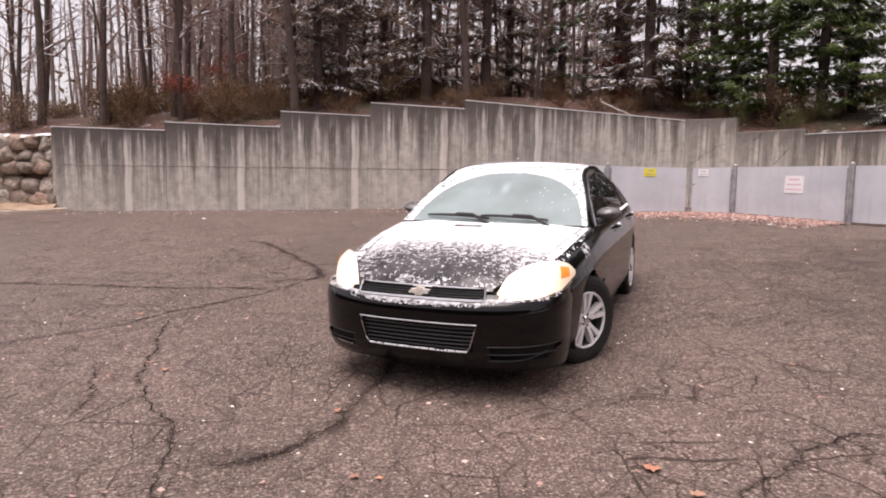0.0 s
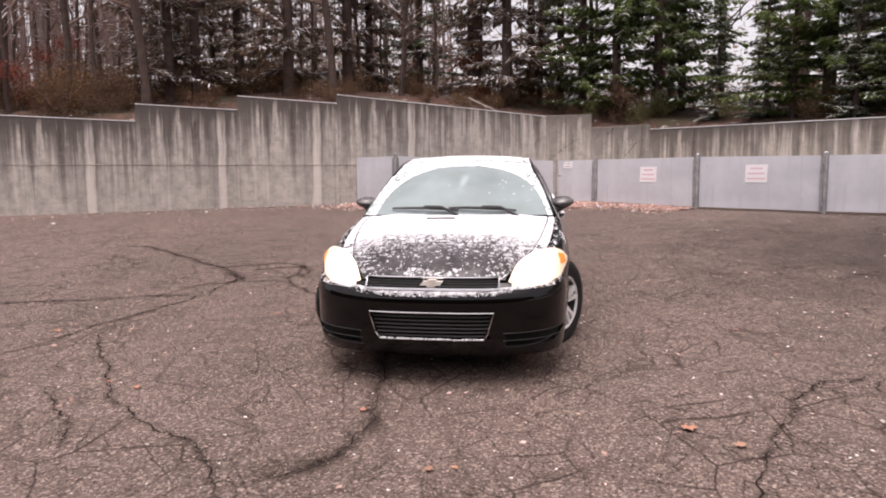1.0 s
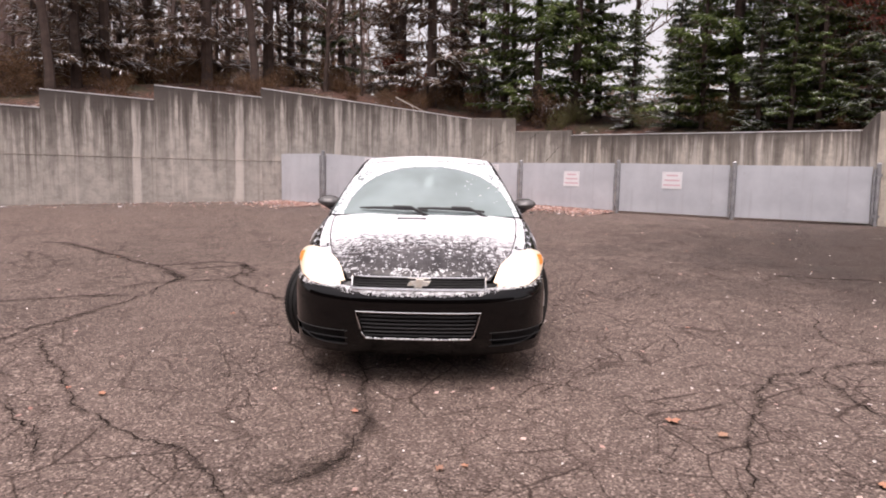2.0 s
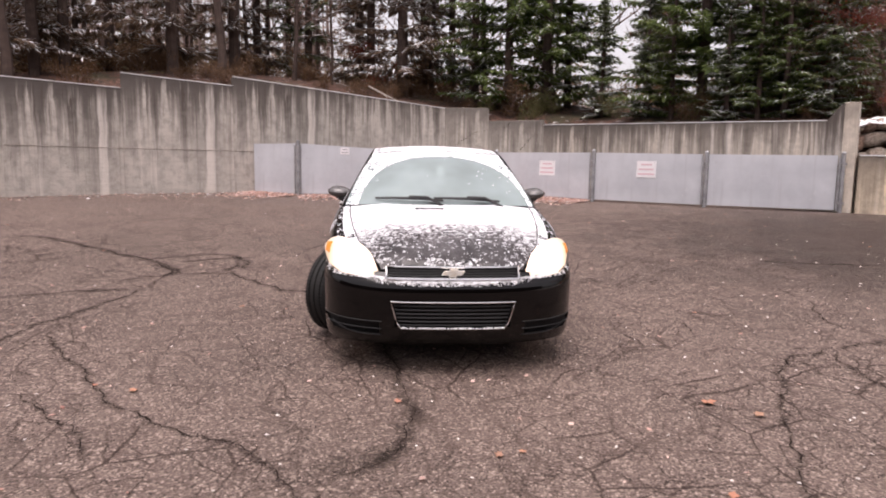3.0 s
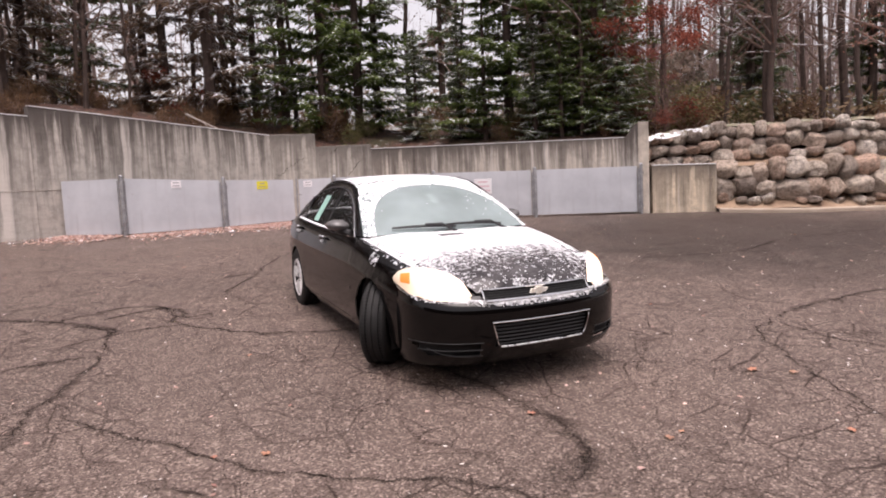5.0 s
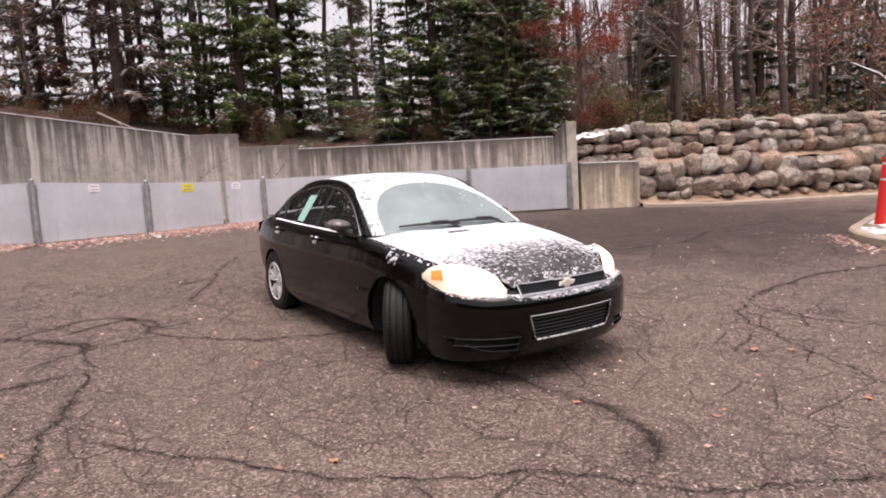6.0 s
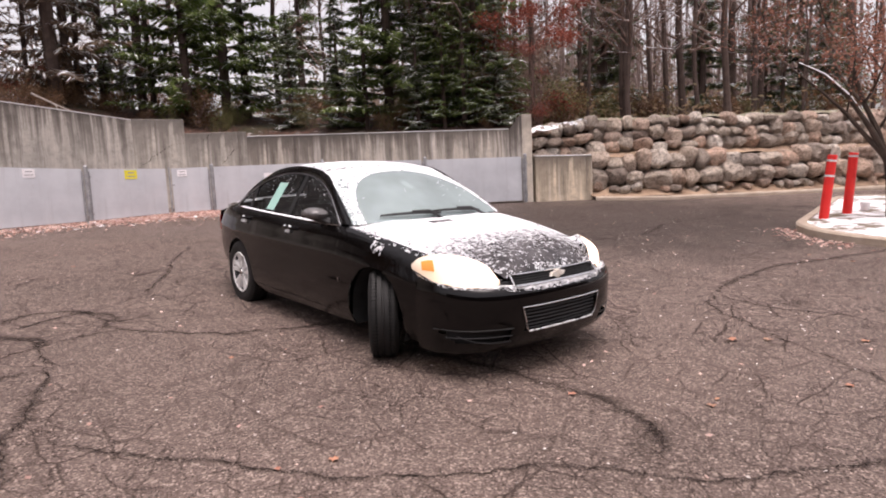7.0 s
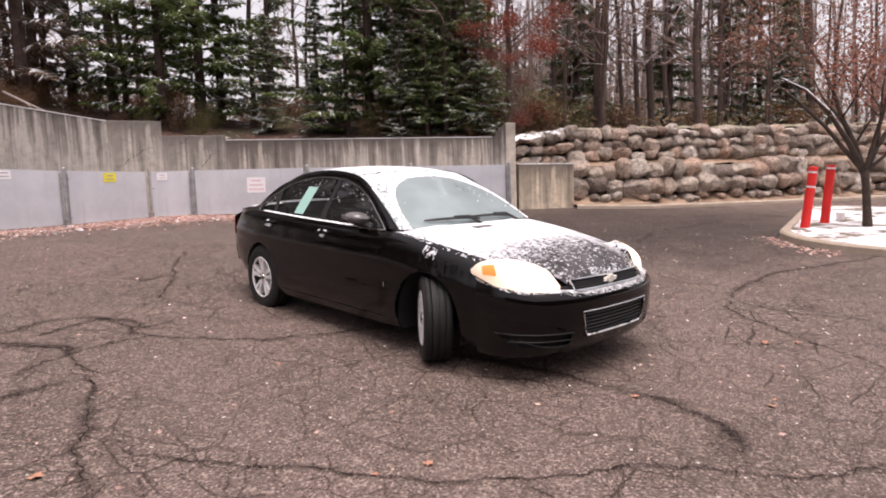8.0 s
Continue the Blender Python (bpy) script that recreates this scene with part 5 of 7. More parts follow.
def conifer(seed, h=12.0, spread=2.2, needle=None, start=0.06, dens=1.0, snow=0.16, label="dark evergreen with snow-dusted boughs"):
    rng = random.Random(seed)
    root = new("evergreen_tree")
    bm = bmesh.new()
    tube(bm, [(0, 0, -0.3), (0.03, 0.02, h * 0.4), (0, 0.05, h * 0.75), (0, 0, h)], [0.15, 0.11, 0.06, 0.012], 8)
    bw, bl, bs = bm, bmesh.new(), bmesh.new()
    z = h * start
    while z < h * 0.97:
        f = 1 - z / h
        n = rng.randint(3, 6)
        for j in range(n):
            a = rng.uniform(0, 2 * math.pi)
            L = spread * (f ** 0.75) * rng.uniform(0.32, 1.2) + 0.15
            droop = rng.uniform(-0.30, 0.12)
            out = Vector((math.cos(a), math.sin(a), 0))
            side = Vector((-out.y, out.x, 0))
            pts = [Vector((0, 0, z)) + out * L * t + Vector((0, 0, droop * L * t * t + 0.10 * L * t)) for t in (0, 0.35, 0.7, 1.0)]
            tube(bw, pts, [0.022, 0.016, 0.01, 0.004], 3, cap=False)
            m = max(8, int(L * 38 * dens))
            for i in range(m):
                t = 0.12 + 0.88 * (i + rng.random()) / m
                p = Vector((0, 0, z)) + out * L * t + Vector((0, 0, droop * L * t * t + 0.10 * L * t))
                for sgn in (-1, 1):
                    al = (out * rng.uniform(0.2, 0.9) + side * sgn * rng.uniform(0.4, 1.1) + Vector((0, 0, rng.uniform(-0.75, 0.15)))).normalized()
                    sd = al.cross(Vector((rng.uniform(-0.6, 0.6), rng.uniform(-0.6, 0.6), 1))).normalized()
                    l = rng.uniform(0.10, 0.34) * (0.75 + 0.5 * (1 - t))
                    if rng.random() < snow * 1.5:
                        leaf_quad(bs, p + Vector((0, 0, 0.03)), al, sd, l * 0.95, l * 0.075)
                    leaf_quad(bl, p, al, sd, l, l * 0.14)
        z += rng.uniform(0.24, 0.62) * (0.6 + 0.4 * f) / dens ** 0.5
    part("trunk", bw, M_BARK, root)
    part("crown", bl, needle or M_NEEDLE, root)
    if len(bs.faces):
        tagged(part("snow_dusting", bs, M_SNOW, root, "snow lying on the boughs"), kind="stuff")
    else:
        bs.free()
    tagged(root, label, "tree", "trees on the bank")
    return root


def leafy_bush(seed, name, h, spread, material, label, n=900, size=0.13, cat="tree", clumps=0):
    rng = random.Random(seed)
    root = new(name)
    bm = bmesh.new()
    tips = []
    for i in range(7):
        a = rng.uniform(0, 2 * math.pi)
        d = Vector((math.cos(a) * spread / h * 0.7, math.sin(a) * spread / h * 0.7, 1)).normalized()
        limb(bm, rng, Vector((rng.uniform(-0.15, 0.15), rng.uniform(-0.15, 0.15), -0.1)), d, h * rng.uniform(0.6, 0.95), 0.03, 5, 2, tips, 0.25)
    part("stem", bm, M_TWIG, root)
    bm = bmesh.new()
    wide = 1.0
    if clumps:
        tips, wide = rng.sample(tips, clumps), 2.1
    for i in range(n):
        p, d = rng.choice(tips)
        q = p - d * rng.uniform(0, 0.5) + Vector((rng.gauss(0, 0.16), rng.gauss(0, 0.16), rng.gauss(0, 0.10))) * wide
        al = Vector((rng.uniform(-1, 1), rng.uniform(-1, 1), rng.uniform(-1, 0.3))).normalized()
        leaf_quad(bm, q, al, al.orthogonal().normalized(), size * rng.uniform(0.6, 1.3), size * 0.4)
    part("foliage", bm, material, root)
    tagged(root, label, cat, "undergrowth on the bank" if cat == "shrub" else "trees on the bank")
    return root


def plant(kinds, spots):
    """Puts kinds of tree, in turn, at spots (s, d, turn, size)."""
    used = set()
    for i, (k, s, d, turn, size) in enumerate(spots):
        p = bank_point(s, d, False)
        m = Matrix.Translation((p.x, p.y, p.z - 0.05)) @ Matrix.Rotation(turn, 4, "Z") @ Matrix.Scale(size, 4)
        if k in used:
            o = copy_thing(kinds[k], Matrix.Translation((p.x, p.y, p.z - 0.05)) @ Matrix.Rotation(turn, 4, "Z"))
            o.scale = (size, size, size)
        else:
            used.add(k)
            kinds[k].matrix_world = m


KINDS = {
    "b1": bare_tree(11, 14, 0.105), "b2": bare_tree(12, 13, 0.085, 0.15), "b3": bare_tree(13, 15, 0.125), "b4": bare_tree(14, 11, 0.062, 0.25),
    "p1": conifer(21, 13, 1.75, dens=0.72, snow=0.38), "p2": conifer(22, 12, 1.7, M_NEEDLE2, dens=0.62, snow=0.45, label="brownish spruce with snow on its drooping boughs"), "p3": conifer(23, 14, 1.95, M_NEEDLE, dens=0.75, snow=0.24),
    "g2": conifer(26, 14, 2.7, M_GREEN, 0.03, 1.25, 0.10, "tall green pine standing close behind the wall"), "g1": conifer(24, 10, 2.3, M_GREEN, 0.04, 0.95, 0.15, "green young pine standing behind the wall"), "s1": conifer(25, 7.5, 1.5, M_NEEDLE, 0.03, 1.3, 0.38, "small conical spruce dusted with snow"),
    "o1": leafy_bush(31, "red_oak", 6.6, 2.0, M_OAK, "young oak with rust-red leaves still on", 5200, 0.10, clumps=14), "o2": leafy_bush(32, "red_oak", 3.2, 2.0, M_OAK, "low oak with red-brown leaves", 3000, 0.10, clumps=8),
    "u1": leafy_bush(33, "shrub", 1.5, 1.6, M_BRUSH, "olive-brown leafy undergrowth on the bank", 1700, 0.07, "shrub"), "u2": leafy_bush(34, "shrub", 1.2, 1.5, M_BROWN, "brown withered undergrowth on the bank", 1400, 0.07, "shrub"),
}


def forest():
    rng = random.Random(5)
    spots = []
    # single trees that stand out: (kind, place along the edge, distance behind it, size)
    for k, s, d, size in (("b3", 3.74, 2.5, 1.1), ("b1", 3.2, 1.4, 1.0), ("b3", 2.6, 2.2, 1.0), ("b1", 4.3, 2.6, 1.0), ("p2", 4.8, 5.0, 0.9), ("p2", 5.5, 3.4, 1.0), ("b3", 5.0, 1.6, 1.0), ("p2", 6.0, 6.2, 1.1), ("b3", 7.0, 2.2, 1.0), ("p2", 7.5, 5.6, 1.0), ("p1", 8.1, 6.5, 1.0),
                          ("p2", 8.6, 5.0, 1.05), ("p2", 9.08, 4.2, 1.0), ("p1", 9.42, 4.6, 1.0), ("p1", 9.66, 3.0, 0.95), ("g1", 10.12, 2.0, 1.0), ("g1", 10.52, 2.6, 1.05), ("p1", 10.70, 3.2, 0.9), ("b1", 10.98, 4.0, 0.9), ("s1", 10.82, 14.0, 1.35), ("s1", 11.2, 2.0, 0.46), ("s1", 11.62, 1.7, 0.52),
                          ("g2", 12.0, 1.9, 1.0), ("p3", 12.25, 3.4, 0.95), ("g2", 12.45, 2.8, 0.92), ("p3", 12.64, 2.4, 1.0), ("b1", 13.1, 4.2, 0.9), ("b3", 14.08, 3.0, 1.0), ("b1", 14.64, 4.0, 1.0), ("o1", 14.42, 1.8, 0.58), ("o1", 14.28, 1.4, 0.40), ("b3", 17.0, 2.0, 0.9), ("b1", 16.06, 4.0, 1.0),
                          ("b3", 18.12, 7.0, 1.25), ("b3", 19.02, 6.0, 1.5), ("s1", 18.66, 9.0, 1.2), ("s1", 19.06, 10.0, 1.1), ("s1", 19.12, 9.0, 1.0), ("s1", 17.2, 13.0, 1.1), ("g1", 12.92, 1.6, 0.55), ("g1", 12.72, 1.2, 0.48), ("s1", 13.08, 1.2, 0.52), ("g1", 11.86, 1.3, 0.50), ("s1", 12.32, 1.0, 0.45), ("g1", 12.55, 1.0, 0.42), ("o2", 3.9, 2.4, 0.6), ("o2", 8.7, 4.0, 0.5), ("p2", 9.3, 9.5, 0.9), ("p2", 10.25, 10.5, 0.9), ("p2", 8.8, 12.0, 1.0), ("b4", 11.3, 6.0, 1.0), ("b2", 11.1, 9.0, 1.0)):
        spots.append((k, s, d, rng.uniform(0, 6.28), size))
    for lo, hi, n, near, far in ((1.2, 3.0, 24, 0.5, 26), (3.0, 5.0, 22, 1.2, 24), (4.6, 9.0, 28, 4.4, 20), (9.0, 10.5, 5, 3.5, 20), (11.8, 13.4, 6, 3.5, 20), (13.4, 16.0, 11, 3.0, 24), (16.0, 18.0, 19, 3.5, 24), (18.0, 19.8, 18, 4.0, 24), (5.2, 10.4, 6, 1.8, 3.6), (11.8, 13.2, 3, 1.2, 3.0)):
        for i in range(n):
            s = lo + (hi - lo) * (i + rng.random()) / n
            d = near + (far - near) * rng.random() ** 1.2
            deep = d > 5
            if s < 5:
                k = rng.choice(("b1", "b2", "b3", "b4", "b4", "b2"))
            elif s < 9:
                k = rng.choice(("b1", "b4", "p2", "p2", "p2", "b2") if deep else ("b4", "p2"))
            elif s < 13.4:
                k = rng.choice(("p2", "b2", "b4", "b1", "b4") if deep else ("b1", "b4", "b2"))
            else:
                k = rng.choice(("b1", "b2", "b3", "b4", "b2", "b1", "s1") if deep else ("b2", "b4", "b4"))
            spots.append((k, s, d, rng.uniform(0, 6.28), rng.uniform(0.75, 1.2)))
    for lo, hi, n in ((1.5, 5.5, 34), (5.5, 12.8, 40), (12.8, 18.5, 20)):
        for i in range(n):
            s = rng.uniform(lo, hi)
            spots.append((rng.choice(("u1", "u2", "u2")) if s > 12.8 else "u2", s, rng.uniform(3.5 if 5 < s < 9.5 else 1.0, 9.0), rng.uniform(0, 6.28), rng.uniform(0.5, 1.15)))
    for lo, hi, n, kinds in ((3.0, 6.5, 10, ("u2",)), (6.5, 9.8, 20, ("u2",)), (9.8, 13.0, 18, ("u1", "u2"))):
        for i in range(n):
            spots.append((rng.choice(kinds), rng.uniform(lo, hi), rng.uniform(0.8, 3.4), rng.uniform(0, 6.28), rng.uniform(0.28, 0.6)))
    # dark evergreens behind the red oak
    spots += [("p3", 13.50, 4.2, 0.4, 0.72), ("g1", 13.85, 6.0, 2.1, 0.95), ("p3", 14.15, 8.0, 3.3, 0.85), ("g1", 14.5, 7.0, 5.0, 0.7)]
    plant(KINDS, spots)


forest()


def far_woods():
    """The woods go on behind: slender stems and brushwood past counting."""
    rng = random.Random(9)
    bm = bmesh.new()
    for i in range(1150):
        s = rng.choice((rng.uniform(0.6, 20.2), rng.uniform(0.6, 9.0), rng.uniform(0.4, 4.5), rng.uniform(16.6, 20.2), rng.uniform(17.4, 20.2)))
        if 9.5 < s < 13 and rng.random() < (0.9 if 10.4 < s < 11.8 else 0.6):
            continue
        if 13.2 < s < 18.4 and rng.random() < 0.55:
            continue
        d = rng.uniform(9, 44)
        p = bank_point(s, d, False)
        h, r = rng.uniform(6, 15), rng.uniform(0.03, 0.11)
        lean = Vector((rng.uniform(-0.07, 0.07), rng.uniform(-0.07, 0.07), 1))
        bend = Vector((rng.uniform(-0.4, 0.4), rng.uniform(-0.4, 0.4), 0))
        tube(bm, [p, p + lean * h * 0.5 + bend, p + lean * h], [r, r * 0.7, 0.012], 4, cap=False)
        for k in range(9):
            f = rng.uniform(0.08, 0.95)
            a = rng.uniform(0, 6.28)
            q = p + lean * h * f + bend * (f * 2 if f < 0.5 else 2 - 2 * f)
            out = Vector((math.cos(a), math.sin(a), rng.uniform(0.1, 1.0))) * rng.uniform(0.5, 1.9)
            tube(bm, [q, q + out * 0.5 + Vector((0, 0, 0.06)), q + out], [0.020, 0.012, 0.004], 3, cap=False)
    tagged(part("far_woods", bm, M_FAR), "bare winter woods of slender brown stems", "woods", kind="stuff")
    bm = bmesh.new()
    for i in range(16000):
        s = rng.choice((rng.uniform(0.8, 20), rng.uniform(12.5, 19.5)))
        d = rng.uniform(3, 40)
        p = bank_point(s, d, False) + Vector((0, 0, abs(rng.gauss(0, 0.09)) * (4 + d * 0.35)))
        al = Vector((rng.uniform(-1, 1), rng.uniform(-1, 1), rng.uniform(-0.6, 1))).normalized()
        leaf_quad(bm, p, al, al.orthogonal().normalized(), rng.uniform(0.12, 0.32), rng.uniform(0.03, 0.07))
    tagged(part("underwood", bm, M_UNDER), "brown and olive brushwood on the forest floor", "undergrowth", kind="stuff")


def thicket():
    """Brush and low boughs of the woods far behind."""
    rng = random.Random(19)
    bm = bmesh.new()
    for i in range(44000):
        s, d = rng.choice((rng.uniform(0.3, 20.3), rng.uniform(4.8, 13.4), rng.uniform(15.5, 20.3), rng.uniform(13.4, 18.0))), rng.uniform(16, 46)
        p = bank_point(s, d, False) + Vector((0, 0, 5.0 * rng.random() ** 1.5))
        al = Vector((rng.uniform(-1, 1), rng.uniform(-1, 1), rng.uniform(-0.8, 1))).normalized()
        leaf_quad(bm, p, al, al.orthogonal().normalized(), rng.uniform(0.25, 0.75), rng.uniform(0.05, 0.13))
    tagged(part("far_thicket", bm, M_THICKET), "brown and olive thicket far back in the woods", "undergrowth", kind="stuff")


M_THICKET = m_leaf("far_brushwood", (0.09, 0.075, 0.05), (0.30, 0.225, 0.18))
thicket()
# far stems paler than near bark: aerial haze put into their colour
M_FAR = speckled("haze_paled_bark", (0.21, 0.150, 0.135), (0.36, 0.270, 0.245), 1.5, 0.95, 0)
M_UNDER = m_leaf("mixed_brushwood", (0.10, 0.085, 0.042), (0.33, 0.22, 0.13))
far_woods()


# ---- boulder walls ----
def m_boulder():
    m = mat("field_stone", rough=0.85)
    k = Net(m)
    r = k.each()
    tone = k.ramp(r, (0.0, (0.24, 0.190, 0.160)), (0.18, (0.70, 0.59, 0.49)), (0.36, (0.36, 0.29, 0.245)), (0.55, (0.66, 0.44, 0.33)), (0.75, (0.56, 0.47, 0.385)), (1.0, (0.86, 0.78, 0.70)))
    c = k.mix(k.ramp(k.noise(8.0, 6, 0.72), (0.43, 0.0), (0.66, 0.80)), tone, (0.080, 0.060, 0.052))
    c = k.mix(k.ramp(k.noise(3.0, 4, 0.6), (0.45, 0.0), (0.70, 0.45)), c, (0.40, 0.315, 0.25))
    c = k.mix(k.ramp(k.noise(24, 5, 0.7), (0.56, 0.0), (0.72, 0.5)), c, (0.66, 0.59, 0.52))
    k.colour(c)
    k.bump(k.noise(16, 6, 0.75), 1.0, 0.09)
    return m


M_ROCK = m_boulder()


def rock_mesh(seed):
    rng = random.Random(seed)
    bm = bmesh.new()
    bmesh.ops.create_icosphere(bm, subdivisions=3, radius=0.55)
    o = Vector((rng.uniform(0, 50), rng.uniform(0, 50), rng.uniform(0, 50)))
    cuts = [(Vector((rng.gauss(0, 1), rng.gauss(0, 1), rng.gauss(0, 1))).normalized(), rng.uniform(0.36, 0.50)) for _ in range(11)]
    for v in bm.verts:
        p = v.co / 0.55
        p = p * 0.46 / (abs(p.x) ** 3.2 + abs(p.y) ** 3.2 + abs(p.z) ** 3.2) ** (1 / 3.2)
        for n, d in cuts:
            e = p.dot(n) - d
            if e > 0:
                p = p - n * e * 0.985
        v.co = p + p.normalized() * (0.035 * noise.noise(p * 2.6 + o) + 0.03 * noise.noise(p * 7 + o) + 0.012 * noise.noise(p * 17 + o))
    for v in bm.verts:
        v.co.x *= 1.12
        v.co.z *= 1.10
    return mesh_of(bm, "boulder", M_ROCK, False)


ROCKS = [rock_mesh(40 + i) for i in range(10)]


def boulder_wall(name, line, base, courses, seed, label, top=None, dip=0.0):
    """Courses of rough boulders along a plan line; base: height of the foot above the lot."""
    rng = random.Random(seed)
    root = new(name)
    tagged(root, label, "wall", kind="structure")
    pts = [Vector(p) for p in line]
    seg = [(b - a).length for a, b in zip(pts, pts[1:])]
    total = sum(seg)

    def at(t):
        for a, b, l in zip(pts, pts[1:], seg):
            if t <= l:
                return a.lerp(b, t / l), (b - a).normalized()
            t -= l
        return pts[-1], (pts[-1] - pts[-2]).normalized()

    H = sum(courses)
    bm = bmesh.new()
    rows = []
    for i in range(41):
        p, d = at(total * i / 40)
        n = Vector((-d.y, d.x))
        q = p + n * 0.24
        z = ground_z(p.x, p.y) + base
        w = p + n * 1.0
        rows.append([(q.x, q.y, z - 0.4), (q.x + n.x * 0.04, q.y + n.y * 0.04, z + H - 0.12), (w.x, w.y, z + H - 0.08)])
    grid(bm, rows)
    part("earth_core", bm, M_SOIL, root)
    z0 = 0.0
    for c, h in enumerate(courses):
        t = rng.uniform(-0.3, 0)
        while t < total:
            w = rng.choice((rng.uniform(0.85, 1.2), rng.uniform(1.0, 1.4), rng.uniform(1.2, 1.65))) * h
            p, d = at(min(max(t + w / 2, 0), total))
            n = Vector((-d.y, d.x))
            hh = h * rng.uniform(0.74, 1.25)
            if h < 0.25 and rng.random() < 0.35:
                t += w
                continue
            o = new("boulder", rng.choice(ROCKS))
            o.parent = root
            z = ground_z(p.x, p.y) + base + z0 + h * 0.5 + rng.uniform(-0.07, 0.07) - dip * max(0, 1 - t / 2.0)
            q = p + n * (0.10 + 0.07 * c + rng.uniform(-0.05, 0.06))
            o.matrix_local = Matrix.Translation((q.x, q.y, z)) @ Matrix.Rotation(math.atan2(d.y, d.x), 4, "Z") @ Euler((rng.uniform(-0.3, 0.3), rng.choice((0, math.pi)) + rng.uniform(-0.2, 0.2), rng.choice((0, math.pi)) + rng.uniform(-0.15, 0.15))).to_matrix().to_4x4() @ Matrix.Diagonal((w * 1.14, 0.74, hh * 1.18, 1))
            t += w * 0.96
        z0 += h
    if top:
        bm = bmesh.new()
        rr = []
        for i in range(121):
            p, d = at(total * i / 120)
            n = Vector((-d.y, d.x))
            z = ground_z(p.x, p.y) + base + H - dip * max(0, 1 - total * i / 120 / 2.0)
            rr.append([(p.x + n.x * o, p.y + n.y * o, z + e + 0.05 * noise.noise(Vector((p.x * 2, p.y * 2, o)))) for o, e in ((0.16, -0.02), (0.3, 0.05), (0.55, 0.05), (0.9, 0.0))])
        grid(bm, rr)
        part("top_cover", bm, top, root)
    return root


def tier_snow():
    """Old snow in scraps on the first top stones beside the pier."""
    a, b = Vector((11.02, 9.78)), Vector((12.45, 8.55))

    def lie(u, v):
        p = a.lerp(b, u) + Vector((0.65, 0.76)) * 0.16 * v
        z = ground_z(p.x, p.y) + 2.03 - 0.26 * max(0, 1 - u * 0.95) + 0.03 * (1 - v * v) + 0.05 * noise.noise(Vector((p.x * 4, p.y * 4, 4)))
        return Vector((p.x, p.y, z + 0.05 * v))
    tagged(part("tier_snow", snow_sheet(lie, 150, 30, lambda u, v: 0.62 - 0.3 * u, 0.006, 14.0), M_SNOW, smooth=True), "scraps of old snow on the top boulders beside the pier", "snow", kind="stuff")


M_TURF = speckled("frosted_turf", (0.13, 0.115, 0.060), (0.36, 0.33, 0.27), 5, 0.95, 0.8, 30)
boulder_wall("boulder_wall_lower", [(11.93, 8.38), (12.17, 7.6), (12.55, 6.65), (14.35, 4.55), (16.2, 2.4), (18.4, -0.2), (21, -4)], 0.14, [0.20, 0.40, 0.38], 71, "lower tier of a dry-laid wall of rough field boulders")
boulder_wall("boulder_wall_upper", [(10.95, 9.90), (12.0, 9.2), (12.75, 8.0), (13.15, 6.9), (14.95, 4.85), (16.8, 2.7), (19.0, 0.1), (21.6, -3.6)], 1.15, [0.31, 0.30, 0.27], 72, "upper tier of rough boulders set back behind the lower", M_TURF, 0.26)
boulder_wall("boulder_wall_west", [(-17, 16.2), (-14, 16.5), (-11.05, 16.85)], 0.05, [0.40, 0.42, 0.40, 0.36, 0.34], 73, "rough boulder wall with snow on its top stones", M_SNOW)


# ---- kerbs ----
def kerb(name, line, label, h=0.13, w=0.16):
    bm = bmesh.new()
    rows = []
    pts = [Vector(p) for p in line]
    for i, p in enumerate(pts):
        d = (pts[min(i + 1, len(pts) - 1)] - pts[max(i - 1, 0)]).normalized()
        n = Vector((-d.y, d.x))
        z = ground_z(p.x, p.y)
        rows.append([(p.x + n.x * o, p.y + n.y * o, z + e) for o, e in ((-0.01, -0.1), (0.0, h - 0.03), (0.03, h), (w, h), (w, -0.1))])
    vs = grid(bm, rows)
    bm.faces.new(vs[0])
    bm.faces.new(vs[-1][::-1])
    ob = part(name, bm, M_KERB)
    tagged(ob, label, "kerb", kind="structure")
    return ob


kerb("kerb", [(11.55, 8.15), (11.85, 7.2), (12.2, 6.45), (14.05, 4.25), (15.9, 2.1), (18.1, -0.5), (21, -4.3)], "low concrete kerb along the foot of the boulders", 0.10)
kerb("kerb", [(-17, 15.0), (-14, 15.5), (-11.6, 15.85), (-10.9, 16.35), (-10.6, 16.62)], "low concrete kerb curving to the wall's end", 0.10)


def verge(name, front, back, label):
    bm = bmesh.new()
    grid(bm, [[(a[0] + (b[0] - a[0]) * j / 4, a[1] + (b[1] - a[1]) * j / 4, ground_z(*a) + 0.09 + 0.04 * noise.noise(Vector((a[0] * 2, a[1] * 2, j))) + 0.066 * j) for j in range(5)] for a, b in zip(front, back)])
    tagged(part(name, bm, M_VERGE, smooth=True), label, "ground", kind="structure")


def resample(line, n):
    pts = [Vector(p) for p in line]
    seg = [(b - a).length for a, b in zip(pts, pts[1:])]
    out = []
    for i in range(n):
        t = sum(seg) * i / (n - 1)
        for a, b, l in zip(pts, pts[1:], seg):
            if t <= l + 1e-6:
                out.append(tuple(a.lerp(b, t / l)))
                break
            t -= l
    return out


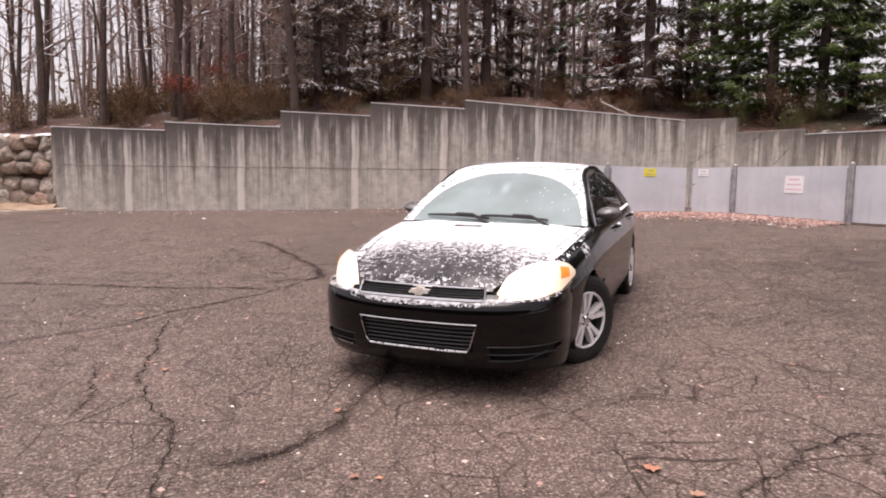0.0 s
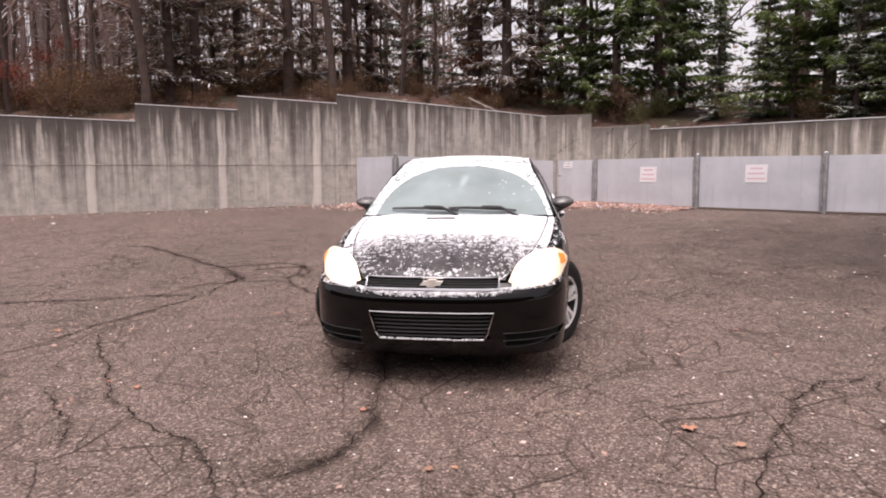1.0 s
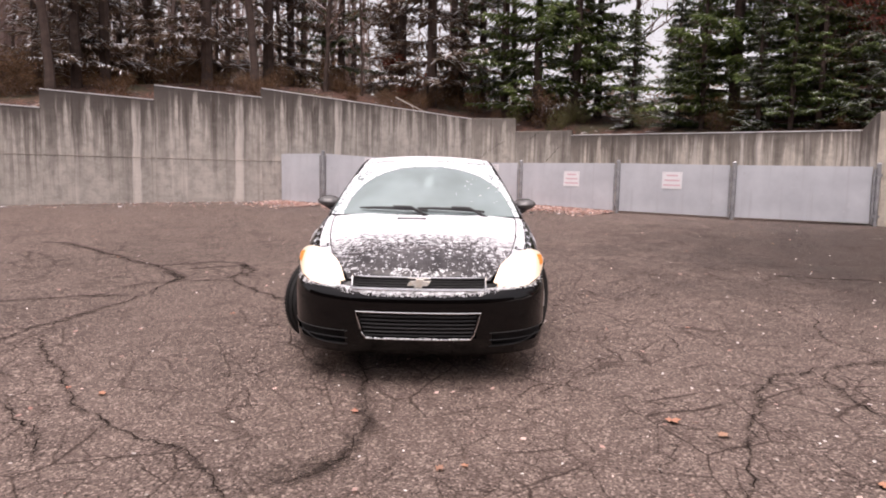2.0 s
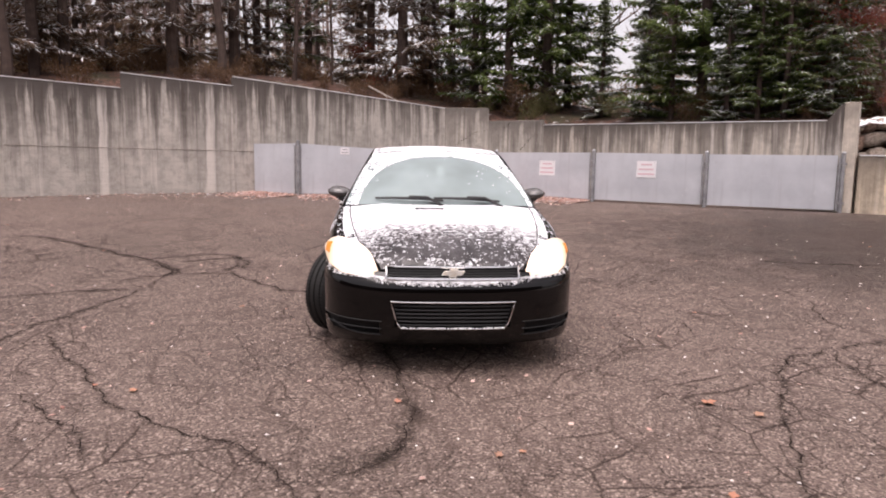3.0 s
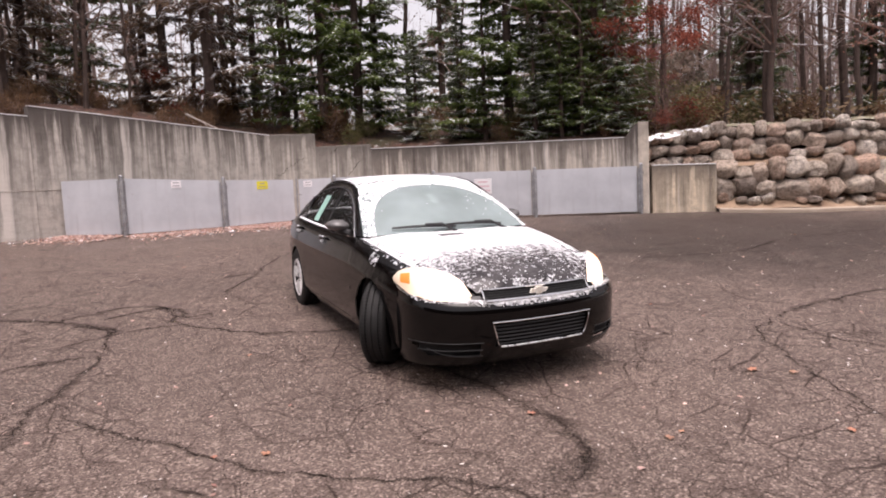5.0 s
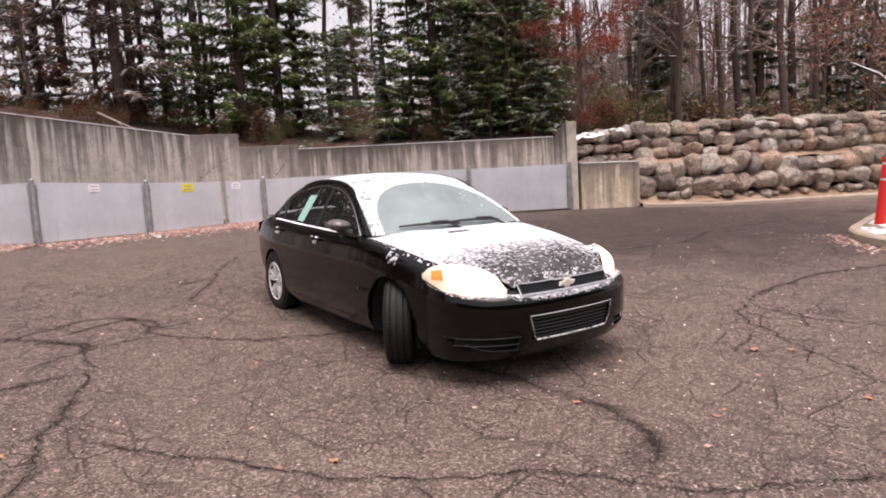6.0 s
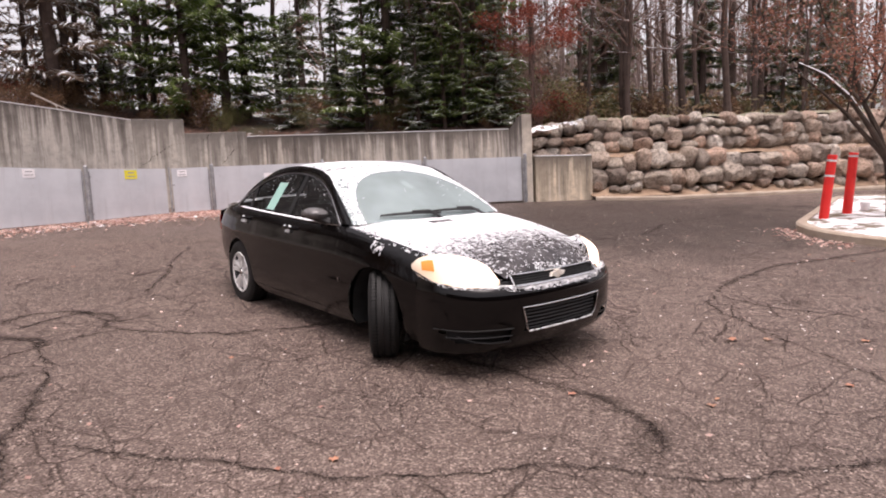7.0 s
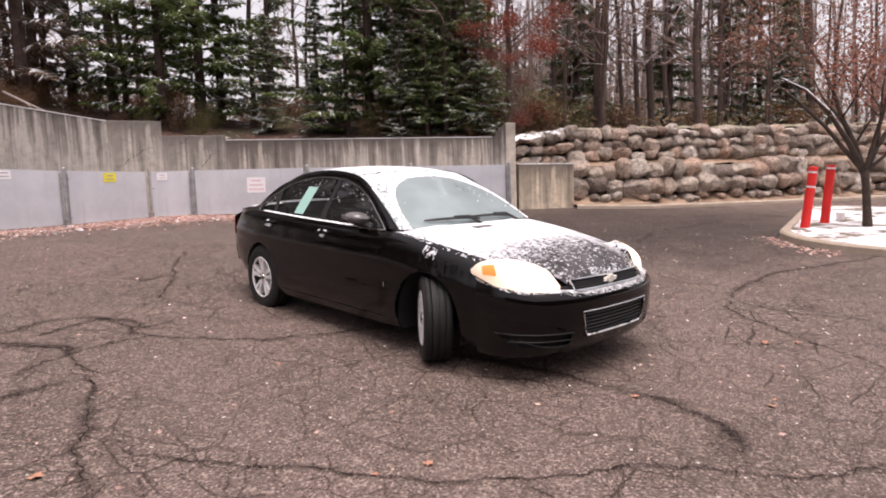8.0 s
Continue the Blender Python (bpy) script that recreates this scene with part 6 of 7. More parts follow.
verge("verge_east", resample([(11.65, 8.25), (11.98, 7.25), (12.33, 6.5), (14.17, 4.35), (16.0, 2.2), (18.2, -0.4), (21, -4.2)], 40), resample([(12.0, 8.7), (12.4, 7.7), (12.8, 6.8), (14.6, 4.7), (16.5, 2.6), (18.7, 0.0), (21.3, -3.8)], 40), "strip of bare reddish soil between kerb and boulders")
def ledge():
    """Soil that slopes up from the lower tier's top stones to the foot of the upper tier."""
    low = resample([(12.02, 8.55), (12.32, 7.7), (12.72, 6.75), (14.50, 4.65), (16.35, 2.5), (18.55, -0.1), (21.1, -3.9)], 60)
    back = resample([(12.35, 9.1), (12.95, 8.05), (13.32, 6.95), (15.10, 4.92), (16.95, 2.78), (19.15, 0.18), (21.7, -3.5)], 60)
    bm = bmesh.new()
    grid(bm, [[(a[0] + (b[0] - a[0]) * j / 5, a[1] + (b[1] - a[1]) * j / 5, ground_z(*a) + 1.06 + 0.042 * j + 0.05 * noise.noise(Vector((a[0] * 3, a[1] * 3, j)))) for j in range(6)] for a, b in zip(low, back)])
    tagged(part("ledge", bm, M_VERGE, smooth=True), "ledge of reddish soil between the two tiers of boulders", "ground", kind="structure")


ledge()
tier_snow()
verge("verge_west", resample([(-17, 15.1), (-14, 15.6), (-11.6, 15.98), (-10.9, 16.45)], 20), resample([(-17, 16.5), (-14, 16.8), (-11.6, 17.0), (-10.9, 17.0)], 20), "strip of bare soil behind the kerb")


# ---- planted island ----
def island_outline(inset=0.0):
    pts = []
    x0, x1, y0, y1, r = 6.65 + inset, 13.2 - inset, -6.0, 3.36 - inset, 1.35 - inset
    for a in range(13):
        q = math.pi * (1.0 - 0.5 * a / 12)
        pts.append((x0 + r + r * math.cos(q), y1 - r + r * math.sin(q)))
    for a in range(13):
        q = math.pi * (0.5 - 0.5 * a / 12)
        pts.append((x1 - r + r * math.cos(q), y1 - r + r * math.sin(q)))
    pts += [(x1, y0), (x0, y0)]
    # the side that faces the lot leans outward
    return [(x + 0.22 * (y - 2.2) + 0.15, y - 0.09 * (x - 9)) for x, y in pts]


def island():
    bm = bmesh.new()
    o, i = island_outline(0), island_outline(0.17)
    rows = []
    for p, q in zip(o, i):
        z = ground_z(*p)
        rows.append([(p[0], p[1], z - 0.1), (p[0], p[1], z + 0.10), (p[0] + (q[0] - p[0]) * 0.2, p[1] + (q[1] - p[1]) * 0.2, z + 0.13), (q[0], q[1], z + 0.13), (q[0], q[1], z - 0.1)])
    rows.append(rows[0])
    grid(bm, rows)
    tagged(part("island_kerb", bm, M_KERB), "worn concrete kerb round the planted island", "kerb", kind="structure")
    bm = bmesh.new()
    rows = []
    c = Vector((9.6, 0.3))
    for p in i + [i[0]]:
        rows.append([(lambda q: (q.x, q.y, ground_z(q.x, q.y) + 0.12 + 0.10 * (1 - f) + 0.02 * noise.noise(Vector((q.x * 3, q.y * 3, 0)))))(c.lerp(Vector(p), f)) for f in (0.02, 0.3, 0.55, 0.75, 0.9, 1.0)])
    grid(bm, rows)
    m = mat("snowy_turf", rough=0.8)
    k = Net(m)
    k.colour(k.mix(k.ramp(k.noise(2.2, 5, 0.65), (0.40, 0.0), (0.52, 1.0)), (0.16, 0.125, 0.085), (0.84, 0.84, 0.86)))
    k.bump(k.noise(18, 4), 0.6, 0.03)
    tagged(part("island_ground", bm, m, smooth=True), "thin snow over brown turf on the island", "ground", kind="structure")


island()


def bollard(p, lean):
    root = new("bollard")
    z = ground_z(*p) + 0.13
    root.matrix_world = pose(p[0], p[1], z, lean[0], lean[1], 0)
    bm = bmesh.new()
    h, r = 1.10, 0.078
    tube(bm, [(0, 0, -0.05), (0, 0, h - 0.03), (0, 0, h - 0.008), (0, 0, h)], [r, r, r * 0.93, r * 0.75], 20)
    part("sleeve", bm, M_RED, root, smooth=False)
    for zz in ((0.72, 0.98) if lean[0] > 5 else (1.02,)):
        bm = bmesh.new()
        tube(bm, [(0, 0, zz), (0, 0, zz + 0.035)], [r + 0.002, r + 0.002], 20)
        part("reflective_band", bm, M_TAPE, root, "pale reflective band")
    tagged(root, "leaning red plastic bollard at the island's edge", "bollard", "red bollards")


bollard((8.70, 3.06), (6.0, 1.0))
bollard((9.50, 2.73), (4.5, 0.8))


def vent_pipe():
    root = new("vent_pipe")
    p = (10.0, 2.45)
    root.matrix_world = pose(p[0], p[1], ground_z(*p) + 0.12)
    bm = bmesh.new()
    tube(bm, [(0, 0, -0.05), (0, 0, 0.17)], [0.07, 0.07], 16)
    part("pipe", bm, M_SIGN, root)
    bm = bmesh.new()
    tube(bm, [(0, 0, 0.13), (0, 0, 0.18), (0, 0, 0.19)], [0.085, 0.085, 0.07], 16)
    part("cap", bm, M_SIGN, root)
    tagged(root, "short white plastic pipe with a cap on the island", "pipe")


vent_pipe()


def island_tree():
    rng = random.Random(77)
    root = new("island_tree")
    p = (9.05, 2.07)
    root.matrix_world = pose(p[0], p[1], ground_z(*p) + 0.12, 0, 0, 0)
    bm = bmesh.new()
    tube(bm, [(0, 0, -0.1), (0.0, 0.02, 0.3), (-0.02, 0.05, 0.75), (0, 0.08, 1.05)], [0.095, 0.070, 0.064, 0.070], 10)
    part("trunk", bm, M_DARKBARK, root, smooth=True)
    bm = bmesh.new()
    tips = []
    top = Vector((0, 0.08, 1.0))
    for d, L, r in (((-0.25, 0.75, 0.95), 2.6, 0.06), ((0.1, 0.35, 1.2), 3.2, 0.07), ((0.2, -0.45, 1.1), 3.2, 0.065), ((-0.4, -0.2, 1.1), 2.8, 0.055), ((0.5, 0.2, 1.0), 2.8, 0.05), ((-0.2, -0.9, 0.8), 2.4, 0.045)):
        limb(bm, rng, top.copy(), Vector(d).normalized(), L, r * 0.8, 6, 3, tips, 0.16, 0.05)
    part("crown", bm, M_DARKBARK, root)
    reach = [Vector(p) for p in ((0, 0.08, 0.98), (-0.06, 0.32, 1.52), (-0.12, 0.66, 2.10), (-0.15, 1.02, 2.50), (-0.18, 1.42, 2.76))]
    bm = bmesh.new()
    tube(bm, reach, [0.062, 0.05, 0.038, 0.026, 0.010], 8)
    bough = part("bough", bm, M_DARKBARK, root, "low bough with a line of snow on it", smooth=True)
    bm = bmesh.new()
    tube(bm, [p + Vector((0, 0, h)) for p, h in zip(reach[1:], (0.045, 0.034, 0.023, 0.009))], [0.024, 0.028, 0.020, 0.008], 6)
    part("snow_line", bm, M_SNOW, bough, smooth=True)
    bm = bmesh.new()
    for q, d in tips:
        if rng.random() < 0.95 and q.z > 1.0:
            for _ in range(28):
                w = q + Vector((rng.gauss(0, 0.22), rng.gauss(0, 0.22), rng.gauss(0, 0.20)))
                al = Vector((rng.uniform(-1, 1), rng.uniform(-1, 1), rng.uniform(-1, 0))).normalized()
                leaf_quad(bm, w, al, al.orthogonal().normalized(), 0.055, 0.021)
    part("foliage", bm, M_RUST, root, "sparse rust-orange leaves")
    tagged(root, "small spreading tree with sparse rust-coloured leaves on the island", "tree")


M_DARKBARK = speckled("dark_damp_bark", (0.034, 0.022, 0.016), (0.080, 0.053, 0.038), 6, 0.9, 0.8, 25)
M_RUST = m_leaf("rust_leaves", (0.17, 0.060, 0.042), (0.33, 0.15, 0.10))
island_tree()


# ---- unseen closing walls, added behind the camera's way to dim reflections and sky ----
def closing_wall(name, a, b, h):
    bm = bmesh.new()
    n = 12
    rows = [[(a[0] + (b[0] - a[0]) * i / n, a[1] + (b[1] - a[1]) * i / n, z) for z in (-2, 1, h * 0.5, h)] for i in range(n + 1)]
    grid(bm, rows)
    r = bmesh.ops.extrude_face_region(bm, geom=list(bm.faces))
    d = Vector((b[1] - a[1], a[0] - b[0], 0)).normalized() * 0.3
    for v in (g for g in r["geom"] if isinstance(g, bmesh.types.BMVert)):
        v.co += d
    tagged(part(name, bm, M_UNSEEN), "plain brown wall added out of view to darken the car's reflections", "wall", kind="structure")


M_UNSEEN = speckled("unseen_dark_wall", (0.075, 0.050, 0.042), (0.11, 0.075, 0.062), 3, 0.9)
closing_wall("wall_south", (-21, -11), (18, -15), 6.0)
closing_wall("wall_west", (-21, 12), (-21, -11), 6.0)


# ---- cracks of the asphalt, dark with damp and old sealant ----
def m_damp():
    """Damp that has spread from a crack: fades out across the band."""
    m = mat("damp_round_crack", (0.012, 0.0085, 0.0075), 0.55, spec=0.2)
    k = Net(m)
    at = k.n.new("ShaderNodeAttribute")
    at.attribute_name = "core"
    wet = k.sums("MULTIPLY", at.outputs["Fac"], k.ramp(k.noise(9.0, 5, 0.7), (0.30, 0.25), (0.62, 1.0)))
    clear, both = k.n.new("ShaderNodeBsdfTransparent"), k.n.new("ShaderNodeMixShader")
    k.l.new(k.ramp(wet, (0.05, 0.0), (0.95, 0.50)), both.inputs[0])
    k.l.new(clear.outputs[0], both.inputs[1])
    k.l.new(k.b.outputs[0], both.inputs[2])
    k.l.new(both.outputs[0], k.n["Material Output"].inputs[0])
    return m


def crack(line, w, seed, dark=1.0):
    """A crack along a line of the plan: a band of damp, w wide, and the black gap along its middle."""
    pts = [Vector(p) for p in line]
    run = []
    for i, (a, b) in enumerate(zip(pts, pts[1:])):
        n = max(3, int((b - a).length / 0.03))
        p, q = pts[max(i - 1, 0)], pts[min(i + 2, len(pts) - 1)]
        for j in range(n):
            t = j / n
            run.append(0.5 * ((2 * a) + (b - p) * t + (2 * p - 5 * a + 4 * b - q) * t * t + (3 * a - p - 3 * b + q) * t ** 3))
    run.append(pts[-1])
    gap, band, core = [], [], []
    for i, c in enumerate(run):
        d = (run[min(i + 1, len(run) - 1)] - run[max(i - 1, 0)]).normalized()
        s = Vector((-d.y, d.x))
        o = s * (0.05 * noise.noise(Vector((c.x * 4, c.y * 4, seed))) + 0.035 * noise.noise(Vector((c.x * 13, c.y * 13, seed))) + 0.018 * noise.noise(Vector((c.x * 31, c.y * 31, seed))))
        end = min(1, 0.15 + min(i, len(run) - 1 - i) / 8)
        thin = 0.0085 * max(0.25, 0.6 + 1.2 * noise.noise(Vector((c.x * 9, c.y * 9, seed + 5)))) * end
        wide = w * max(0.45, 0.95 + 0.9 * noise.noise(Vector((c.x * 3, c.y * 3, seed + 9)))) * end
        x, y = c.x + o.x, c.y + o.y
        band.append([(x + s.x * wide * f, y + s.y * wide * f, ground_z(x + s.x * wide * f, y + s.y * wide * f) + 0.004) for f in (-1.0, -0.55, -0.2, 0.2, 0.55, 1.0)])
        core.append([dark * end * f for f in (0.0, 0.45, 1.0, 1.0, 0.45, 0.0)])
        gap.append([(x + s.x * thin * f, y + s.y * thin * f, ground_z(x, y) + 0.007) for f in (-0.5, 0.5)])
    bm = bmesh.new()
    lay = bm.verts.layers.float.new("core")
    for row, val in zip(grid(bm, band), core):
        for v, f in zip(row, val):
            v[lay] = f
    ob = part("crack_damp", bm, M_DAMP, GROUND)
    ob.visible_shadow = False
    bm = bmesh.new()
    grid(bm, gap)
    part("crack", bm, M_TAR, GROUND)


def damp_patch(cx, cy, ax, ay, turn, seed):
    """A sunken spot of dark fine filler, ragged at its rim."""
    bm = bmesh.new()
    lay = bm.verts.layers.float.new("core")
    rings = []
    for f in (1.0, 0.72, 0.42, 0.1):
        row = []
        for i in range(48):
            a = 2 * math.pi * i / 48
            r = f * (1 + 0.30 * noise.noise(Vector((2.2 * math.cos(a), 2.2 * math.sin(a), seed))))
            x, y = ax * r * math.cos(a), ay * r * math.sin(a)
            x, y = cx + x * math.cos(turn) - y * math.sin(turn), cy + x * math.sin(turn) + y * math.cos(turn)
            v = bm.verts.new((x, y, ground_z(x, y) + 0.0035))
            v[lay] = min(0.6, (1 - f) * 1.2)
            row.append(v)
        rings.append(row)
    for p, q in zip(rings, rings[1:]):
        for i in range(48):
            bm.faces.new((p[i], p[(i + 1) % 48], q[(i + 1) % 48], q[i]))
    bm.faces.new(rings[-1])
    ob = part("crack_damp", bm, M_DAMP, GROUND)
    ob.visible_shadow = False


M_DAMP = m_damp()
M_TAR = speckled("damp_crack_filler", (0.012, 0.0085, 0.0072), (0.028, 0.020, 0.017), 9, 0.95, 0.3)
M_TAR.node_tree.nodes["Principled BSDF"].inputs["Specular IOR Level"].default_value = 0.1
damp_patch(-0.98, 3.50, 0.34, 0.13, math.atan2(0.15, 0.60), 3.7)
crack([(-3.9, 11.6), (-3.4, 11.2), (-2.8, 10.3), (-2.3, 9.5), (-1.95, 8.95), (-1.75, 8.4), (-1.8, 8.1)], 0.10, 1)
crack([(6.8, 2.0), (6.0, 2.5), (4.97, 3.18), (4.44, 3.47), (3.48, 3.73), (2.84, 3.8)], 0.09, 2)
crack([(2.84, 3.8), (2.35, 3.75), (1.8, 3.37), (1.4, 2.98), (1.05, 2.62), (0.8, 2.34), (0.4, 1.7)], 0.05, 3, 0.85)
crack([(2.84, 3.8), (2.59, 3.52), (2.47, 3.06), (2.53, 2.45)], 0.05, 4, 0.8)
crack([(-0.3, 5.6), (-0.32, 4.88), (-0.4, 4.45), (-0.45, 4.1), (-0.55, 3.8), (-0.72, 3.55), (-0.9, 3.4), (-1.15, 3.31)], 0.09, 5)
crack([(-2.3, 9.2), (-1.89, 9.21), (-1.39, 9.31), (-1.05, 9.1), (-1.1, 8.5), (-1.17, 8.11), (-0.8, 7.25), (-0.42, 6.9), (0.1, 6.45)], 0.08, 6)
crack([(-2.35, 8.08), (-2.08, 8.14), (-1.63, 8.21), (-1.17, 8.11)], 0.07, 7, 0.8)
crack([(-2.05, 8.82), (-1.83, 8.68), (-1.80, 8.22), (-1.95, 7.9), (-2.05, 7.6)], 0.06, 8, 0.8)
crack([(-7.5, 8.25), (-5.8, 8.0), (-4.5, 7.85), (-3.4, 7.7), (-2.6, 7.7), (-2.1, 7.57)], 0.09, 9)
crack([(-2.05, 7.65), (-2.3, 7.2), (-2.68, 6.75), (-2.9, 6.4), (-3.12, 6.05), (-3.5, 5.75), (-3.85, 5.45), (-4.6, 4.8)], 0.085, 10)
crack([(-2.72, 6.3), (-2.53, 5.75), (-2.3, 5.2), (-2.2, 4.85), (-2.0, 4.5), (-1.75, 4.15), (-1.45, 3.8), (-1.35, 3.5), (-1.2, 3.1), (-0.6, 2.43), (-0.2, 1.9)], 0.05, 11, 0.85)
crack([(-2.68, 5.04), (-2.4, 4.55), (-2.21, 4.15), (-2.22, 3.89)], 0.04, 12, 0.7)
crack([(2.17, 11.56), (1.24, 10.69), (0.7, 10.05), (0.11, 9.48), (-0.22, 9.21)], 0.06, 13, 0.8)
crack([(-1.73, 8.88), (-1.01, 8.94), (-1.0, 8.25)], 0.08, 14)
crack([(3.95, 4.88), (3.44, 4.32), (3.5, 3.8)], 0.05, 15, 0.7)
crack([(2.31, 4.92), (2.15, 4.58), (2.1, 4.37)], 0.04, 16, 0.7)
crack([(-0.60, 3.62), (-0.80, 3.46), (-1.02, 3.40)], 0.17, 18, 0.8)
crack([(5.0, 6.5), (6.5, 5.6), (8.0, 5.5), (10, 4.6)], 0.07, 17, 0.7)


# ---- fallen leaves ----
def m_fallen():
    m = mat("fallen_leaf", rough=0.7)
    k = Net(m)
    k.colour(k.ramp(k.each(), (0.0, (0.40, 0.20, 0.12)), (0.4, (0.34, 0.13, 0.09)), (0.7, (0.52, 0.33, 0.21)), (1.0, (0.28, 0.15, 0.10))))
    return m


M_FALLEN = m_fallen()


def leaf_mesh(seed):
    """A curled, lobed leaf."""
    rng = random.Random(seed)
    bm = bmesh.new()
    n = 14
    c = bm.verts.new((0, 0, 0.012))
    ring = []
    for i in range(n):
        a = 2 * math.pi * i / n
        r = 0.055 * (1.0 if i % 2 else 0.68) * (1.25 - 0.35 * math.cos(a)) * rng.uniform(0.85, 1.15)
        ring.append(bm.verts.new((r * math.cos(a), r * math.sin(a) * 0.8, 0.004 + 0.022 * abs(math.sin(a * 1.5 + seed)) + 0.006 * rng.random())))
    for i in range(n):
        bm.faces.new((c, ring[i], ring[(i + 1) % n]))
    stem = [bm.verts.new(p) for p in ((-0.03, -0.002, 0.010), (-0.03, 0.002, 0.010), (-0.10, 0.004, 0.004), (-0.10, 0.0, 0.004))]
    bm.faces.new(stem)
    return mesh_of(bm, "fallen_leaf", M_FALLEN)


LEAVES = [leaf_mesh(i) for i in range(4)]


def fallen_leaf(x, y, size, rng):
    o = new("fallen_leaf", rng.choice(LEAVES))
    o.matrix_world = Matrix.Translation((x, y, ground_z(x, y) + 0.004)) @ Matrix.Rotation(rng.uniform(0, 6.28), 4, "Z") @ Matrix.Scale(size, 4)
    tagged(o, "dry curled orange-brown leaf lying on the asphalt", "leaf", "fallen leaves")


def leaves():
    rng = random.Random(3)
    for x, y, s in ((1.20, 3.37, 0.85), (1.35, 3.14, 0.68), (1.70, 2.45, 0.6), (0.55, 2.54, 0.55), (-0.26, 3.28, 0.55), (-0.53, 4.09, 0.55), (-3.11, 6.46, 0.7)):
        fallen_leaf(x, y, s * 0.85, rng)
    for i in range(64):
        x, y = rng.uniform(-8, 10), rng.uniform(-1, 15.5)
        if (abs(x - 0.8) < 1.6 and 4.2 < y < 9.8) or math.hypot(x - 9.8, y - 0.5) < 4:
            continue
        fallen_leaf(x, y, rng.uniform(0.25, 0.5), rng)


leaves()


def litter(name, count, where, mats, label, size=(0.03, 0.09), flat=0.5):
    rng = random.Random(len(name) * 7 + count)
    bm = bmesh.new()
    for i in range(count):
        x, y, dz = where(rng)
        p = Vector((x, y, ground_z(x, y) + 0.006 + dz))
        a = rng.uniform(0, 6.28)
        al = Vector((math.cos(a), math.sin(a), rng.uniform(-0.1, flat))).normalized()
        sd = al.cross(Vector((rng.uniform(-0.5, 0.5), rng.uniform(-0.5, 0.5), 1))).normalized()
        l = rng.uniform(*size)
        leaf_quad(bm, p, al, sd, l, l * rng.uniform(0.25, 0.45))
    tagged(part(name, bm, mats), label, "litter", kind="stuff")


M_LITTER = m_leaf("reddish_leaf_litter", (0.38, 0.20, 0.165), (0.84, 0.65, 0.58))
M_FLAKE = m_leaf("pale_chips", (0.45, 0.40, 0.37), (0.85, 0.82, 0.80))


def at_gates(rng):
    i = rng.choice((0, 1, 2, 2, 3, 3, 4, 4))
    a, b = Vector(GATES[i]), Vector(GATES[i + 1])
    d = (b - a).normalized()
    n = Vector((d.y, -d.x))
    p = a.lerp(b, rng.random()) + n * abs(rng.gauss(0, 0.55))
    return p.x, p.y, rng.uniform(0, 0.03)


def at_walls(rng):
    i = rng.choice((0, 1, 2, 3, 3, 4))
    a, b = Vector(WALL[i]), Vector(WALL[i + 1])
    t = rng.random() if i < 4 else rng.random() * 0.15
    d = (b - a).normalized()
    p = a.lerp(b, t) + Vector((d.y, -d.x)) * (0.05 + abs(rng.gauss(0, 0.5)))
    return p.x, p.y, rng.uniform(0, 0.02)


def on_lot(rng):
    return rng.uniform(-9, 10), rng.uniform(-1.5, 15.5) if rng.random() < 0.6 else rng.uniform(1, 7), 0.0


def at_island(rng):
    p = island_outline(-0.05)[rng.randint(2, 10)]
    return p[0] - abs(rng.gauss(0, 0.22)), p[1] + abs(rng.gauss(0, 0.16)), 0.0


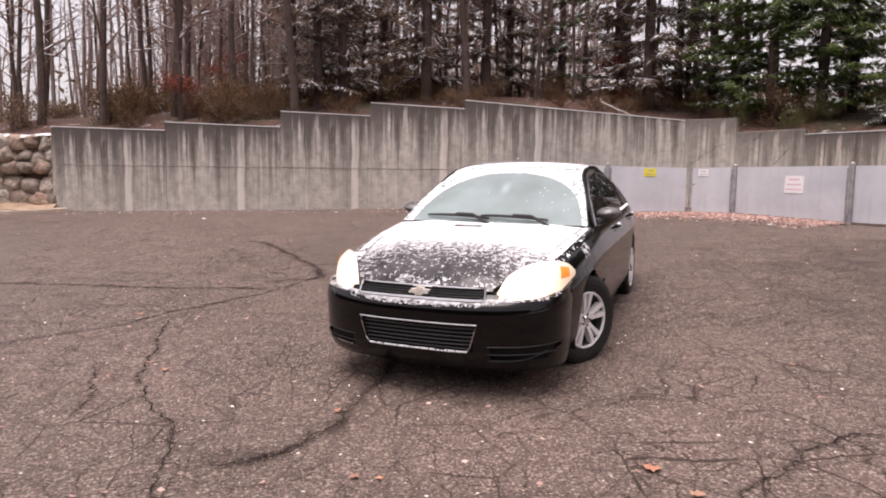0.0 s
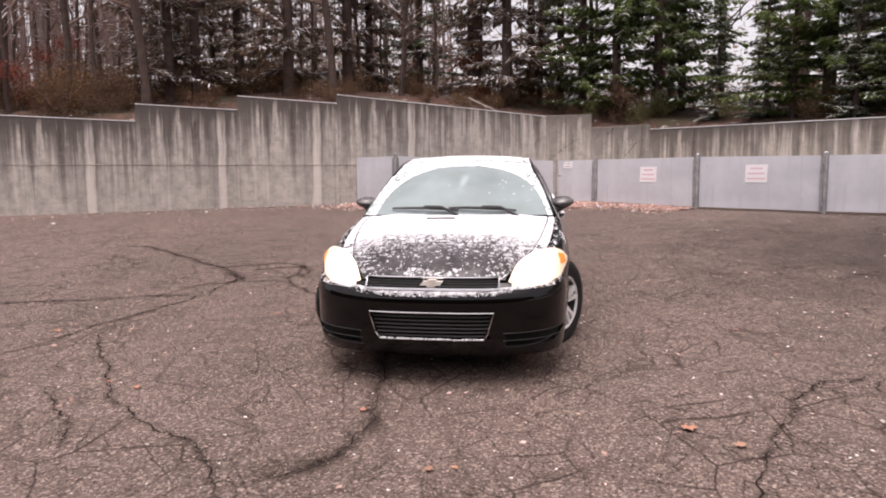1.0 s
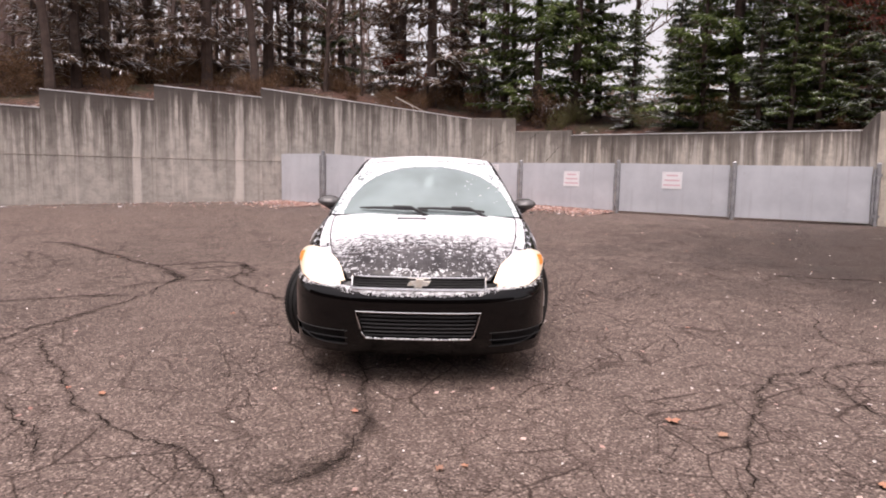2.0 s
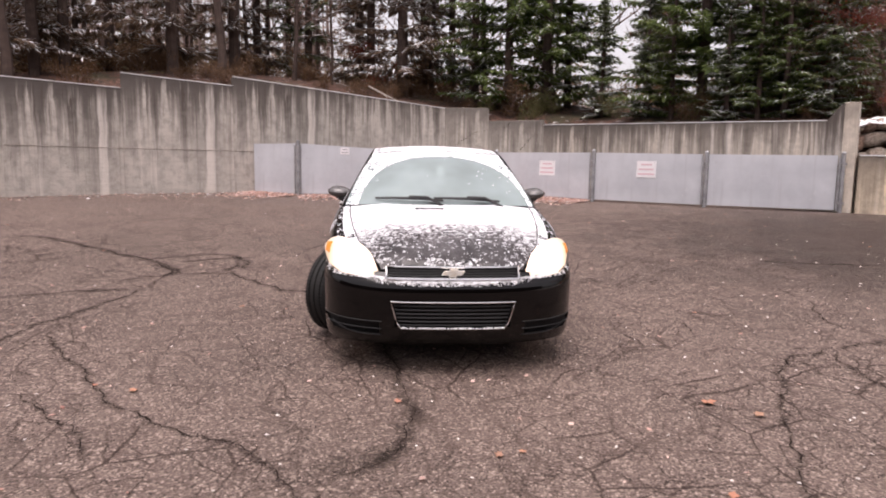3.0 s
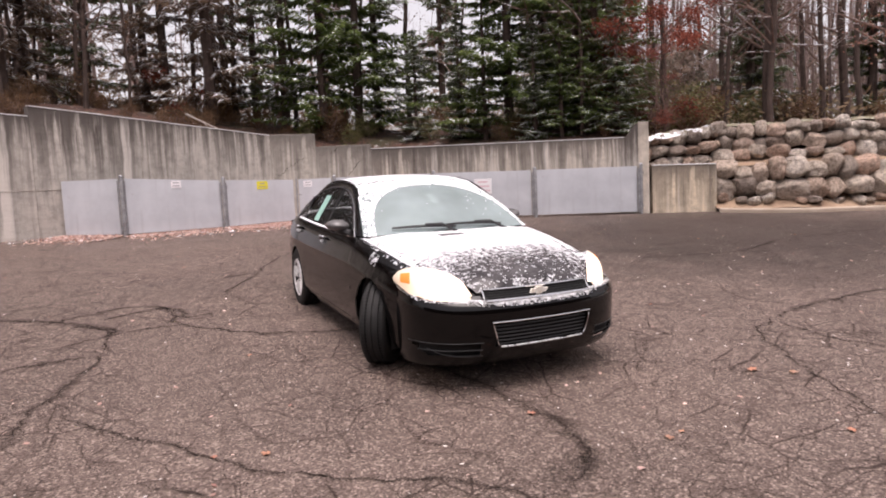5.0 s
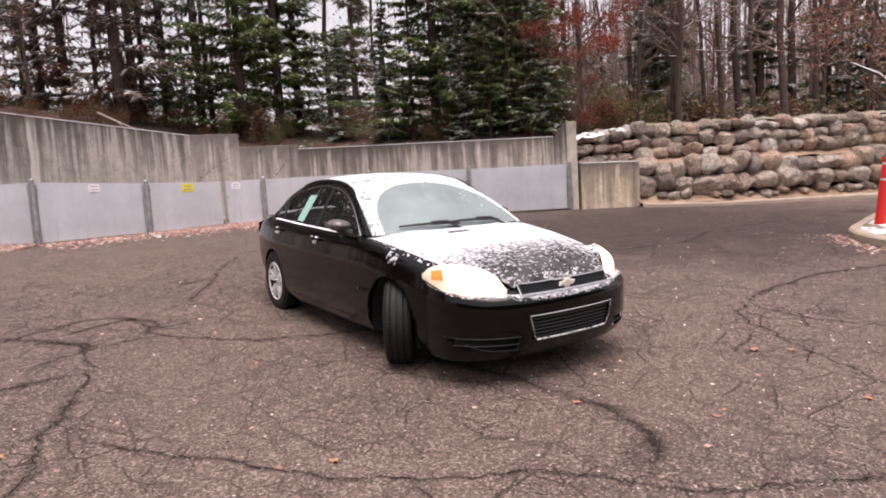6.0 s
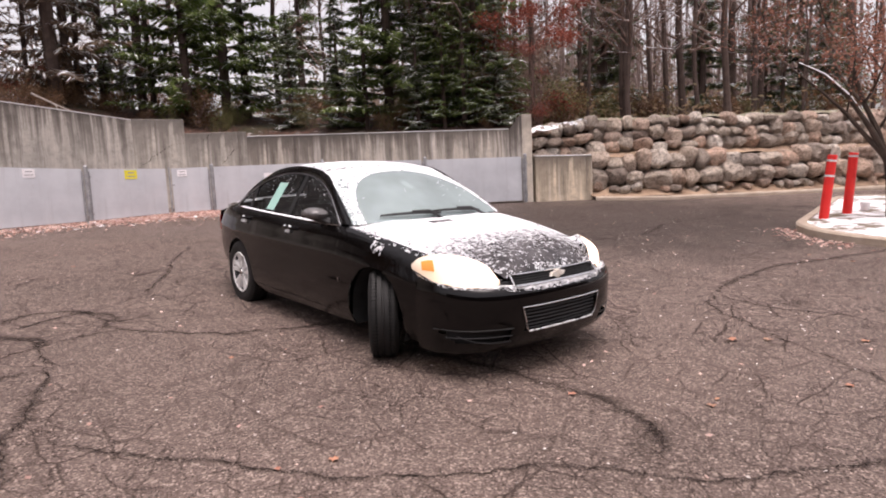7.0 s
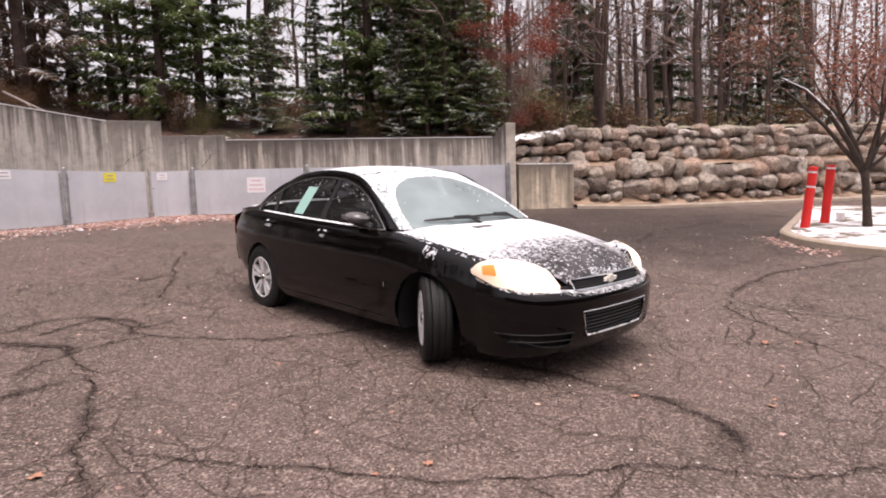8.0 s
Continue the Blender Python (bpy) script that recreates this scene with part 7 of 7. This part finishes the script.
litter("gate_litter", 9500, at_gates, M_LITTER, "reddish fallen leaves drifted along the gates")
litter("wall_litter", 420, at_walls, M_LITTER, "scattered leaves along the wall's foot", (0.03, 0.07))
litter("wall_snow", 130, at_walls, M_SNOW, "crumbs of old snow along the foot of the wall", (0.03, 0.11), 0.1)
litter("gate_snow", 420, at_gates, M_SNOW, "scraps of snow among the leaves", (0.05, 0.16), 0.1)
litter("pale_chips", 1500, on_lot, M_FLAKE, "small pale chips and snow crumbs on the asphalt", (0.012, 0.035), 0.2)
litter("leaf_crumbs", 500, on_lot, M_LITTER, "small leaf scraps on the asphalt", (0.02, 0.05), 0.3)
litter("island_litter", 260, at_island, M_LITTER, "leaves drifted against the island's kerb")


# ---- cracks in the wall and a fallen branch on it ----
def wall_crack(i, pts, w):
    a, b = WALL[i], WALL[i + 1]
    bm = bmesh.new()
    rows = []
    for j, (x, z) in enumerate(pts):
        for k in range(12):
            x1, z1 = pts[min(j + 1, len(pts) - 1)]
            u, v = x + (x1 - x) * k / 12, z + (z1 - z) * k / 12
            o = 0.05 * noise.noise(Vector((u * 9, v * 9, i))) + 0.025 * noise.noise(Vector((u * 27, v * 27, i)))
            rows.append([(u + o - w / 2, -0.006, v), (u + o + w / 2, -0.006, v)])
    grid(bm, rows)
    ob = part("wall_crack", bm, M_TAR)
    ob.matrix_world = pose(a[0], a[1], 0, 0, 0, math.degrees(math.atan2(b[1] - a[1], b[0] - a[0])))
    tagged(ob, "dark crack running up the concrete wall", "crack", kind="structure")


wall_crack(5, [(0.20, 2.20), (0.51, 2.43), (0.86, 2.66), (1.2, 2.72)], 0.013)
wall_crack(6, [(0.02, 2.72), (0.40, 2.76), (0.66, 2.96)], 0.013)
wall_crack(6, [(0.90, 2.16), (1.05, 2.35), (1.22, 2.53)], 0.016)


def dead_branch():
    rng = random.Random(8)
    bm = bmesh.new()
    tips = []
    limb(bm, rng, Vector((0, 0, 0)), Vector((0.82, -0.2, -0.36)).normalized(), 1.5, 0.028, 6, 2, tips, 0.06, 0.0)
    root = new("fallen_branch")
    root.matrix_world = pose(3.3, 18.25, 3.84)
    part("wood", bm, M_BONE, root)
    tagged(root, "pale dead branch lying on top of the wall", "branch")


M_BONE = speckled("bleached_wood", (0.42, 0.37, 0.33), (0.30, 0.25, 0.22), 8, 0.8)
dead_branch()
